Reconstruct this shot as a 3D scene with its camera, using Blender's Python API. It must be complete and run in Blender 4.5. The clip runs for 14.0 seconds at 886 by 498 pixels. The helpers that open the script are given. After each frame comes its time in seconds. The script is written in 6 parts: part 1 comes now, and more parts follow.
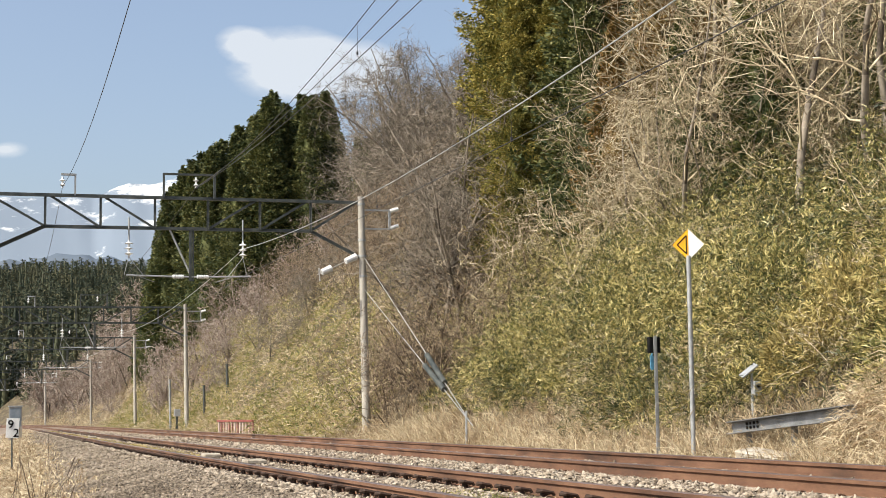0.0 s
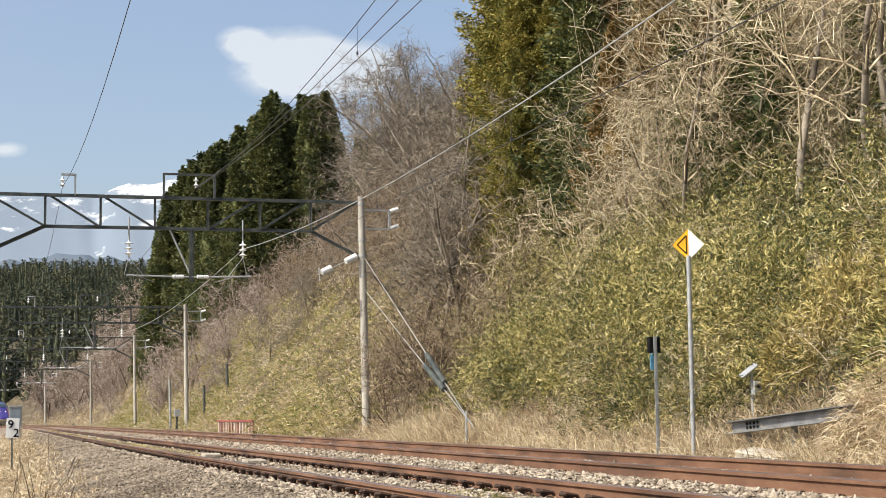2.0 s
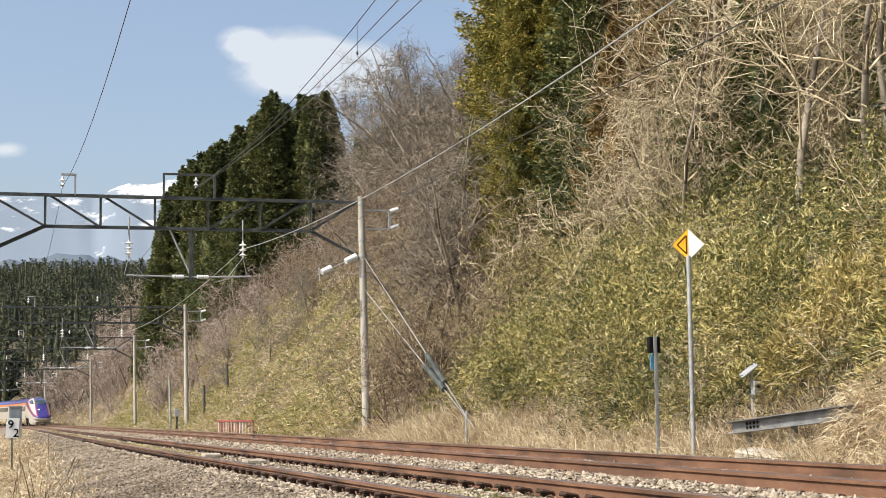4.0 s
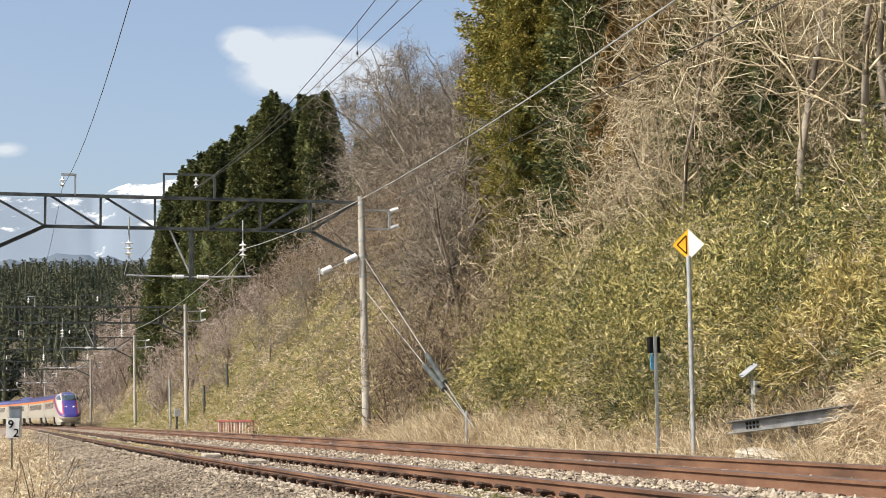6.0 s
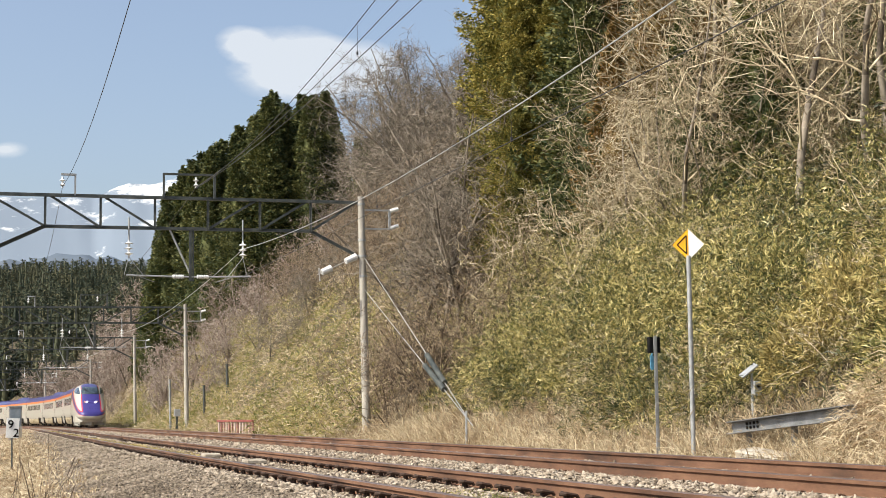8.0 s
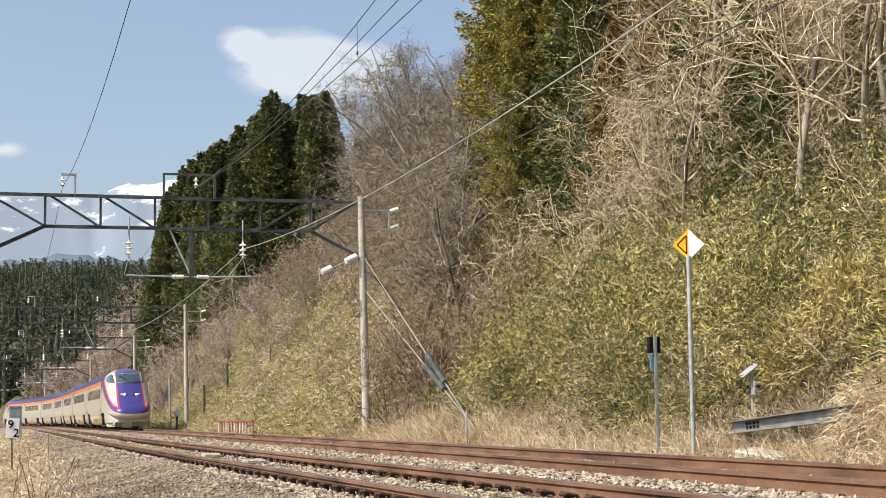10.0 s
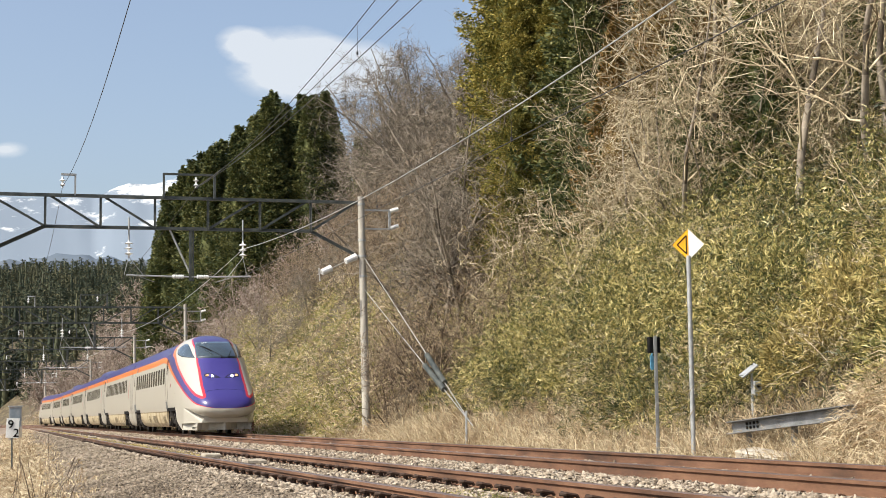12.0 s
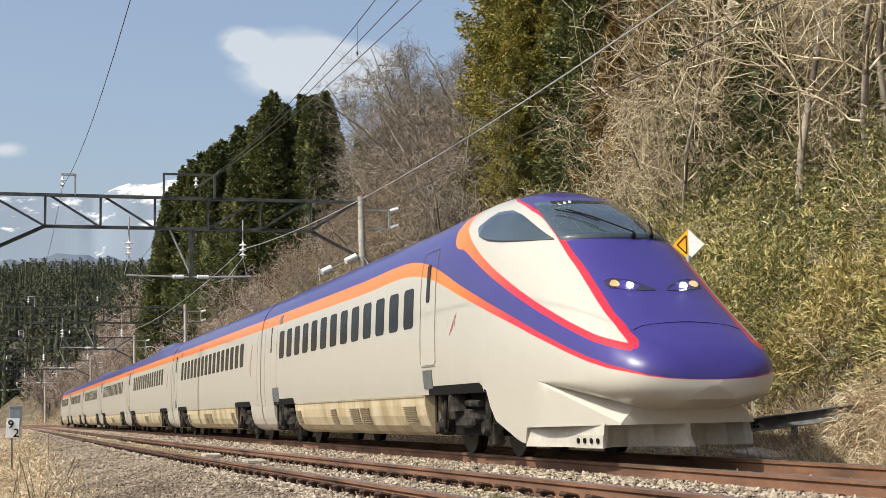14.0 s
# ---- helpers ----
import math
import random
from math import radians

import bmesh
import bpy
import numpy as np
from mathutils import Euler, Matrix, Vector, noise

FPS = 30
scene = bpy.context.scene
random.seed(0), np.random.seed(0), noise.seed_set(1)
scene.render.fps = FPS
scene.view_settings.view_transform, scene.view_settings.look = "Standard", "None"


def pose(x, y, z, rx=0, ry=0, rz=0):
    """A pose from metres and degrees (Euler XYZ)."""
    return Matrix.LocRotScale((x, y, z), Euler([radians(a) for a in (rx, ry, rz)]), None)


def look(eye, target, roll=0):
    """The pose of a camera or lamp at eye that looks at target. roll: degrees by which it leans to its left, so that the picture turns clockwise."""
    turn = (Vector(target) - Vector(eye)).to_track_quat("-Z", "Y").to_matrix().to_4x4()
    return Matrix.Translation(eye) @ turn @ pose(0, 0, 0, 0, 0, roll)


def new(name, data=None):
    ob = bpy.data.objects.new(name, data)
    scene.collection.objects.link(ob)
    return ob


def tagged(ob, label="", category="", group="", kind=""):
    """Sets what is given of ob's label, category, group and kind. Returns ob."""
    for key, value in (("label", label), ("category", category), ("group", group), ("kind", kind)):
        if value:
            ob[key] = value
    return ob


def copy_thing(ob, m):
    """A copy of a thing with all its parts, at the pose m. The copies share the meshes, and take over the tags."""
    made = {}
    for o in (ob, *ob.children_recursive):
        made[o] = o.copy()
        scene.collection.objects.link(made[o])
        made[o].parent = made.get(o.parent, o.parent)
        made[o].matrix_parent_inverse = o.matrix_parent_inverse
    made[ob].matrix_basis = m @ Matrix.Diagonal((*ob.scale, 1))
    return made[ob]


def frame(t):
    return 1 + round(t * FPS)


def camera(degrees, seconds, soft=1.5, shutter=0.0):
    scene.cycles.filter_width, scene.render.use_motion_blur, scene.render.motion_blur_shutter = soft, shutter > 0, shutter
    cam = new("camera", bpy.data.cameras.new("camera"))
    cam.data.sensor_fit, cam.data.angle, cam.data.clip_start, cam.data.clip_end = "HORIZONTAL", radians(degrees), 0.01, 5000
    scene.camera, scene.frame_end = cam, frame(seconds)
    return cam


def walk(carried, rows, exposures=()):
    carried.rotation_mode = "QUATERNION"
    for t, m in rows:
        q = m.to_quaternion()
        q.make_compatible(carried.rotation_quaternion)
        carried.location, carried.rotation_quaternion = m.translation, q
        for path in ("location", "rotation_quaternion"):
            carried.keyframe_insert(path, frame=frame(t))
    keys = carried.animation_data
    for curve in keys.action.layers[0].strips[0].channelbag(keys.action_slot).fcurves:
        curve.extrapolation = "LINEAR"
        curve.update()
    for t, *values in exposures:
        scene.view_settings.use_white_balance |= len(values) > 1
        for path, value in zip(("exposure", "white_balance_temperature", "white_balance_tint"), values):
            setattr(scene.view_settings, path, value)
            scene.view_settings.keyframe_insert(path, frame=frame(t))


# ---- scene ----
# Camera: stands still beside the line, about 1.4 m above the field, and looks up the track
EYE = (0.0, 0.0, 0.658)
YAW, TILT = radians(17.494), radians(5.531)
cam = camera(34.51, 14.0, soft=0.85, shutter=0.0)
AIM = (EYE[0] + math.sin(YAW) * math.cos(TILT), EYE[1] + math.cos(YAW) * math.cos(TILT), EYE[2] + math.sin(TILT))
STAND = look(EYE, AIM, roll=-0.845)
walk(cam, [(0.0, STAND), (14.0, STAND)], exposures=[(0.0, 0.34), (13.0, 0.34), (13.4, 0.30), (14.0, 0.16)])

# ---- daylight ----
SUN_AZ, SUN_EL = radians(259), radians(46)          # clockwise from +Y, and above the horizon
SUN_DIR = Vector((math.sin(SUN_AZ) * math.cos(SUN_EL), math.cos(SUN_AZ) * math.cos(SUN_EL), math.sin(SUN_EL)))


def world_and_sun():
    w = bpy.data.worlds.new("spring_sky")
    scene.world = w
    w.use_nodes = True
    nt = w.node_tree
    bg = nt.nodes["Background"]
    sky = nt.nodes.new("ShaderNodeTexSky")
    sky.sky_type, sky.sun_disc = "NISHITA", False
    sky.sun_elevation, sky.sun_rotation = SUN_EL, SUN_AZ
    sky.altitude, sky.air_density, sky.dust_density, sky.ozone_density = 400, 1.0, 5.0, 1.3
    # one fair-weather cloud over the ridge and small wisps elsewhere
    co = nt.nodes.new("ShaderNodeTexCoord")
    mp = nt.nodes.new("ShaderNodeMapping")
    mp.inputs["Scale"].default_value = (1.0, 1.0, 2.2)
    ns = nt.nodes.new("ShaderNodeTexNoise")
    ns.inputs["Scale"].default_value, ns.inputs["Detail"].default_value, ns.inputs["Roughness"].default_value = 9.0, 8.0, 0.6
    nt.links.new(co.outputs["Generated"], mp.inputs["Vector"])
    nt.links.new(mp.outputs["Vector"], ns.inputs["Vector"])

    def math_node(op, a, b):
        n = nt.nodes.new("ShaderNodeMath")
        n.operation = op
        for i, v in enumerate((a, b)):
            if isinstance(v, (int, float)):
                n.inputs[i].default_value = v
            else:
                nt.links.new(v, n.inputs[i])
        return n.outputs[0]

    total = None
    for az, el, wide, tall, gain in ((11.4, 12.9, 0.052, 0.030, 1.0), (13.4, 12.6, 0.060, 0.026, 0.8), (9.4, 13.7, 0.022, 0.014, 0.8), (0.3, 9.4, 0.018, 0.008, 0.7), (-60, 25, 0.3, 0.1, 0.8), (120, 30, 0.4, 0.12, 0.8), (200, 22, 0.4, 0.1, 0.8)):
        a, e = radians(az), radians(el)
        v = nt.nodes.new("ShaderNodeVectorMath")
        v.operation = "SUBTRACT"
        nt.links.new(co.outputs["Generated"], v.inputs[0])
        v.inputs[1].default_value = (math.sin(a) * math.cos(e), math.cos(a) * math.cos(e), math.sin(e))
        s = nt.nodes.new("ShaderNodeVectorMath")
        s.operation = "MULTIPLY"
        nt.links.new(v.outputs[0], s.inputs[0])
        s.inputs[1].default_value = (1 / wide, 1 / wide, 1 / tall)
        ln = nt.nodes.new("ShaderNodeVectorMath")
        ln.operation = "LENGTH"
        nt.links.new(s.outputs[0], ln.inputs[0])
        d = math_node("SUBTRACT", 1.0, ln.outputs["Value"])
        d = math_node("MULTIPLY", math_node("MAXIMUM", d, 0.0), gain)
        total = d if total is None else math_node("ADD", total, d)
    lump = math_node("SUBTRACT", ns.outputs["Fac"], 0.42)
    mask = math_node("MULTIPLY", math_node("ADD", math_node("MULTIPLY", lump, 5.0), total), math_node("MULTIPLY", total, 1.7))
    mask = math_node("MINIMUM", math_node("MAXIMUM", mask, 0.09), 0.72)
    mix = nt.nodes.new("ShaderNodeMix")
    mix.data_type = "RGBA"
    nt.links.new(mask, mix.inputs["Factor"])
    nt.links.new(sky.outputs["Color"], mix.inputs["A"])
    mix.inputs["B"].default_value = (4.7, 4.85, 5.0, 1)
    nt.links.new(mix.outputs["Result"], bg.inputs["Color"])
    bg.inputs["Strength"].default_value = 0.15
    sun = bpy.data.lights.new("sun", "SUN")
    sun.energy, sun.angle, sun.color = 5.0, radians(0.53), (1.0, 0.95, 0.81)
    ob = new("sun", sun)
    ob.matrix_world = look(SUN_DIR * 200, (0, 0, 0))


world_and_sun()


# ---- materials ----
def nodes_of(name):
    m = bpy.data.materials.new(name)
    m.use_nodes = True
    return m, m.node_tree, m.node_tree.nodes["Principled BSDF"]


def node(nt, kind, **values):
    n = nt.nodes.new(kind)
    for k, v in values.items():
        n.inputs[k.replace("_", " ")].default_value = v
    return n


def rgb(c):
    return (c[0], c[1], c[2], 1.0)


def mat(name, a, b, c=None, scale=3.0, fine=40.0, rough=0.7, metal=0.0, bump=0.25, dist=0.01, vary="", spread=0.35, stretch=(1, 1, 1), clear=0.0, through_light=0.0):
    """Two or three colours mixed by coarse noise, mottled by fine noise, with relief; vary: 'object' or 'island' shifts brightness per piece."""
    m, nt, bs = nodes_of(name)
    L = nt.links.new
    co = nt.nodes.new("ShaderNodeTexCoord")
    mp = node(nt, "ShaderNodeMapping", Scale=stretch)
    L(co.outputs["Object"], mp.inputs["Vector"])
    n1 = node(nt, "ShaderNodeTexNoise", Scale=scale, Detail=5.0, Roughness=0.6)
    n2 = node(nt, "ShaderNodeTexNoise", Scale=fine, Detail=4.0, Roughness=0.65)
    for n in (n1, n2):
        L(mp.outputs["Vector"], n.inputs["Vector"])
    ramp = nt.nodes.new("ShaderNodeValToRGB")
    els = ramp.color_ramp.elements
    els[0].position, els[1].position = 0.34, 0.66
    els[0].color, els[1].color = rgb(a), rgb(c or b)
    if c:
        els.new(0.5).color = rgb(b)
    fac = n1.outputs["Fac"]
    if vary:
        inf = nt.nodes.new("ShaderNodeObjectInfo" if vary == "object" else "ShaderNodeNewGeometry")
        rnd = inf.outputs["Random" if vary == "object" else "Random Per Island"]
        mm = node(nt, "ShaderNodeMapRange")
        mm.inputs["To Min"].default_value, mm.inputs["To Max"].default_value = -spread, spread
        L(rnd, mm.inputs["Value"])
        ad = nt.nodes.new("ShaderNodeMath")
        ad.operation = "ADD"
        L(fac, ad.inputs[0])
        L(mm.outputs["Result"], ad.inputs[1])
        fac = ad.outputs[0]
    L(fac, ramp.inputs["Fac"])
    hs = nt.nodes.new("ShaderNodeHueSaturation")
    mr = node(nt, "ShaderNodeMapRange")
    mr.inputs["To Min"].default_value, mr.inputs["To Max"].default_value = 0.72, 1.28
    L(n2.outputs["Fac"], mr.inputs["Value"])
    L(mr.outputs["Result"], hs.inputs["Value"])
    L(ramp.outputs["Color"], hs.inputs["Color"])
    L(hs.outputs["Color"], bs.inputs["Base Color"])
    bs.inputs["Roughness"].default_value, bs.inputs["Metallic"].default_value = rough, metal
    bs.inputs["Coat Weight"].default_value = clear
    if clear:
        bs.inputs["Coat Roughness"].default_value = 0.06
    if bump:
        bp = node(nt, "ShaderNodeBump", Strength=bump, Distance=dist)
        L(n2.outputs["Fac"], bp.inputs["Height"])
        L(bp.outputs["Normal"], bs.inputs["Normal"])
    if through_light:
        tr = nt.nodes.new("ShaderNodeBsdfTranslucent")
        L(hs.outputs["Color"], tr.inputs["Color"])
        mx = nt.nodes.new("ShaderNodeMixShader")
        mx.inputs[0].default_value = through_light
        L(bs.outputs[0], mx.inputs[1])
        L(tr.outputs[0], mx.inputs[2])
        L(mx.outputs[0], nt.nodes["Material Output"].inputs["Surface"])
    return m


M_SOIL = mat("soil_and_litter", (0.045, 0.034, 0.020), (0.085, 0.066, 0.038), (0.14, 0.11, 0.062), scale=0.9, fine=9, rough=0.95, bump=0.8, dist=0.08)
M_BALLAST = mat("ballast_bed", (0.12, 0.090, 0.064), (0.205, 0.160, 0.118), (0.285, 0.228, 0.174), scale=1.2, fine=26, rough=0.92, bump=1.0, dist=0.06)
M_STONE = mat("ballast_stone", (0.15, 0.113, 0.080), (0.29, 0.235, 0.175), (0.42, 0.355, 0.28), scale=4, fine=60, rough=0.88, bump=0.4, vary="island", spread=0.2)
M_SHOULDER = mat("dusty_shoulder_stone", (0.105, 0.080, 0.057), (0.205, 0.163, 0.120), (0.31, 0.255, 0.195), scale=0.7, fine=60, rough=0.92, bump=0.4, vary="island", spread=0.18)
M_RAIL = mat("rusty_rail_side", (0.056, 0.028, 0.016), (0.130, 0.063, 0.035), (0.19, 0.100, 0.058), scale=2.0, fine=45, rough=0.8, metal=0.0, bump=0.35, stretch=(1, 0.35, 1))
M_HEAD = mat("worn_rail_head", (0.14, 0.10, 0.085), (0.24, 0.17, 0.145), scale=1.5, fine=30, rough=0.38, metal=0.55, bump=0.05, stretch=(1, 0.1, 1))
M_SLEEPER = mat("weathered_sleeper", (0.16, 0.13, 0.10), (0.30, 0.25, 0.20), scale=3, fine=50, rough=0.9, bump=0.5, vary="object")
M_CLIP = mat("dark_rail_clip", (0.022, 0.014, 0.010), (0.07, 0.036, 0.022), scale=8, fine=80, rough=0.75, metal=0.3, bump=0.3)
M_STEEL_DARK = mat("dark_painted_steel", (0.045, 0.055, 0.055), (0.11, 0.115, 0.105), scale=2.5, fine=35, rough=0.6, metal=0.4, bump=0.2)
M_GALV = mat("galvanised_steel", (0.27, 0.28, 0.285), (0.40, 0.41, 0.415), scale=4, fine=40, rough=0.5, metal=0.25, bump=0.1)
M_CONCRETE = mat("pole_concrete", (0.30, 0.28, 0.245), (0.46, 0.43, 0.38), scale=2.0, fine=35, rough=0.88, bump=0.3, stretch=(1, 1, 0.4))
M_PORCELAIN = mat("white_porcelain", (0.72, 0.73, 0.73), (0.82, 0.83, 0.83), scale=4, fine=30, rough=0.25, bump=0.0)
M_WIRE = mat("weathered_wire", (0.035, 0.035, 0.035), (0.09, 0.085, 0.08), scale=1, fine=10, rough=0.55, metal=0.5, bump=0)
M_WIRE_LIGHT = mat("bare_aluminium_wire", (0.42, 0.42, 0.42), (0.55, 0.55, 0.54), scale=1, fine=10, rough=0.45, metal=0.6, bump=0)
# black rubber and fittings; also stands in for shade under the train
M_BLACK = mat("black_rubber_and_shade", (0.004, 0.004, 0.0045), (0.009, 0.0085, 0.008), scale=6, fine=50, rough=0.7, bump=0.15)
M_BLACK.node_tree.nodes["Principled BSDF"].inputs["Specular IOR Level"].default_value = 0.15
M_WHITE_PLATE = mat("white_enamel", (0.72, 0.72, 0.70), (0.82, 0.82, 0.80), scale=3, fine=30, rough=0.4, bump=0.05)
M_YELLOW = mat("amber_sign_paint", (0.78, 0.36, 0.008), (0.86, 0.44, 0.012), scale=3, fine=30, rough=0.4, bump=0.05)


# ---- mesh helpers ----
def link_mesh(name, bm, material, parent=None, smooth=False):
    me = bpy.data.meshes.new(name)
    bm.normal_update()
    bm.to_mesh(me)
    bm.free()
    for m in (material if isinstance(material, (list, tuple)) else [material]):
        me.materials.append(m)
    if smooth:
        for p in me.polygons:
            p.use_smooth = True
    ob = new(name, me)
    if parent is not None:
        ob.parent = parent
    return ob


def part(name, bm, material, parent, label="", smooth=False):
    ob = link_mesh(name, bm, material, parent, smooth)
    return tagged(ob, label) if label else ob


def share(name, me, parent, m=None):
    ob = new(name, me)
    ob.parent = parent
    if m is not None:
        ob.matrix_basis = m
    return ob


def empty(name, label, category, group="", kind="", at=(0, 0, 0)):
    ob = new(name)
    ob.empty_display_size = 0.3
    ob.location = at
    return tagged(ob, label, category, group, kind)


def arrays_mesh(name, verts, faces, material, smooth=False):
    """A mesh from numpy arrays; faces: (n, 3) or (n, 4)."""
    me = bpy.data.meshes.new(name)
    verts, faces = np.asarray(verts, np.float32), np.asarray(faces, np.int32)
    n, k = faces.shape
    me.vertices.add(len(verts))
    me.vertices.foreach_set("co", verts.ravel())
    me.loops.add(n * k)
    me.loops.foreach_set("vertex_index", faces.ravel())
    me.polygons.add(n)
    me.polygons.foreach_set("loop_start", np.arange(0, n * k, k, dtype=np.int32))
    me.polygons.foreach_set("loop_total", np.full(n, k, np.int32))
    if smooth:
        me.polygons.foreach_set("use_smooth", np.ones(n, bool))
    me.update(calc_edges=True)
    me.validate()
    me.materials.append(material)
    return me


def add_box(bm, c, size, bevel=0.0, rot=None):
    m = Matrix.Translation(c) @ (rot.to_4x4() if rot is not None else Matrix.Identity(4)) @ Matrix.Diagonal((*size, 1))
    r = bmesh.ops.create_cube(bm, size=1.0, matrix=m)
    if bevel:
        es = list({e for v in r["verts"] for e in v.link_edges})
        bmesh.ops.bevel(bm, geom=es, offset=bevel, segments=1, affect="EDGES")


def add_rod(bm, a, b, r1, r2=None, sides=8, caps=True):
    a, b = Vector(a), Vector(b)
    d = b - a
    q = d.to_track_quat("Z", "Y").to_matrix().to_4x4()
    bmesh.ops.create_cone(bm, cap_ends=caps, segments=sides, radius1=r1, radius2=r1 if r2 is None else r2, depth=d.length, matrix=Matrix.Translation((a + b) / 2) @ q)


def add_sweep(bm, pts, r, sides=6):
    """A thin tube along points."""
    rings = []
    for i, p in enumerate(pts):
        p = Vector(p)
        d = (Vector(pts[min(i + 1, len(pts) - 1)]) - Vector(pts[max(i - 1, 0)])).normalized()
        u = d.orthogonal().normalized()
        v = d.cross(u)
        rings.append([bm.verts.new(p + r * (math.cos(2 * math.pi * k / sides) * u + math.sin(2 * math.pi * k / sides) * v)) for k in range(sides)])
        if i and rings[-2][0].co.copy() is not None:
            # keep the ring's start near the one before it
            best = min(range(sides), key=lambda k: (rings[-1][k].co - p - (rings[-2][0].co - Vector(pts[i - 1]))).length)
            rings[-1] = rings[-1][best:] + rings[-1][:best]
    for a, b in zip(rings, rings[1:]):
        for k in range(sides):
            bm.faces.new((a[k], a[(k + 1) % sides], b[(k + 1) % sides], b[k]))
    bm.faces.new(rings[0][::-1])
    bm.faces.new(rings[-1])


def add_lathe(bm, a, b, profile, sides=14):
    """A turned solid between two points; profile: (share of the way, radius)."""
    a, b = Vector(a), Vector(b)
    d = (b - a).normalized()
    u = d.orthogonal().normalized()
    v = d.cross(u)
    rings = []
    for t, r in profile:
        p = a + (b - a) * t
        rings.append([bm.verts.new(p + r * (math.cos(2 * math.pi * k / sides) * u + math.sin(2 * math.pi * k / sides) * v)) for k in range(sides)])
    for p, q in zip(rings, rings[1:]):
        for k in range(sides):
            bm.faces.new((p[k], p[(k + 1) % sides], q[(k + 1) % sides], q[k]))
    bm.faces.new(rings[0][::-1])
    bm.faces.new(rings[-1])
    bmesh.ops.recalc_face_normals(bm, faces=bm.faces[:])


def add_prism(bm, outline, axis, lo, hi):
    """Extrude a plane outline; axis 0/1/2 is the direction in which it is extruded."""
    def put(p, h):
        q = list(p)
        q.insert(axis, h)
        return bm.verts.new(q)
    a, b = [put(p, lo) for p in outline], [put(p, hi) for p in outline]
    n = len(outline)
    fs = [bm.faces.new(a), bm.faces.new(b[::-1])]
    for i in range(n):
        fs.append(bm.faces.new((a[i], b[i], b[(i + 1) % n], a[(i + 1) % n])))
    bmesh.ops.recalc_face_normals(bm, faces=fs)


# ---- the line: straight, then a left-hand curve going away, on a falling grade ----
GRADE = -0.0186
P_FAR, P_NEAR = 8.368, 4.341


def bend(y):
    e, n = max(y - 166.4, 0.0), max(55.0 - y, 0.0)
    return -0.0022 * e * e / 2 - 0.00015 * n * n


def slope(y):
    return (bend(y + 0.5) - bend(y - 0.5))


def level(y):
    """Height of the running rail along the line; the grade eases far away."""
    return GRADE * min(y, 330.0) if y > -60 else GRADE * -60


def near_shift(y):
    n = max(55.0 - y, 0.0)
    return 0.0013 * (min(y, 150) - 30) + 0.00035 * min(n, 60) ** 2


def beside(y, lateral, z=0.0):
    h = math.atan(slope(y))
    return Vector((bend(y) + lateral * math.cos(h), y - lateral * math.sin(h), level(y) + z))


def smooth01(a, b, x):
    t = min(max((x - a) / (b - a), 0.0), 1.0)
    return t * t * (3 - 2 * t)


def hill(d, y):
    """Height of the ground above the rails at the distance d across the line."""
    if d < 4.0:
        e = d - near_shift(y)
        z = -0.50 - 0.45 * smooth01(2.0, 0.2, e)
        z += 0.0 if e > 0.2 else 0.08 * noise.noise((d * 0.6, y * 0.6, 3.0)) - 0.6 * smooth01(-6, -30, d)
    elif d < 10.3:
        z = -0.50 + 0.2 * smooth01(8.5, 10.2, d)
    else:
        z = -0.30 - 0.22 * smooth01(10.2, 11.0, d)
        toe = 11.5 + 0.5 * noise.noise((y * 0.06, 1.7, 0.0)) + 1.0 * smooth01(50, 90, y)
        e = max(d - toe, 0.0)
        rise = 0.88 * (math.sqrt(e * e + 1.2) - 1.095)
        rise += (0.25 * smooth01(48, 80, y) - 0.35 * smooth01(185, 230, y)) * min(e, 10.0)
        cap = 52 - 27 * smooth01(150, 230, y) + 26 * smooth01(330, 620, y)
        z += cap * (1 - math.exp(-rise / cap * 1.15)) if rise > 0 else 0
        z += min(e * 0.08, 1.0) * (1.3 * noise.noise((d * 0.09, y * 0.07, 5.0)) + 0.4 * noise.noise((d * 0.4, y * 0.4, 8.0)))
    return z


def ground_at(x, y):
    d = x - bend(min(y, 620))
    return level(y) + hill(d, y)


def build_ground():
    xs = sorted(set([-2500, -1200, -500, -220, -110, -60, -35, -20, -12, -7, -4, -2.5, -1.5] + [round(-0.8 + 0.22 * i, 2) for i in range(18)] + [3.6, 5, 6.5, 8, 9.4, 10.1] + [round(10.4 + 0.35 * i, 2) for i in range(24)] + [19 + 1.2 * i for i in range(34)] + [62, 70, 82, 100, 130, 180, 260, 400, 700, 1300, 2500]))
    ys = sorted(set([-2500, -900, -300, -120, -60, -30, -15, -8, -4] + [0.8 * i for i in range(90)] + [72 + 2.0 * i for i in range(70)] + [213 + 5 * i for i in range(50)] + [480, 540, 620, 720, 850, 1050, 1400, 2000, 3200, 4500]))
    verts, faces = [], []
    for y in ys:
        for d in xs:
            x = d + bend(min(y, 620))
            verts.append((x, y, level(y) + hill(d, y)))
    n = len(xs)
    for j in range(len(ys) - 1):
        for i in range(n - 1):
            faces.append((j * n + i, j * n + i + 1, (j + 1) * n + i + 1, (j + 1) * n + i))
    ob = new("ground", arrays_mesh("ground", verts, faces, M_SOIL, smooth=True))
    tagged(ob, "brown leaf-littered earth rising into a steep wooded bank", "ground", kind="structure")


build_ground()


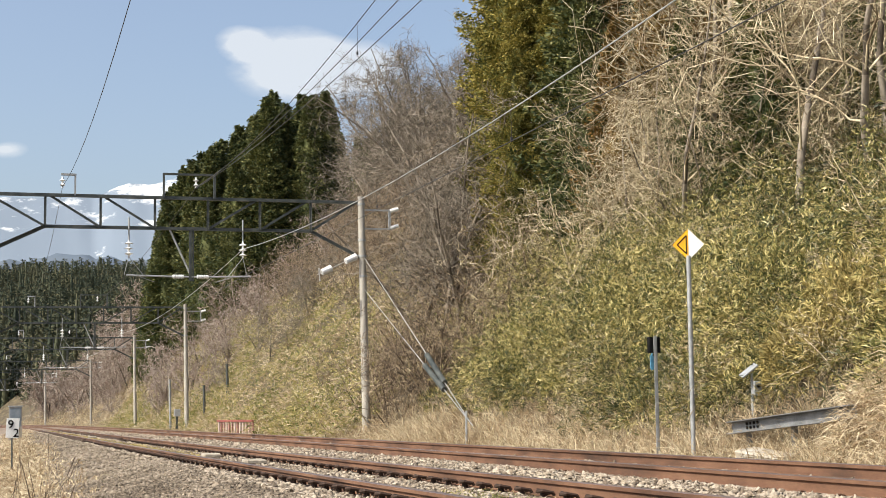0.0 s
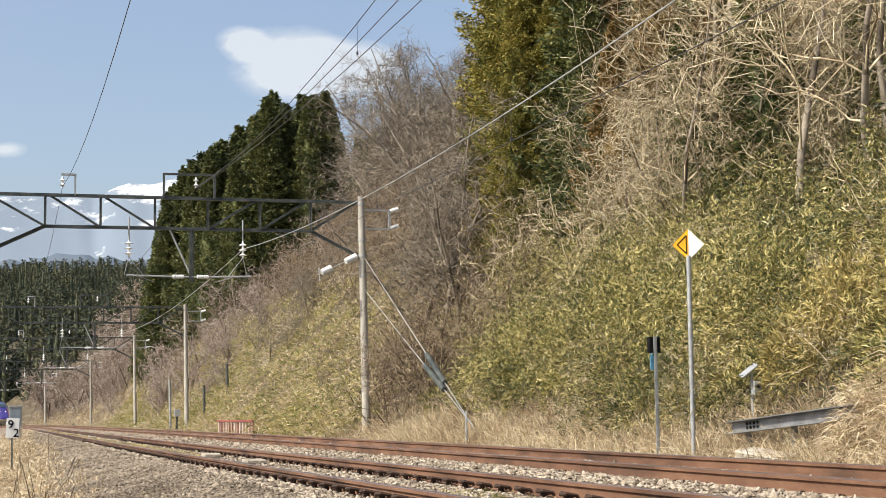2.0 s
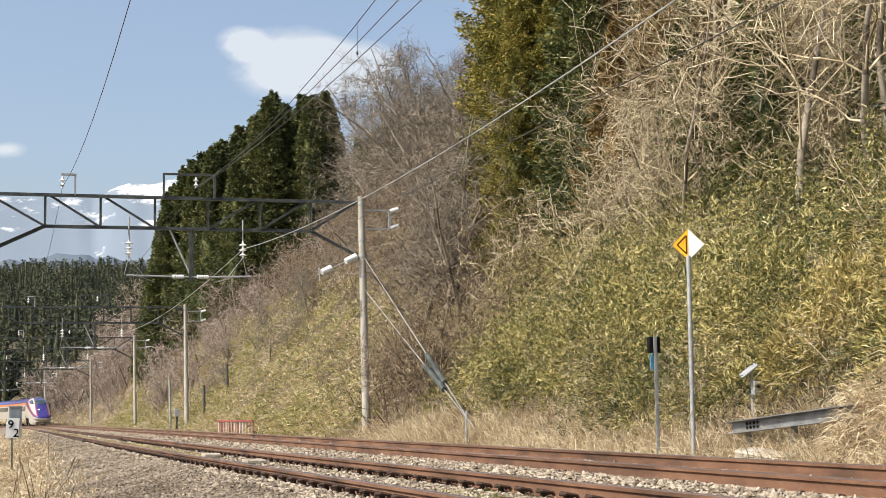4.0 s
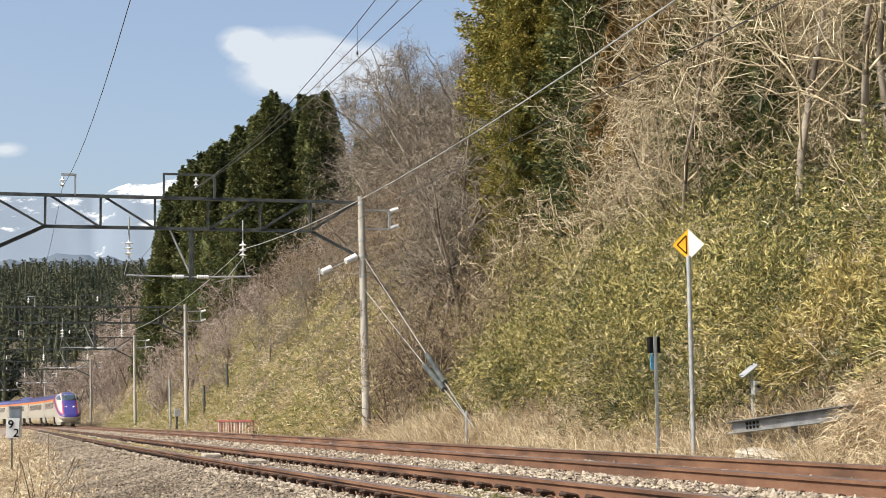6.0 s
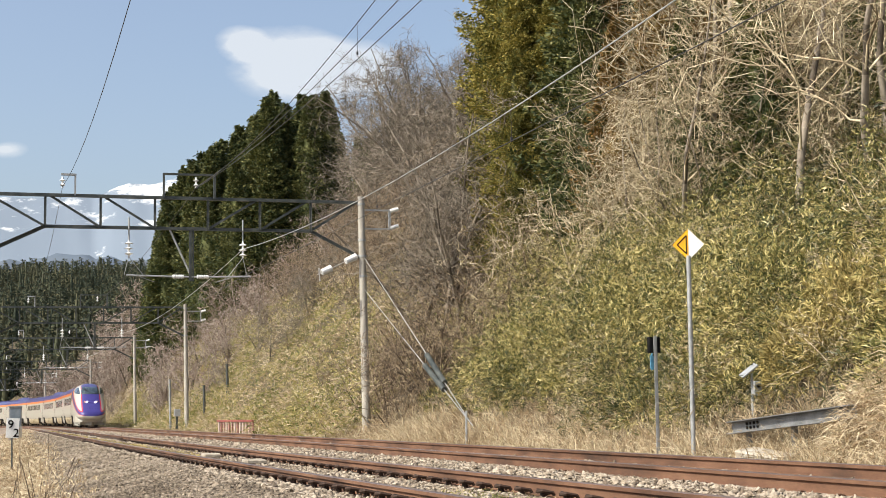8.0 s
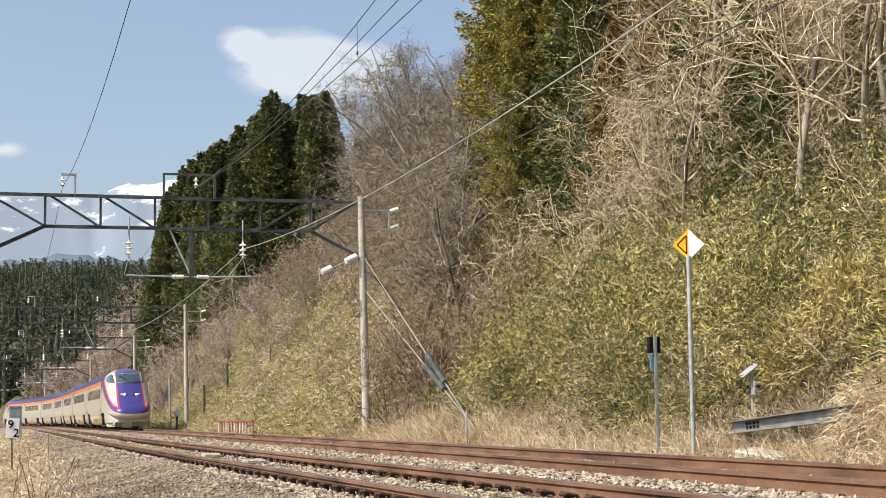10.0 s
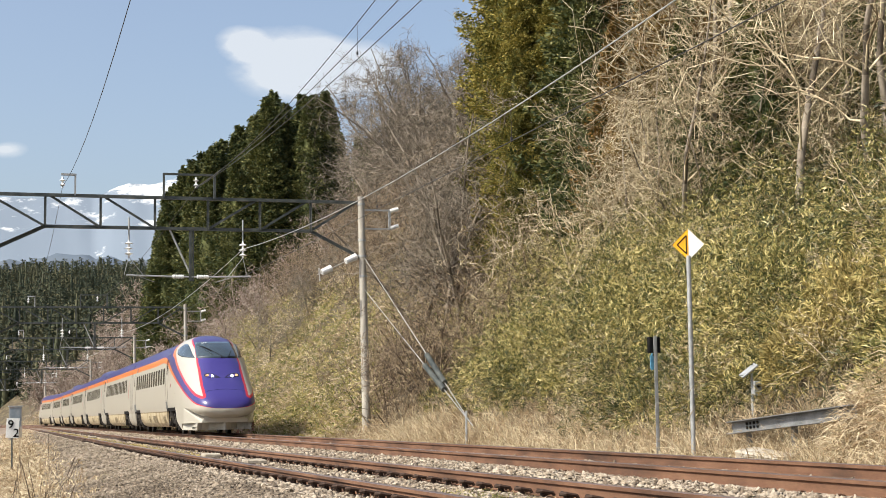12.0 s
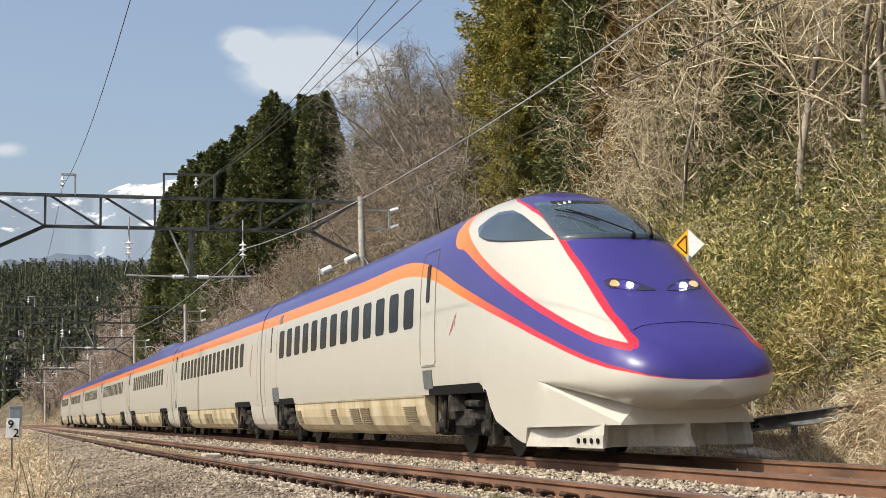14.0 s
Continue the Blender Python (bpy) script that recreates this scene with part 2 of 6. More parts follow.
# ---- track ----
RAIL_OUTLINE = [(-0.064, -0.174), (-0.064, -0.163), (-0.012, -0.145), (-0.009, -0.06), (-0.034, -0.042), (-0.0345, -0.008), (-0.026, 0.0), (0.026, 0.0), (0.0345, -0.008), (0.034, -0.042), (0.009, -0.06), (0.012, -0.145), (0.064, -0.163), (0.064, -0.174)]


def rail_path(lateral_of, z):
    ys = [-10 + 1.5 * i for i in range(60)] + [80 + 3 * i for i in range(62)] + [266 + 4 * i for i in range(20)]
    return [(y, beside(y, lateral_of(y), z)) for y in ys]


def build_rail(parent, lateral_of, z):
    bm = bmesh.new()
    rings = []
    for y, p in rail_path(lateral_of, z):
        h = math.atan(slope(y))
        c, s = math.cos(h), math.sin(h)
        rings.append([bm.verts.new((p.x + a * c, p.y - a * s, p.z + b)) for a, b in RAIL_OUTLINE])
    k = len(RAIL_OUTLINE)
    for a, b in zip(rings, rings[1:]):
        for i in range(k):
            f = bm.faces.new((a[i], a[(i + 1) % k], b[(i + 1) % k], b[i]))
            f.material_index = 1 if i in (5, 6, 7) else 0
    bmesh.ops.recalc_face_normals(bm, faces=bm.faces[:])
    return part("rail", bm, [M_RAIL, M_HEAD], parent)


def build_track(name, label, center, z, cant):
    track = empty(name, label, "railway track", kind="structure")
    for side in (-0.75, 0.75):
        build_rail(track, lambda y, s=side: center(y) + s, z + (cant if side > 0 else 0))
    return track


TRACK_FAR = build_track("track_far", "rusty running track on pale ballast at the foot of the bank", lambda y: P_FAR, 0.0, 0.022)
TRACK_NEAR = build_track("track_near", "rusty parallel track with heavy rail clips on stained ballast", lambda y: P_NEAR + near_shift(y), -0.068, 0.036)


def build_ballast_bed():
    """The raised stone bed under both tracks, with sloping shoulders."""
    ys = [-12 + 1.0 * i for i in range(110)] + [99 + 4 * i for i in range(65)]
    cross = [(-0.15, -0.92), (0.5, -0.68), (1.5, -0.45), (2.5, -0.26), (3.0, -0.215), (P_NEAR + 1.4, -0.215), (6.35, -0.25), (P_FAR - 1.4, -0.165), (P_FAR + 1.45, -0.15), (10.4, -0.2), (11.2, -0.56)]
    verts, faces = [], []
    for y in ys:
        for d, z in cross:
            p = beside(y, d + (near_shift(y) if d < 6 else 0), z + 0.02 * noise.noise((d * 1.5, y * 0.8, 0)))
            verts.append(p)
    n = len(cross)
    for j in range(len(ys) - 1):
        for i in range(n - 1):
            faces.append((j * n + i, j * n + i + 1, (j + 1) * n + i + 1, (j + 1) * n + i))
    ob = new("ballast_bed", arrays_mesh("ballast_bed", verts, faces, M_BALLAST, smooth=True))
    tagged(ob, "bed of crushed grey-brown track ballast", "ballast", kind="structure")


build_ballast_bed()

# ---- the express train: shape of its body, s metres behind the tip of the nose ----
def table(rows, x):
    if x <= rows[0][0]:
        return rows[0][1]
    for (a, b), (c, d) in zip(rows, rows[1:]):
        if x <= c:
            return b + (d - b) * (x - a) / (c - a)
    return rows[-1][1]


SIDE = [(0.92, 1.425), (1.1, 1.452), (1.35, 1.4725), (1.9, 1.4725), (2.6, 1.445), (3.0, 1.405), (3.25, 1.35), (3.45, 1.245), (3.62, 1.09), (3.76, 0.88), (3.86, 0.62), (3.93, 0.32), (3.95, 0.0)]
CREST = [(0.0, 0.97), (0.02, 1.07), (0.06, 1.20), (0.18, 1.36), (0.4, 1.53), (0.75, 1.76), (1.3, 2.13), (1.8, 2.51), (2.35, 2.93), (3.1, 3.38), (3.9, 3.76), (4.6, 3.94), (5.3, 4.0), (6.5, 3.985), (8.0, 3.95)]
PLAN = [(0.0, 0.10), (0.02, 0.36), (0.05, 0.58), (0.14, 0.80), (0.3, 0.97), (0.6, 1.11), (1.0, 1.205), (1.6, 1.29), (2.5, 1.375), (4.0, 1.45), (5.5, 1.4725)]
WAIST = 1.05


APRON_FRONT, APRON_REAR = 0.72, 2.25


def fold_lines(s):
    """Under the nose: height and half width of the valley below the belly and of the apron's upper ridge."""
    k = min(max((s - APRON_FRONT) / (APRON_REAR - APRON_FRONT), 0.0), 1.0)
    return 0.71 + 0.325 * k, 0.70 + 0.66 * k, 0.49 + 0.525 * k, 0.90 + 0.465 * k


def half_width(s, z):
    """Half the body's width at the height z, s behind the tip."""
    top = table(CREST, s)
    if z >= top:
        return 0.0
    w = table(PLAN, s)
    if z <= WAIST:
        if s > 4.3595:
            return w * table(SIDE, z) / 1.4725
        if s >= APRON_REAR:
            return w * (1.0 - 0.02 * (WAIST - z) - 0.019 * min(max((s - 2.0) / 4.2, 0.0), 1.0))
        if s < APRON_FRONT:
            low = table(NOSE_LOW, s) - 0.02
            return w * max(1 - ((WAIST - z) / (WAIST - low)) ** 2.4, 0.0) ** (1 / 2.4)
        zv, wv, zr, wr = fold_lines(s)
        if z >= zv:
            return wv + (w - wv) * max(1 - ((WAIST - z) / (WAIST - zv)) ** 2.2, 0.0) ** (1 / 2.2)
        if z >= zr:
            return wv + (wr - wv) * (zv - z) / (zv - zr)
        return wr * (1 - 0.03 * (zr - z))
    u = (z - WAIST) / (top - WAIST)
    box = table(SIDE, WAIST + u * (3.95 - WAIST)) / 1.4725
    n = 2.6
    nose = (1 - u ** n) ** (1 / n)
    k = min(max((s - 2.0) / 4.2, 0.0), 1.0)
    k = k * k * (3 - 2 * k)
    return w * (box * k + nose * (1 - k))


def s_at(lat, z):
    """How far behind the tip the surface passes through the side distance lat at the height z."""
    lo, hi = 0.0, 9.0
    for _ in range(40):
        mid = (lo + hi) / 2
        lo, hi = (lo, mid) if half_width(mid, z) > abs(lat) else (mid, hi)
    return hi

NOSE_CAR, MID_CAR, PIVOTS = 23.075, 20.5, (3.175, 17.325)


def curve_node(nt, rows, x0, x1, y0, y1, value):
    """A table of values as a float curve; value is the socket that goes in, in metres."""
    a = node(nt, "ShaderNodeMapRange")
    a.inputs["From Min"].default_value, a.inputs["From Max"].default_value = x0, x1
    nt.links.new(value, a.inputs["Value"])
    fc = nt.nodes.new("ShaderNodeFloatCurve")
    c = fc.mapping.curves[0]
    pts = [((x - x0) / (x1 - x0), (y - y0) / (y1 - y0)) for x, y in rows]
    c.points[0].location, c.points[1].location = pts[0], pts[-1]
    for p in pts[1:-1]:
        c.points.new(*p)
    fc.mapping.update()
    nt.links.new(a.outputs["Result"], fc.inputs["Value"])
    b = node(nt, "ShaderNodeMapRange")
    b.clamp = False
    b.inputs["To Min"].default_value, b.inputs["To Max"].default_value = y0, y1
    nt.links.new(fc.outputs["Value"], b.inputs["Value"])
    return b.outputs["Result"]


def livery(name, end_car):
    """Ivory sides, violet roof and hood, and an orange line that turns red towards the nose."""
    m, nt, bs = nodes_of(name)
    L = nt.links.new
    co = nt.nodes.new("ShaderNodeTexCoord")
    sp = nt.nodes.new("ShaderNodeSeparateXYZ")
    L(co.outputs["Object"], sp.inputs[0])

    def op(kind, a, b=0.0):
        n = nt.nodes.new("ShaderNodeMath")
        n.operation = kind
        for i, v in enumerate((a, b)):
            if isinstance(v, (int, float)):
                n.inputs[i].default_value = v
            else:
                L(v, n.inputs[i])
        return n.outputs[0]

    def mix(fac, a, b):
        n = nt.nodes.new("ShaderNodeMix")
        n.data_type = "RGBA"
        L(fac, n.inputs["Factor"])
        for key, v in (("A", a), ("B", b)):
            if isinstance(v, tuple):
                n.inputs[key].default_value = v
            else:
                L(v, n.inputs[key])
        return n.outputs["Result"]

    def above(a, b, soft=0.006):
        n = nt.nodes.new("ShaderNodeMapRange")
        n.inputs["From Min"].default_value, n.inputs["From Max"].default_value = -soft, soft
        L(op("SUBTRACT", a, b), n.inputs["Value"])
        return n.outputs["Result"]

    z = sp.outputs["Z"]
    s = op("SUBTRACT", NOSE_CAR, sp.outputs["X"]) if end_car else op("ADD", 11.5, 0.0)
    z_low = curve_node(nt, [(0.0, 0.985), (0.25, 1.09), (0.66, 1.19), (1.31, 1.36), (2.11, 1.59), (3.04, 1.86), (4.11, 2.16), (5.37, 2.51), (6.12, 2.73), (6.8, 2.90), (7.5, 3.03), (8.4, 3.12), (9.2, 3.14), (11.0, 3.11), (12.0, 3.10)], 0.0, 12.0, 0.9, 4.3, s)
    z_up = curve_node(nt, [(0.0, 1.35), (0.45, 1.40), (0.62, 1.44), (0.97, 1.53), (1.5, 1.70), (2.28, 1.97), (3.22, 2.31), (3.84, 2.56), (4.53, 2.86), (5.21, 3.20), (5.7, 3.46), (5.95, 3.72), (6.05, 4.0), (6.15, 4.28), (7.0, 4.3), (12.0, 4.3)], 0.0, 12.0, 0.9, 4.3, s)
    s_front = curve_node(nt, [(1.0, 0.30), (1.38, 0.41), (1.64, 0.77), (1.92, 1.22), (2.26, 1.70), (2.61, 2.19), (2.92, 2.66), (3.25, 3.20), (3.55, 3.84), (3.75, 4.45), (3.94, 5.25), (4.05, 6.0)], 1.0, 4.05, 0.0, 6.0, z)
    t_low = curve_node(nt, [(0.0, 0.0), (0.2, 0.012), (0.6, 0.024), (2.0, 0.036), (5.0, 0.075), (7.0, 0.11), (9.0, 0.125), (12.0, 0.13)], 0.0, 12.0, 0.0, 0.5, s)
    t_up = curve_node(nt, [(0.0, 0.035), (1.0, 0.04), (3.0, 0.055), (4.6, 0.085), (5.3, 0.13), (5.9, 0.26), (12.0, 0.26)], 0.0, 12.0, 0.0, 0.5, s)
    ns = node(nt, "ShaderNodeTexNoise", Scale=1.3, Detail=6.0, Roughness=0.65)
    L(co.outputs["Object"], ns.inputs["Vector"])
    dirt = node(nt, "ShaderNodeTexNoise", Scale=14.0, Detail=4.0, Roughness=0.7)
    st = node(nt, "ShaderNodeMapping", Scale=(1.0, 1.0, 0.15))
    L(co.outputs["Object"], st.inputs["Vector"])
    L(st.outputs["Vector"], dirt.inputs["Vector"])
    ivory = mix(ns.outputs["Fac"], (0.40, 0.378, 0.326, 1), (0.452, 0.432, 0.382, 1))
    grime = node(nt, "ShaderNodeMapRange")
    grime.inputs["From Min"].default_value, grime.inputs["From Max"].default_value, grime.inputs["To Max"].default_value = 0.55, 0.95, 0.30
    L(dirt.outputs["Fac"], grime.inputs["Value"])
    ivory = mix(grime.outputs["Result"], ivory, (0.32, 0.265, 0.18, 1))
    violet = mix(ns.outputs["Fac"], (0.030, 0.021, 0.155, 1), (0.040, 0.029, 0.19, 1))
    soot = node(nt, "ShaderNodeMapRange")
    soot.inputs["From Min"].default_value, soot.inputs["From Max"].default_value, soot.inputs["To Max"].default_value = 0.38, 0.72, 0.55
    L(dirt.outputs["Fac"], soot.inputs["Value"])
    violet = mix(op("MULTIPLY", soot.outputs["Result"], above(z, 3.52, 0.18)), violet, (0.060, 0.058, 0.085, 1))
    turn = node(nt, "ShaderNodeMapRange")
    turn.inputs["From Min"].default_value, turn.inputs["From Max"].default_value = 3.2, 5.6
    L(s, turn.inputs["Value"])
    line = mix(turn.outputs["Result"], (0.50, 0.008, 0.024, 1), (0.72, 0.175, 0.008, 1))
    col = mix(above(z, z_low), ivory, violet)
    behind = above(s, s_front)
    if not end_car:
        behind = op("ADD", 0.0, 0.0)
    patch = op("MULTIPLY", above(z, z_up), behind)
    col = mix(patch, col, ivory)
    on_up = op("MULTIPLY", above(t_up, op("ABSOLUTE", op("SUBTRACT", z, z_up))), behind)
    col = mix(on_up, col, line)
    on_front = op("MULTIPLY", above(0.040, op("ABSOLUTE", op("SUBTRACT", s, s_front))), above(z, 1.38))
    col = mix(on_front, col, (0.47, 0.010, 0.026, 1))
    col = mix(above(t_low, op("ABSOLUTE", op("SUBTRACT", z, z_low))), col, line)
    L(col, bs.inputs["Base Color"])
    bs.inputs["Roughness"].default_value = 0.38
    bs.inputs["Coat Weight"].default_value, bs.inputs["Coat Roughness"].default_value = 0.5, 0.10
    wave = node(nt, "ShaderNodeBump", Strength=0.06, Distance=0.02)
    L(ns.outputs["Fac"], wave.inputs["Height"])
    L(wave.outputs["Normal"], bs.inputs["Normal"])
    return m


M_LIVERY = livery("end_car_livery", True)
M_LIVERY_MID = livery("car_livery", False)
M_SKIRT = mat("dusty_skirt_paint", (0.30, 0.23, 0.13), (0.42, 0.35, 0.225), (0.50, 0.44, 0.32), scale=1.6, fine=14, rough=0.55, bump=0.05, stretch=(1, 1, 0.3))
M_IVORY = mat("ivory_paint", (0.39, 0.368, 0.316), (0.442, 0.422, 0.372), scale=1.6, fine=14, rough=0.4, bump=0.03, clear=0.3)
M_GLASS = mat("dark_tinted_glass", (0.012, 0.013, 0.014), (0.022, 0.023, 0.024), scale=0.8, fine=4, rough=0.14, bump=0.0)
M_GLASS.node_tree.nodes["Principled BSDF"].inputs["Specular IOR Level"].default_value = 0.10
M_SCREEN = mat("cab_window_glass", (0.026, 0.040, 0.050), (0.042, 0.060, 0.072), scale=0.8, fine=3, rough=0.05, bump=0.0, clear=1.0)
M_BOGIE = mat("grimy_bogie_steel", (0.006, 0.0055, 0.005), (0.018, 0.016, 0.014), (0.055, 0.047, 0.040), scale=5, fine=40, rough=0.75, metal=0.0, bump=0.3)
M_BOGIE.node_tree.nodes["Principled BSDF"].inputs["Specular IOR Level"].default_value = 0.15
M_WHEEL = mat("worn_wheel_steel", (0.012, 0.010, 0.008), (0.032, 0.027, 0.022), scale=5, fine=40, rough=0.5, metal=0.6, bump=0.1)
M_GREY = mat("grey_step_plate", (0.075, 0.082, 0.086), (0.12, 0.128, 0.132), scale=5, fine=40, rough=0.5, bump=0.05)
M_SEAM = mat("door_seam_rubber", (0.16, 0.15, 0.14), (0.26, 0.245, 0.22), scale=5, fine=30, rough=0.7, bump=0.0)
M_VENT = mat("louvre_shadow", (0.12, 0.09, 0.05), (0.22, 0.17, 0.10), scale=5, fine=30, rough=0.8, bump=0.1)
M_PINK = mat("faded_red_emblem", (0.50, 0.12, 0.13), (0.52, 0.33, 0.31), scale=9, fine=40, rough=0.4, bump=0.0)
M_LENS = mat("smoked_headlight_cover", (0.020, 0.019, 0.042), (0.034, 0.032, 0.062), scale=5, fine=30, rough=0.12, bump=0.0)
M_AMBER = mat("amber_lamp_lens", (0.62, 0.34, 0.16), (0.78, 0.50, 0.28), scale=9, fine=40, rough=0.15, bump=0.1)


def lamp_glow():
    m, nt, bs = nodes_of("headlight_glow")
    bs.inputs["Base Color"].default_value = (0.9, 0.88, 0.82, 1)
    bs.inputs["Emission Color"].default_value = (1.0, 0.93, 0.80, 1)
    bs.inputs["Emission Strength"].default_value = 30.0
    return m


M_LAMP = lamp_glow()


def loft(bm, rings, close=False):
    for a, b in zip(rings, rings[1:]):
        n = len(a)
        for i in range(n if close else n - 1):
            bm.faces.new((a[i], a[(i + 1) % n], b[(i + 1) % n], b[i]))


def body_ring(bm, x, s, low):
    """One cross-section; the folds under the nose keep vertices of their own in every ring."""
    top = table(CREST, s)
    if s < APRON_FRONT:
        zr = zv = low
    else:
        zv, _, zr, _ = fold_lines(s)
    waist = min(WAIST, low + (top - low) * 0.6)
    zr, zv = max(min(zr, waist - 0.03), low), max(min(zv, waist - 0.015), low)
    zs = [low + (zr - low) * i / 4 for i in range(4)] + [zr + (zv - zr) * i / 3 for i in range(3)] + [zv + (waist - zv) * i / 8 for i in range(8)]
    zs += [waist + (top - waist) * (1 - (1 - i / 24) ** 2.0) for i in range(24)]
    right = [(half_width(s, z), z) for z in zs]
    pts = [(-w, z) for w, z in right] + [(0.0, top)] + [(w, z) for w, z in reversed(right)]
    return [bm.verts.new((x, y, z)) for y, z in pts]


NOSE_LOW = [(0.0, 0.91), (0.02, 0.85), (0.08, 0.76), (0.3, 0.67), (0.719, 0.63), (0.72, 0.47), (2.75, 0.44), (2.82, 0.23), (3.0, 0.25), (3.86, 0.53), (4.05, 0.72), (4.21, 0.97), (4.36, 1.0)]


def end_shell(car):
    bm = bmesh.new()
    ss = [0.0, 0.02, 0.05, 0.09, 0.14, 0.2, 0.28, 0.38, 0.5, 0.6, 0.70, 0.72, 0.80, 0.9, 1.0, 1.1] + [1.2 + 0.12 * i for i in range(13)] + [2.75, 2.82, 2.95, 3.1, 3.25, 3.4, 3.55, 3.7, 3.86, 4.05, 4.21, 4.29, 4.3595]
    rings = [body_ring(bm, NOSE_CAR - s, s, table(NOSE_LOW, s)) for s in ss]
    loft(bm, rings)
    bm.faces.new(rings[0])
    for a, b in zip(rings, rings[1:]):
        bm.faces.new((a[0], b[0], b[-1], a[-1]))
    ss = [4.36 + 0.2 * i for i in range(20)] + [8.4, 9.5, 12, 16, 20, 23.0]
    rings2 = [body_ring(bm, NOSE_CAR - s, s, 0.95) for s in ss]
    loft(bm, rings2)
    for a, b in zip(rings2, rings2[1:]):
        bm.faces.new((a[0], b[0], b[-1], a[-1]))
    bm.faces.new(rings2[-1])
    bm.faces.new([v for v in rings[-1]][::-1])
    bmesh.ops.recalc_face_normals(bm, faces=bm.faces[:])
    return part("body", bm, M_LIVERY, car, "ivory shell with violet hood, red lines and long nose", smooth=True)


def mid_shell(car):
    bm = bmesh.new()
    rings = [body_ring(bm, x, 10.0, 0.95) for x in (0.07, 5.0, 10.25, 15.5, 20.43)]
    loft(bm, rings)
    for a, b in zip(rings, rings[1:]):
        bm.faces.new((a[0], b[0], b[-1], a[-1]))
    bm.faces.new(rings[0]), bm.faces.new(rings[-1])
    bmesh.ops.recalc_face_normals(bm, faces=bm.faces[:])
    return part("body", bm, M_LIVERY_MID, car, "ivory shell with violet roof and orange line", smooth=True)


def flat_shade_ends(ob):
    for p in ob.data.polygons:
        p.use_smooth = len(p.vertices) == 4
    ob.data.set_sharp_from_angle(angle=radians(28))


SKIRT = [(0.945, 1.428), (0.80, 1.418), (0.62, 1.385), (0.45, 1.315), (0.34, 1.22), (0.28, 1.08)]


def skirt(car, x0, x1, material, label=""):
    bm = bmesh.new()
    rings = []
    for x in (x0, (x0 + x1) / 2, x1):
        outer = [(-w, z) for z, w in SKIRT] + [(w, z) for z, w in reversed(SKIRT)]
        rings.append([bm.verts.new((x, y, z)) for y, z in outer])
    loft(bm, rings, close=True)
    bm.faces.new(rings[0]), bm.faces.new(rings[-1])
    bmesh.ops.recalc_face_normals(bm, faces=bm.faces[:])
    return part("skirt_panel", bm, material, car, label)


def on_side(s, x, z, out, side):
    """A point of the body's side, out metres proud of it."""
    return (x, side * (half_width(s, z) + out), z)


def plate(bm, xc, zc, w, h, side, out=0.006, radius=0.08, depth=0.02, s_of=lambda x: 10.0):
    """A plate with rounded corners that follows the curve of the body's side."""
    outline = []
    for cx, cz, a0 in ((w / 2 - radius, h / 2 - radius, 0), (-w / 2 + radius, h / 2 - radius, 90), (-w / 2 + radius, -h / 2 + radius, 180), (w / 2 - radius, -h / 2 + radius, 270)):
        for k in range(4):
            a = radians(a0 + 30 * k)
            outline.append((xc + cx + radius * math.cos(a), zc + cz + radius * math.sin(a)))
    front = [bm.verts.new(on_side(s_of(x), x, z, out, side)) for x, z in outline]
    mid = bm.verts.new(on_side(s_of(xc), xc, zc, out, side))
    back = [bm.verts.new(on_side(s_of(x), x, z, out - depth, side)) for x, z in outline]
    n = len(outline)
    fs = []
    for i in range(n):
        j = (i + 1) % n
        fs.append(bm.faces.new((front[i], front[j], mid)))
        fs.append(bm.faces.new((front[i], back[i], back[j], front[j])))
    bmesh.ops.recalc_face_normals(bm, faces=fs)


def patch_on_nose(bm, outline, out=0.012, depth=0.03, grid=True):
    """A pane on the nose from its outline in (lateral, height), laid on the hood."""
    front, back = [], []
    for lat, z in outline:
        s = s_at(lat, z)
        front.append(bm.verts.new((NOSE_CAR - s + out, lat, z + out)))
        back.append(bm.verts.new((NOSE_CAR - s - depth, lat, z - depth * 0.5)))
    f = bm.faces.new(front)
    n = len(outline)
    fs = [f] + [bm.faces.new((front[i], front[(i + 1) % n], back[(i + 1) % n], back[i])) for i in range(n)]
    bmesh.ops.recalc_face_normals(bm, faces=fs)


def surface_grid(bm, u_rows, to_point):
    """A sheet of quads from rows of parameters."""
    vs = [[bm.verts.new(to_point(*p)) for p in row] for row in u_rows]
    for a, b in zip(vs, vs[1:]):
        for i in range(len(a) - 1):
            bm.faces.new((a[i], a[i + 1], b[i + 1], b[i]))


def windscreen(car):
    """The wide curved front pane between the two red lines."""
    bm = bmesh.new()
    rows = []
    for i in range(9):
        z = 2.97 + (3.66 - 2.97) * i / 8
        half = 0.80 - 0.10 * (i / 8) ** 2
        rows.append([(half * (2 * k / 16 - 1), z) for k in range(17)])
    surface_grid(bm, rows, lambda lat, z: (NOSE_CAR - s_at(lat, z) + 0.014, lat, z + 0.014))
    edge = [e for e in bm.edges if e.is_boundary]
    r = bmesh.ops.extrude_edge_only(bm, edges=edge)
    bmesh.ops.translate(bm, verts=[v for v in r["geom"] if isinstance(v, bmesh.types.BMVert)], vec=(-0.04, 0, -0.04))
    bmesh.ops.recalc_face_normals(bm, faces=bm.faces[:])
    return part("windscreen", bm, M_SCREEN, car, "curved blue-grey windscreen glass", smooth=True)


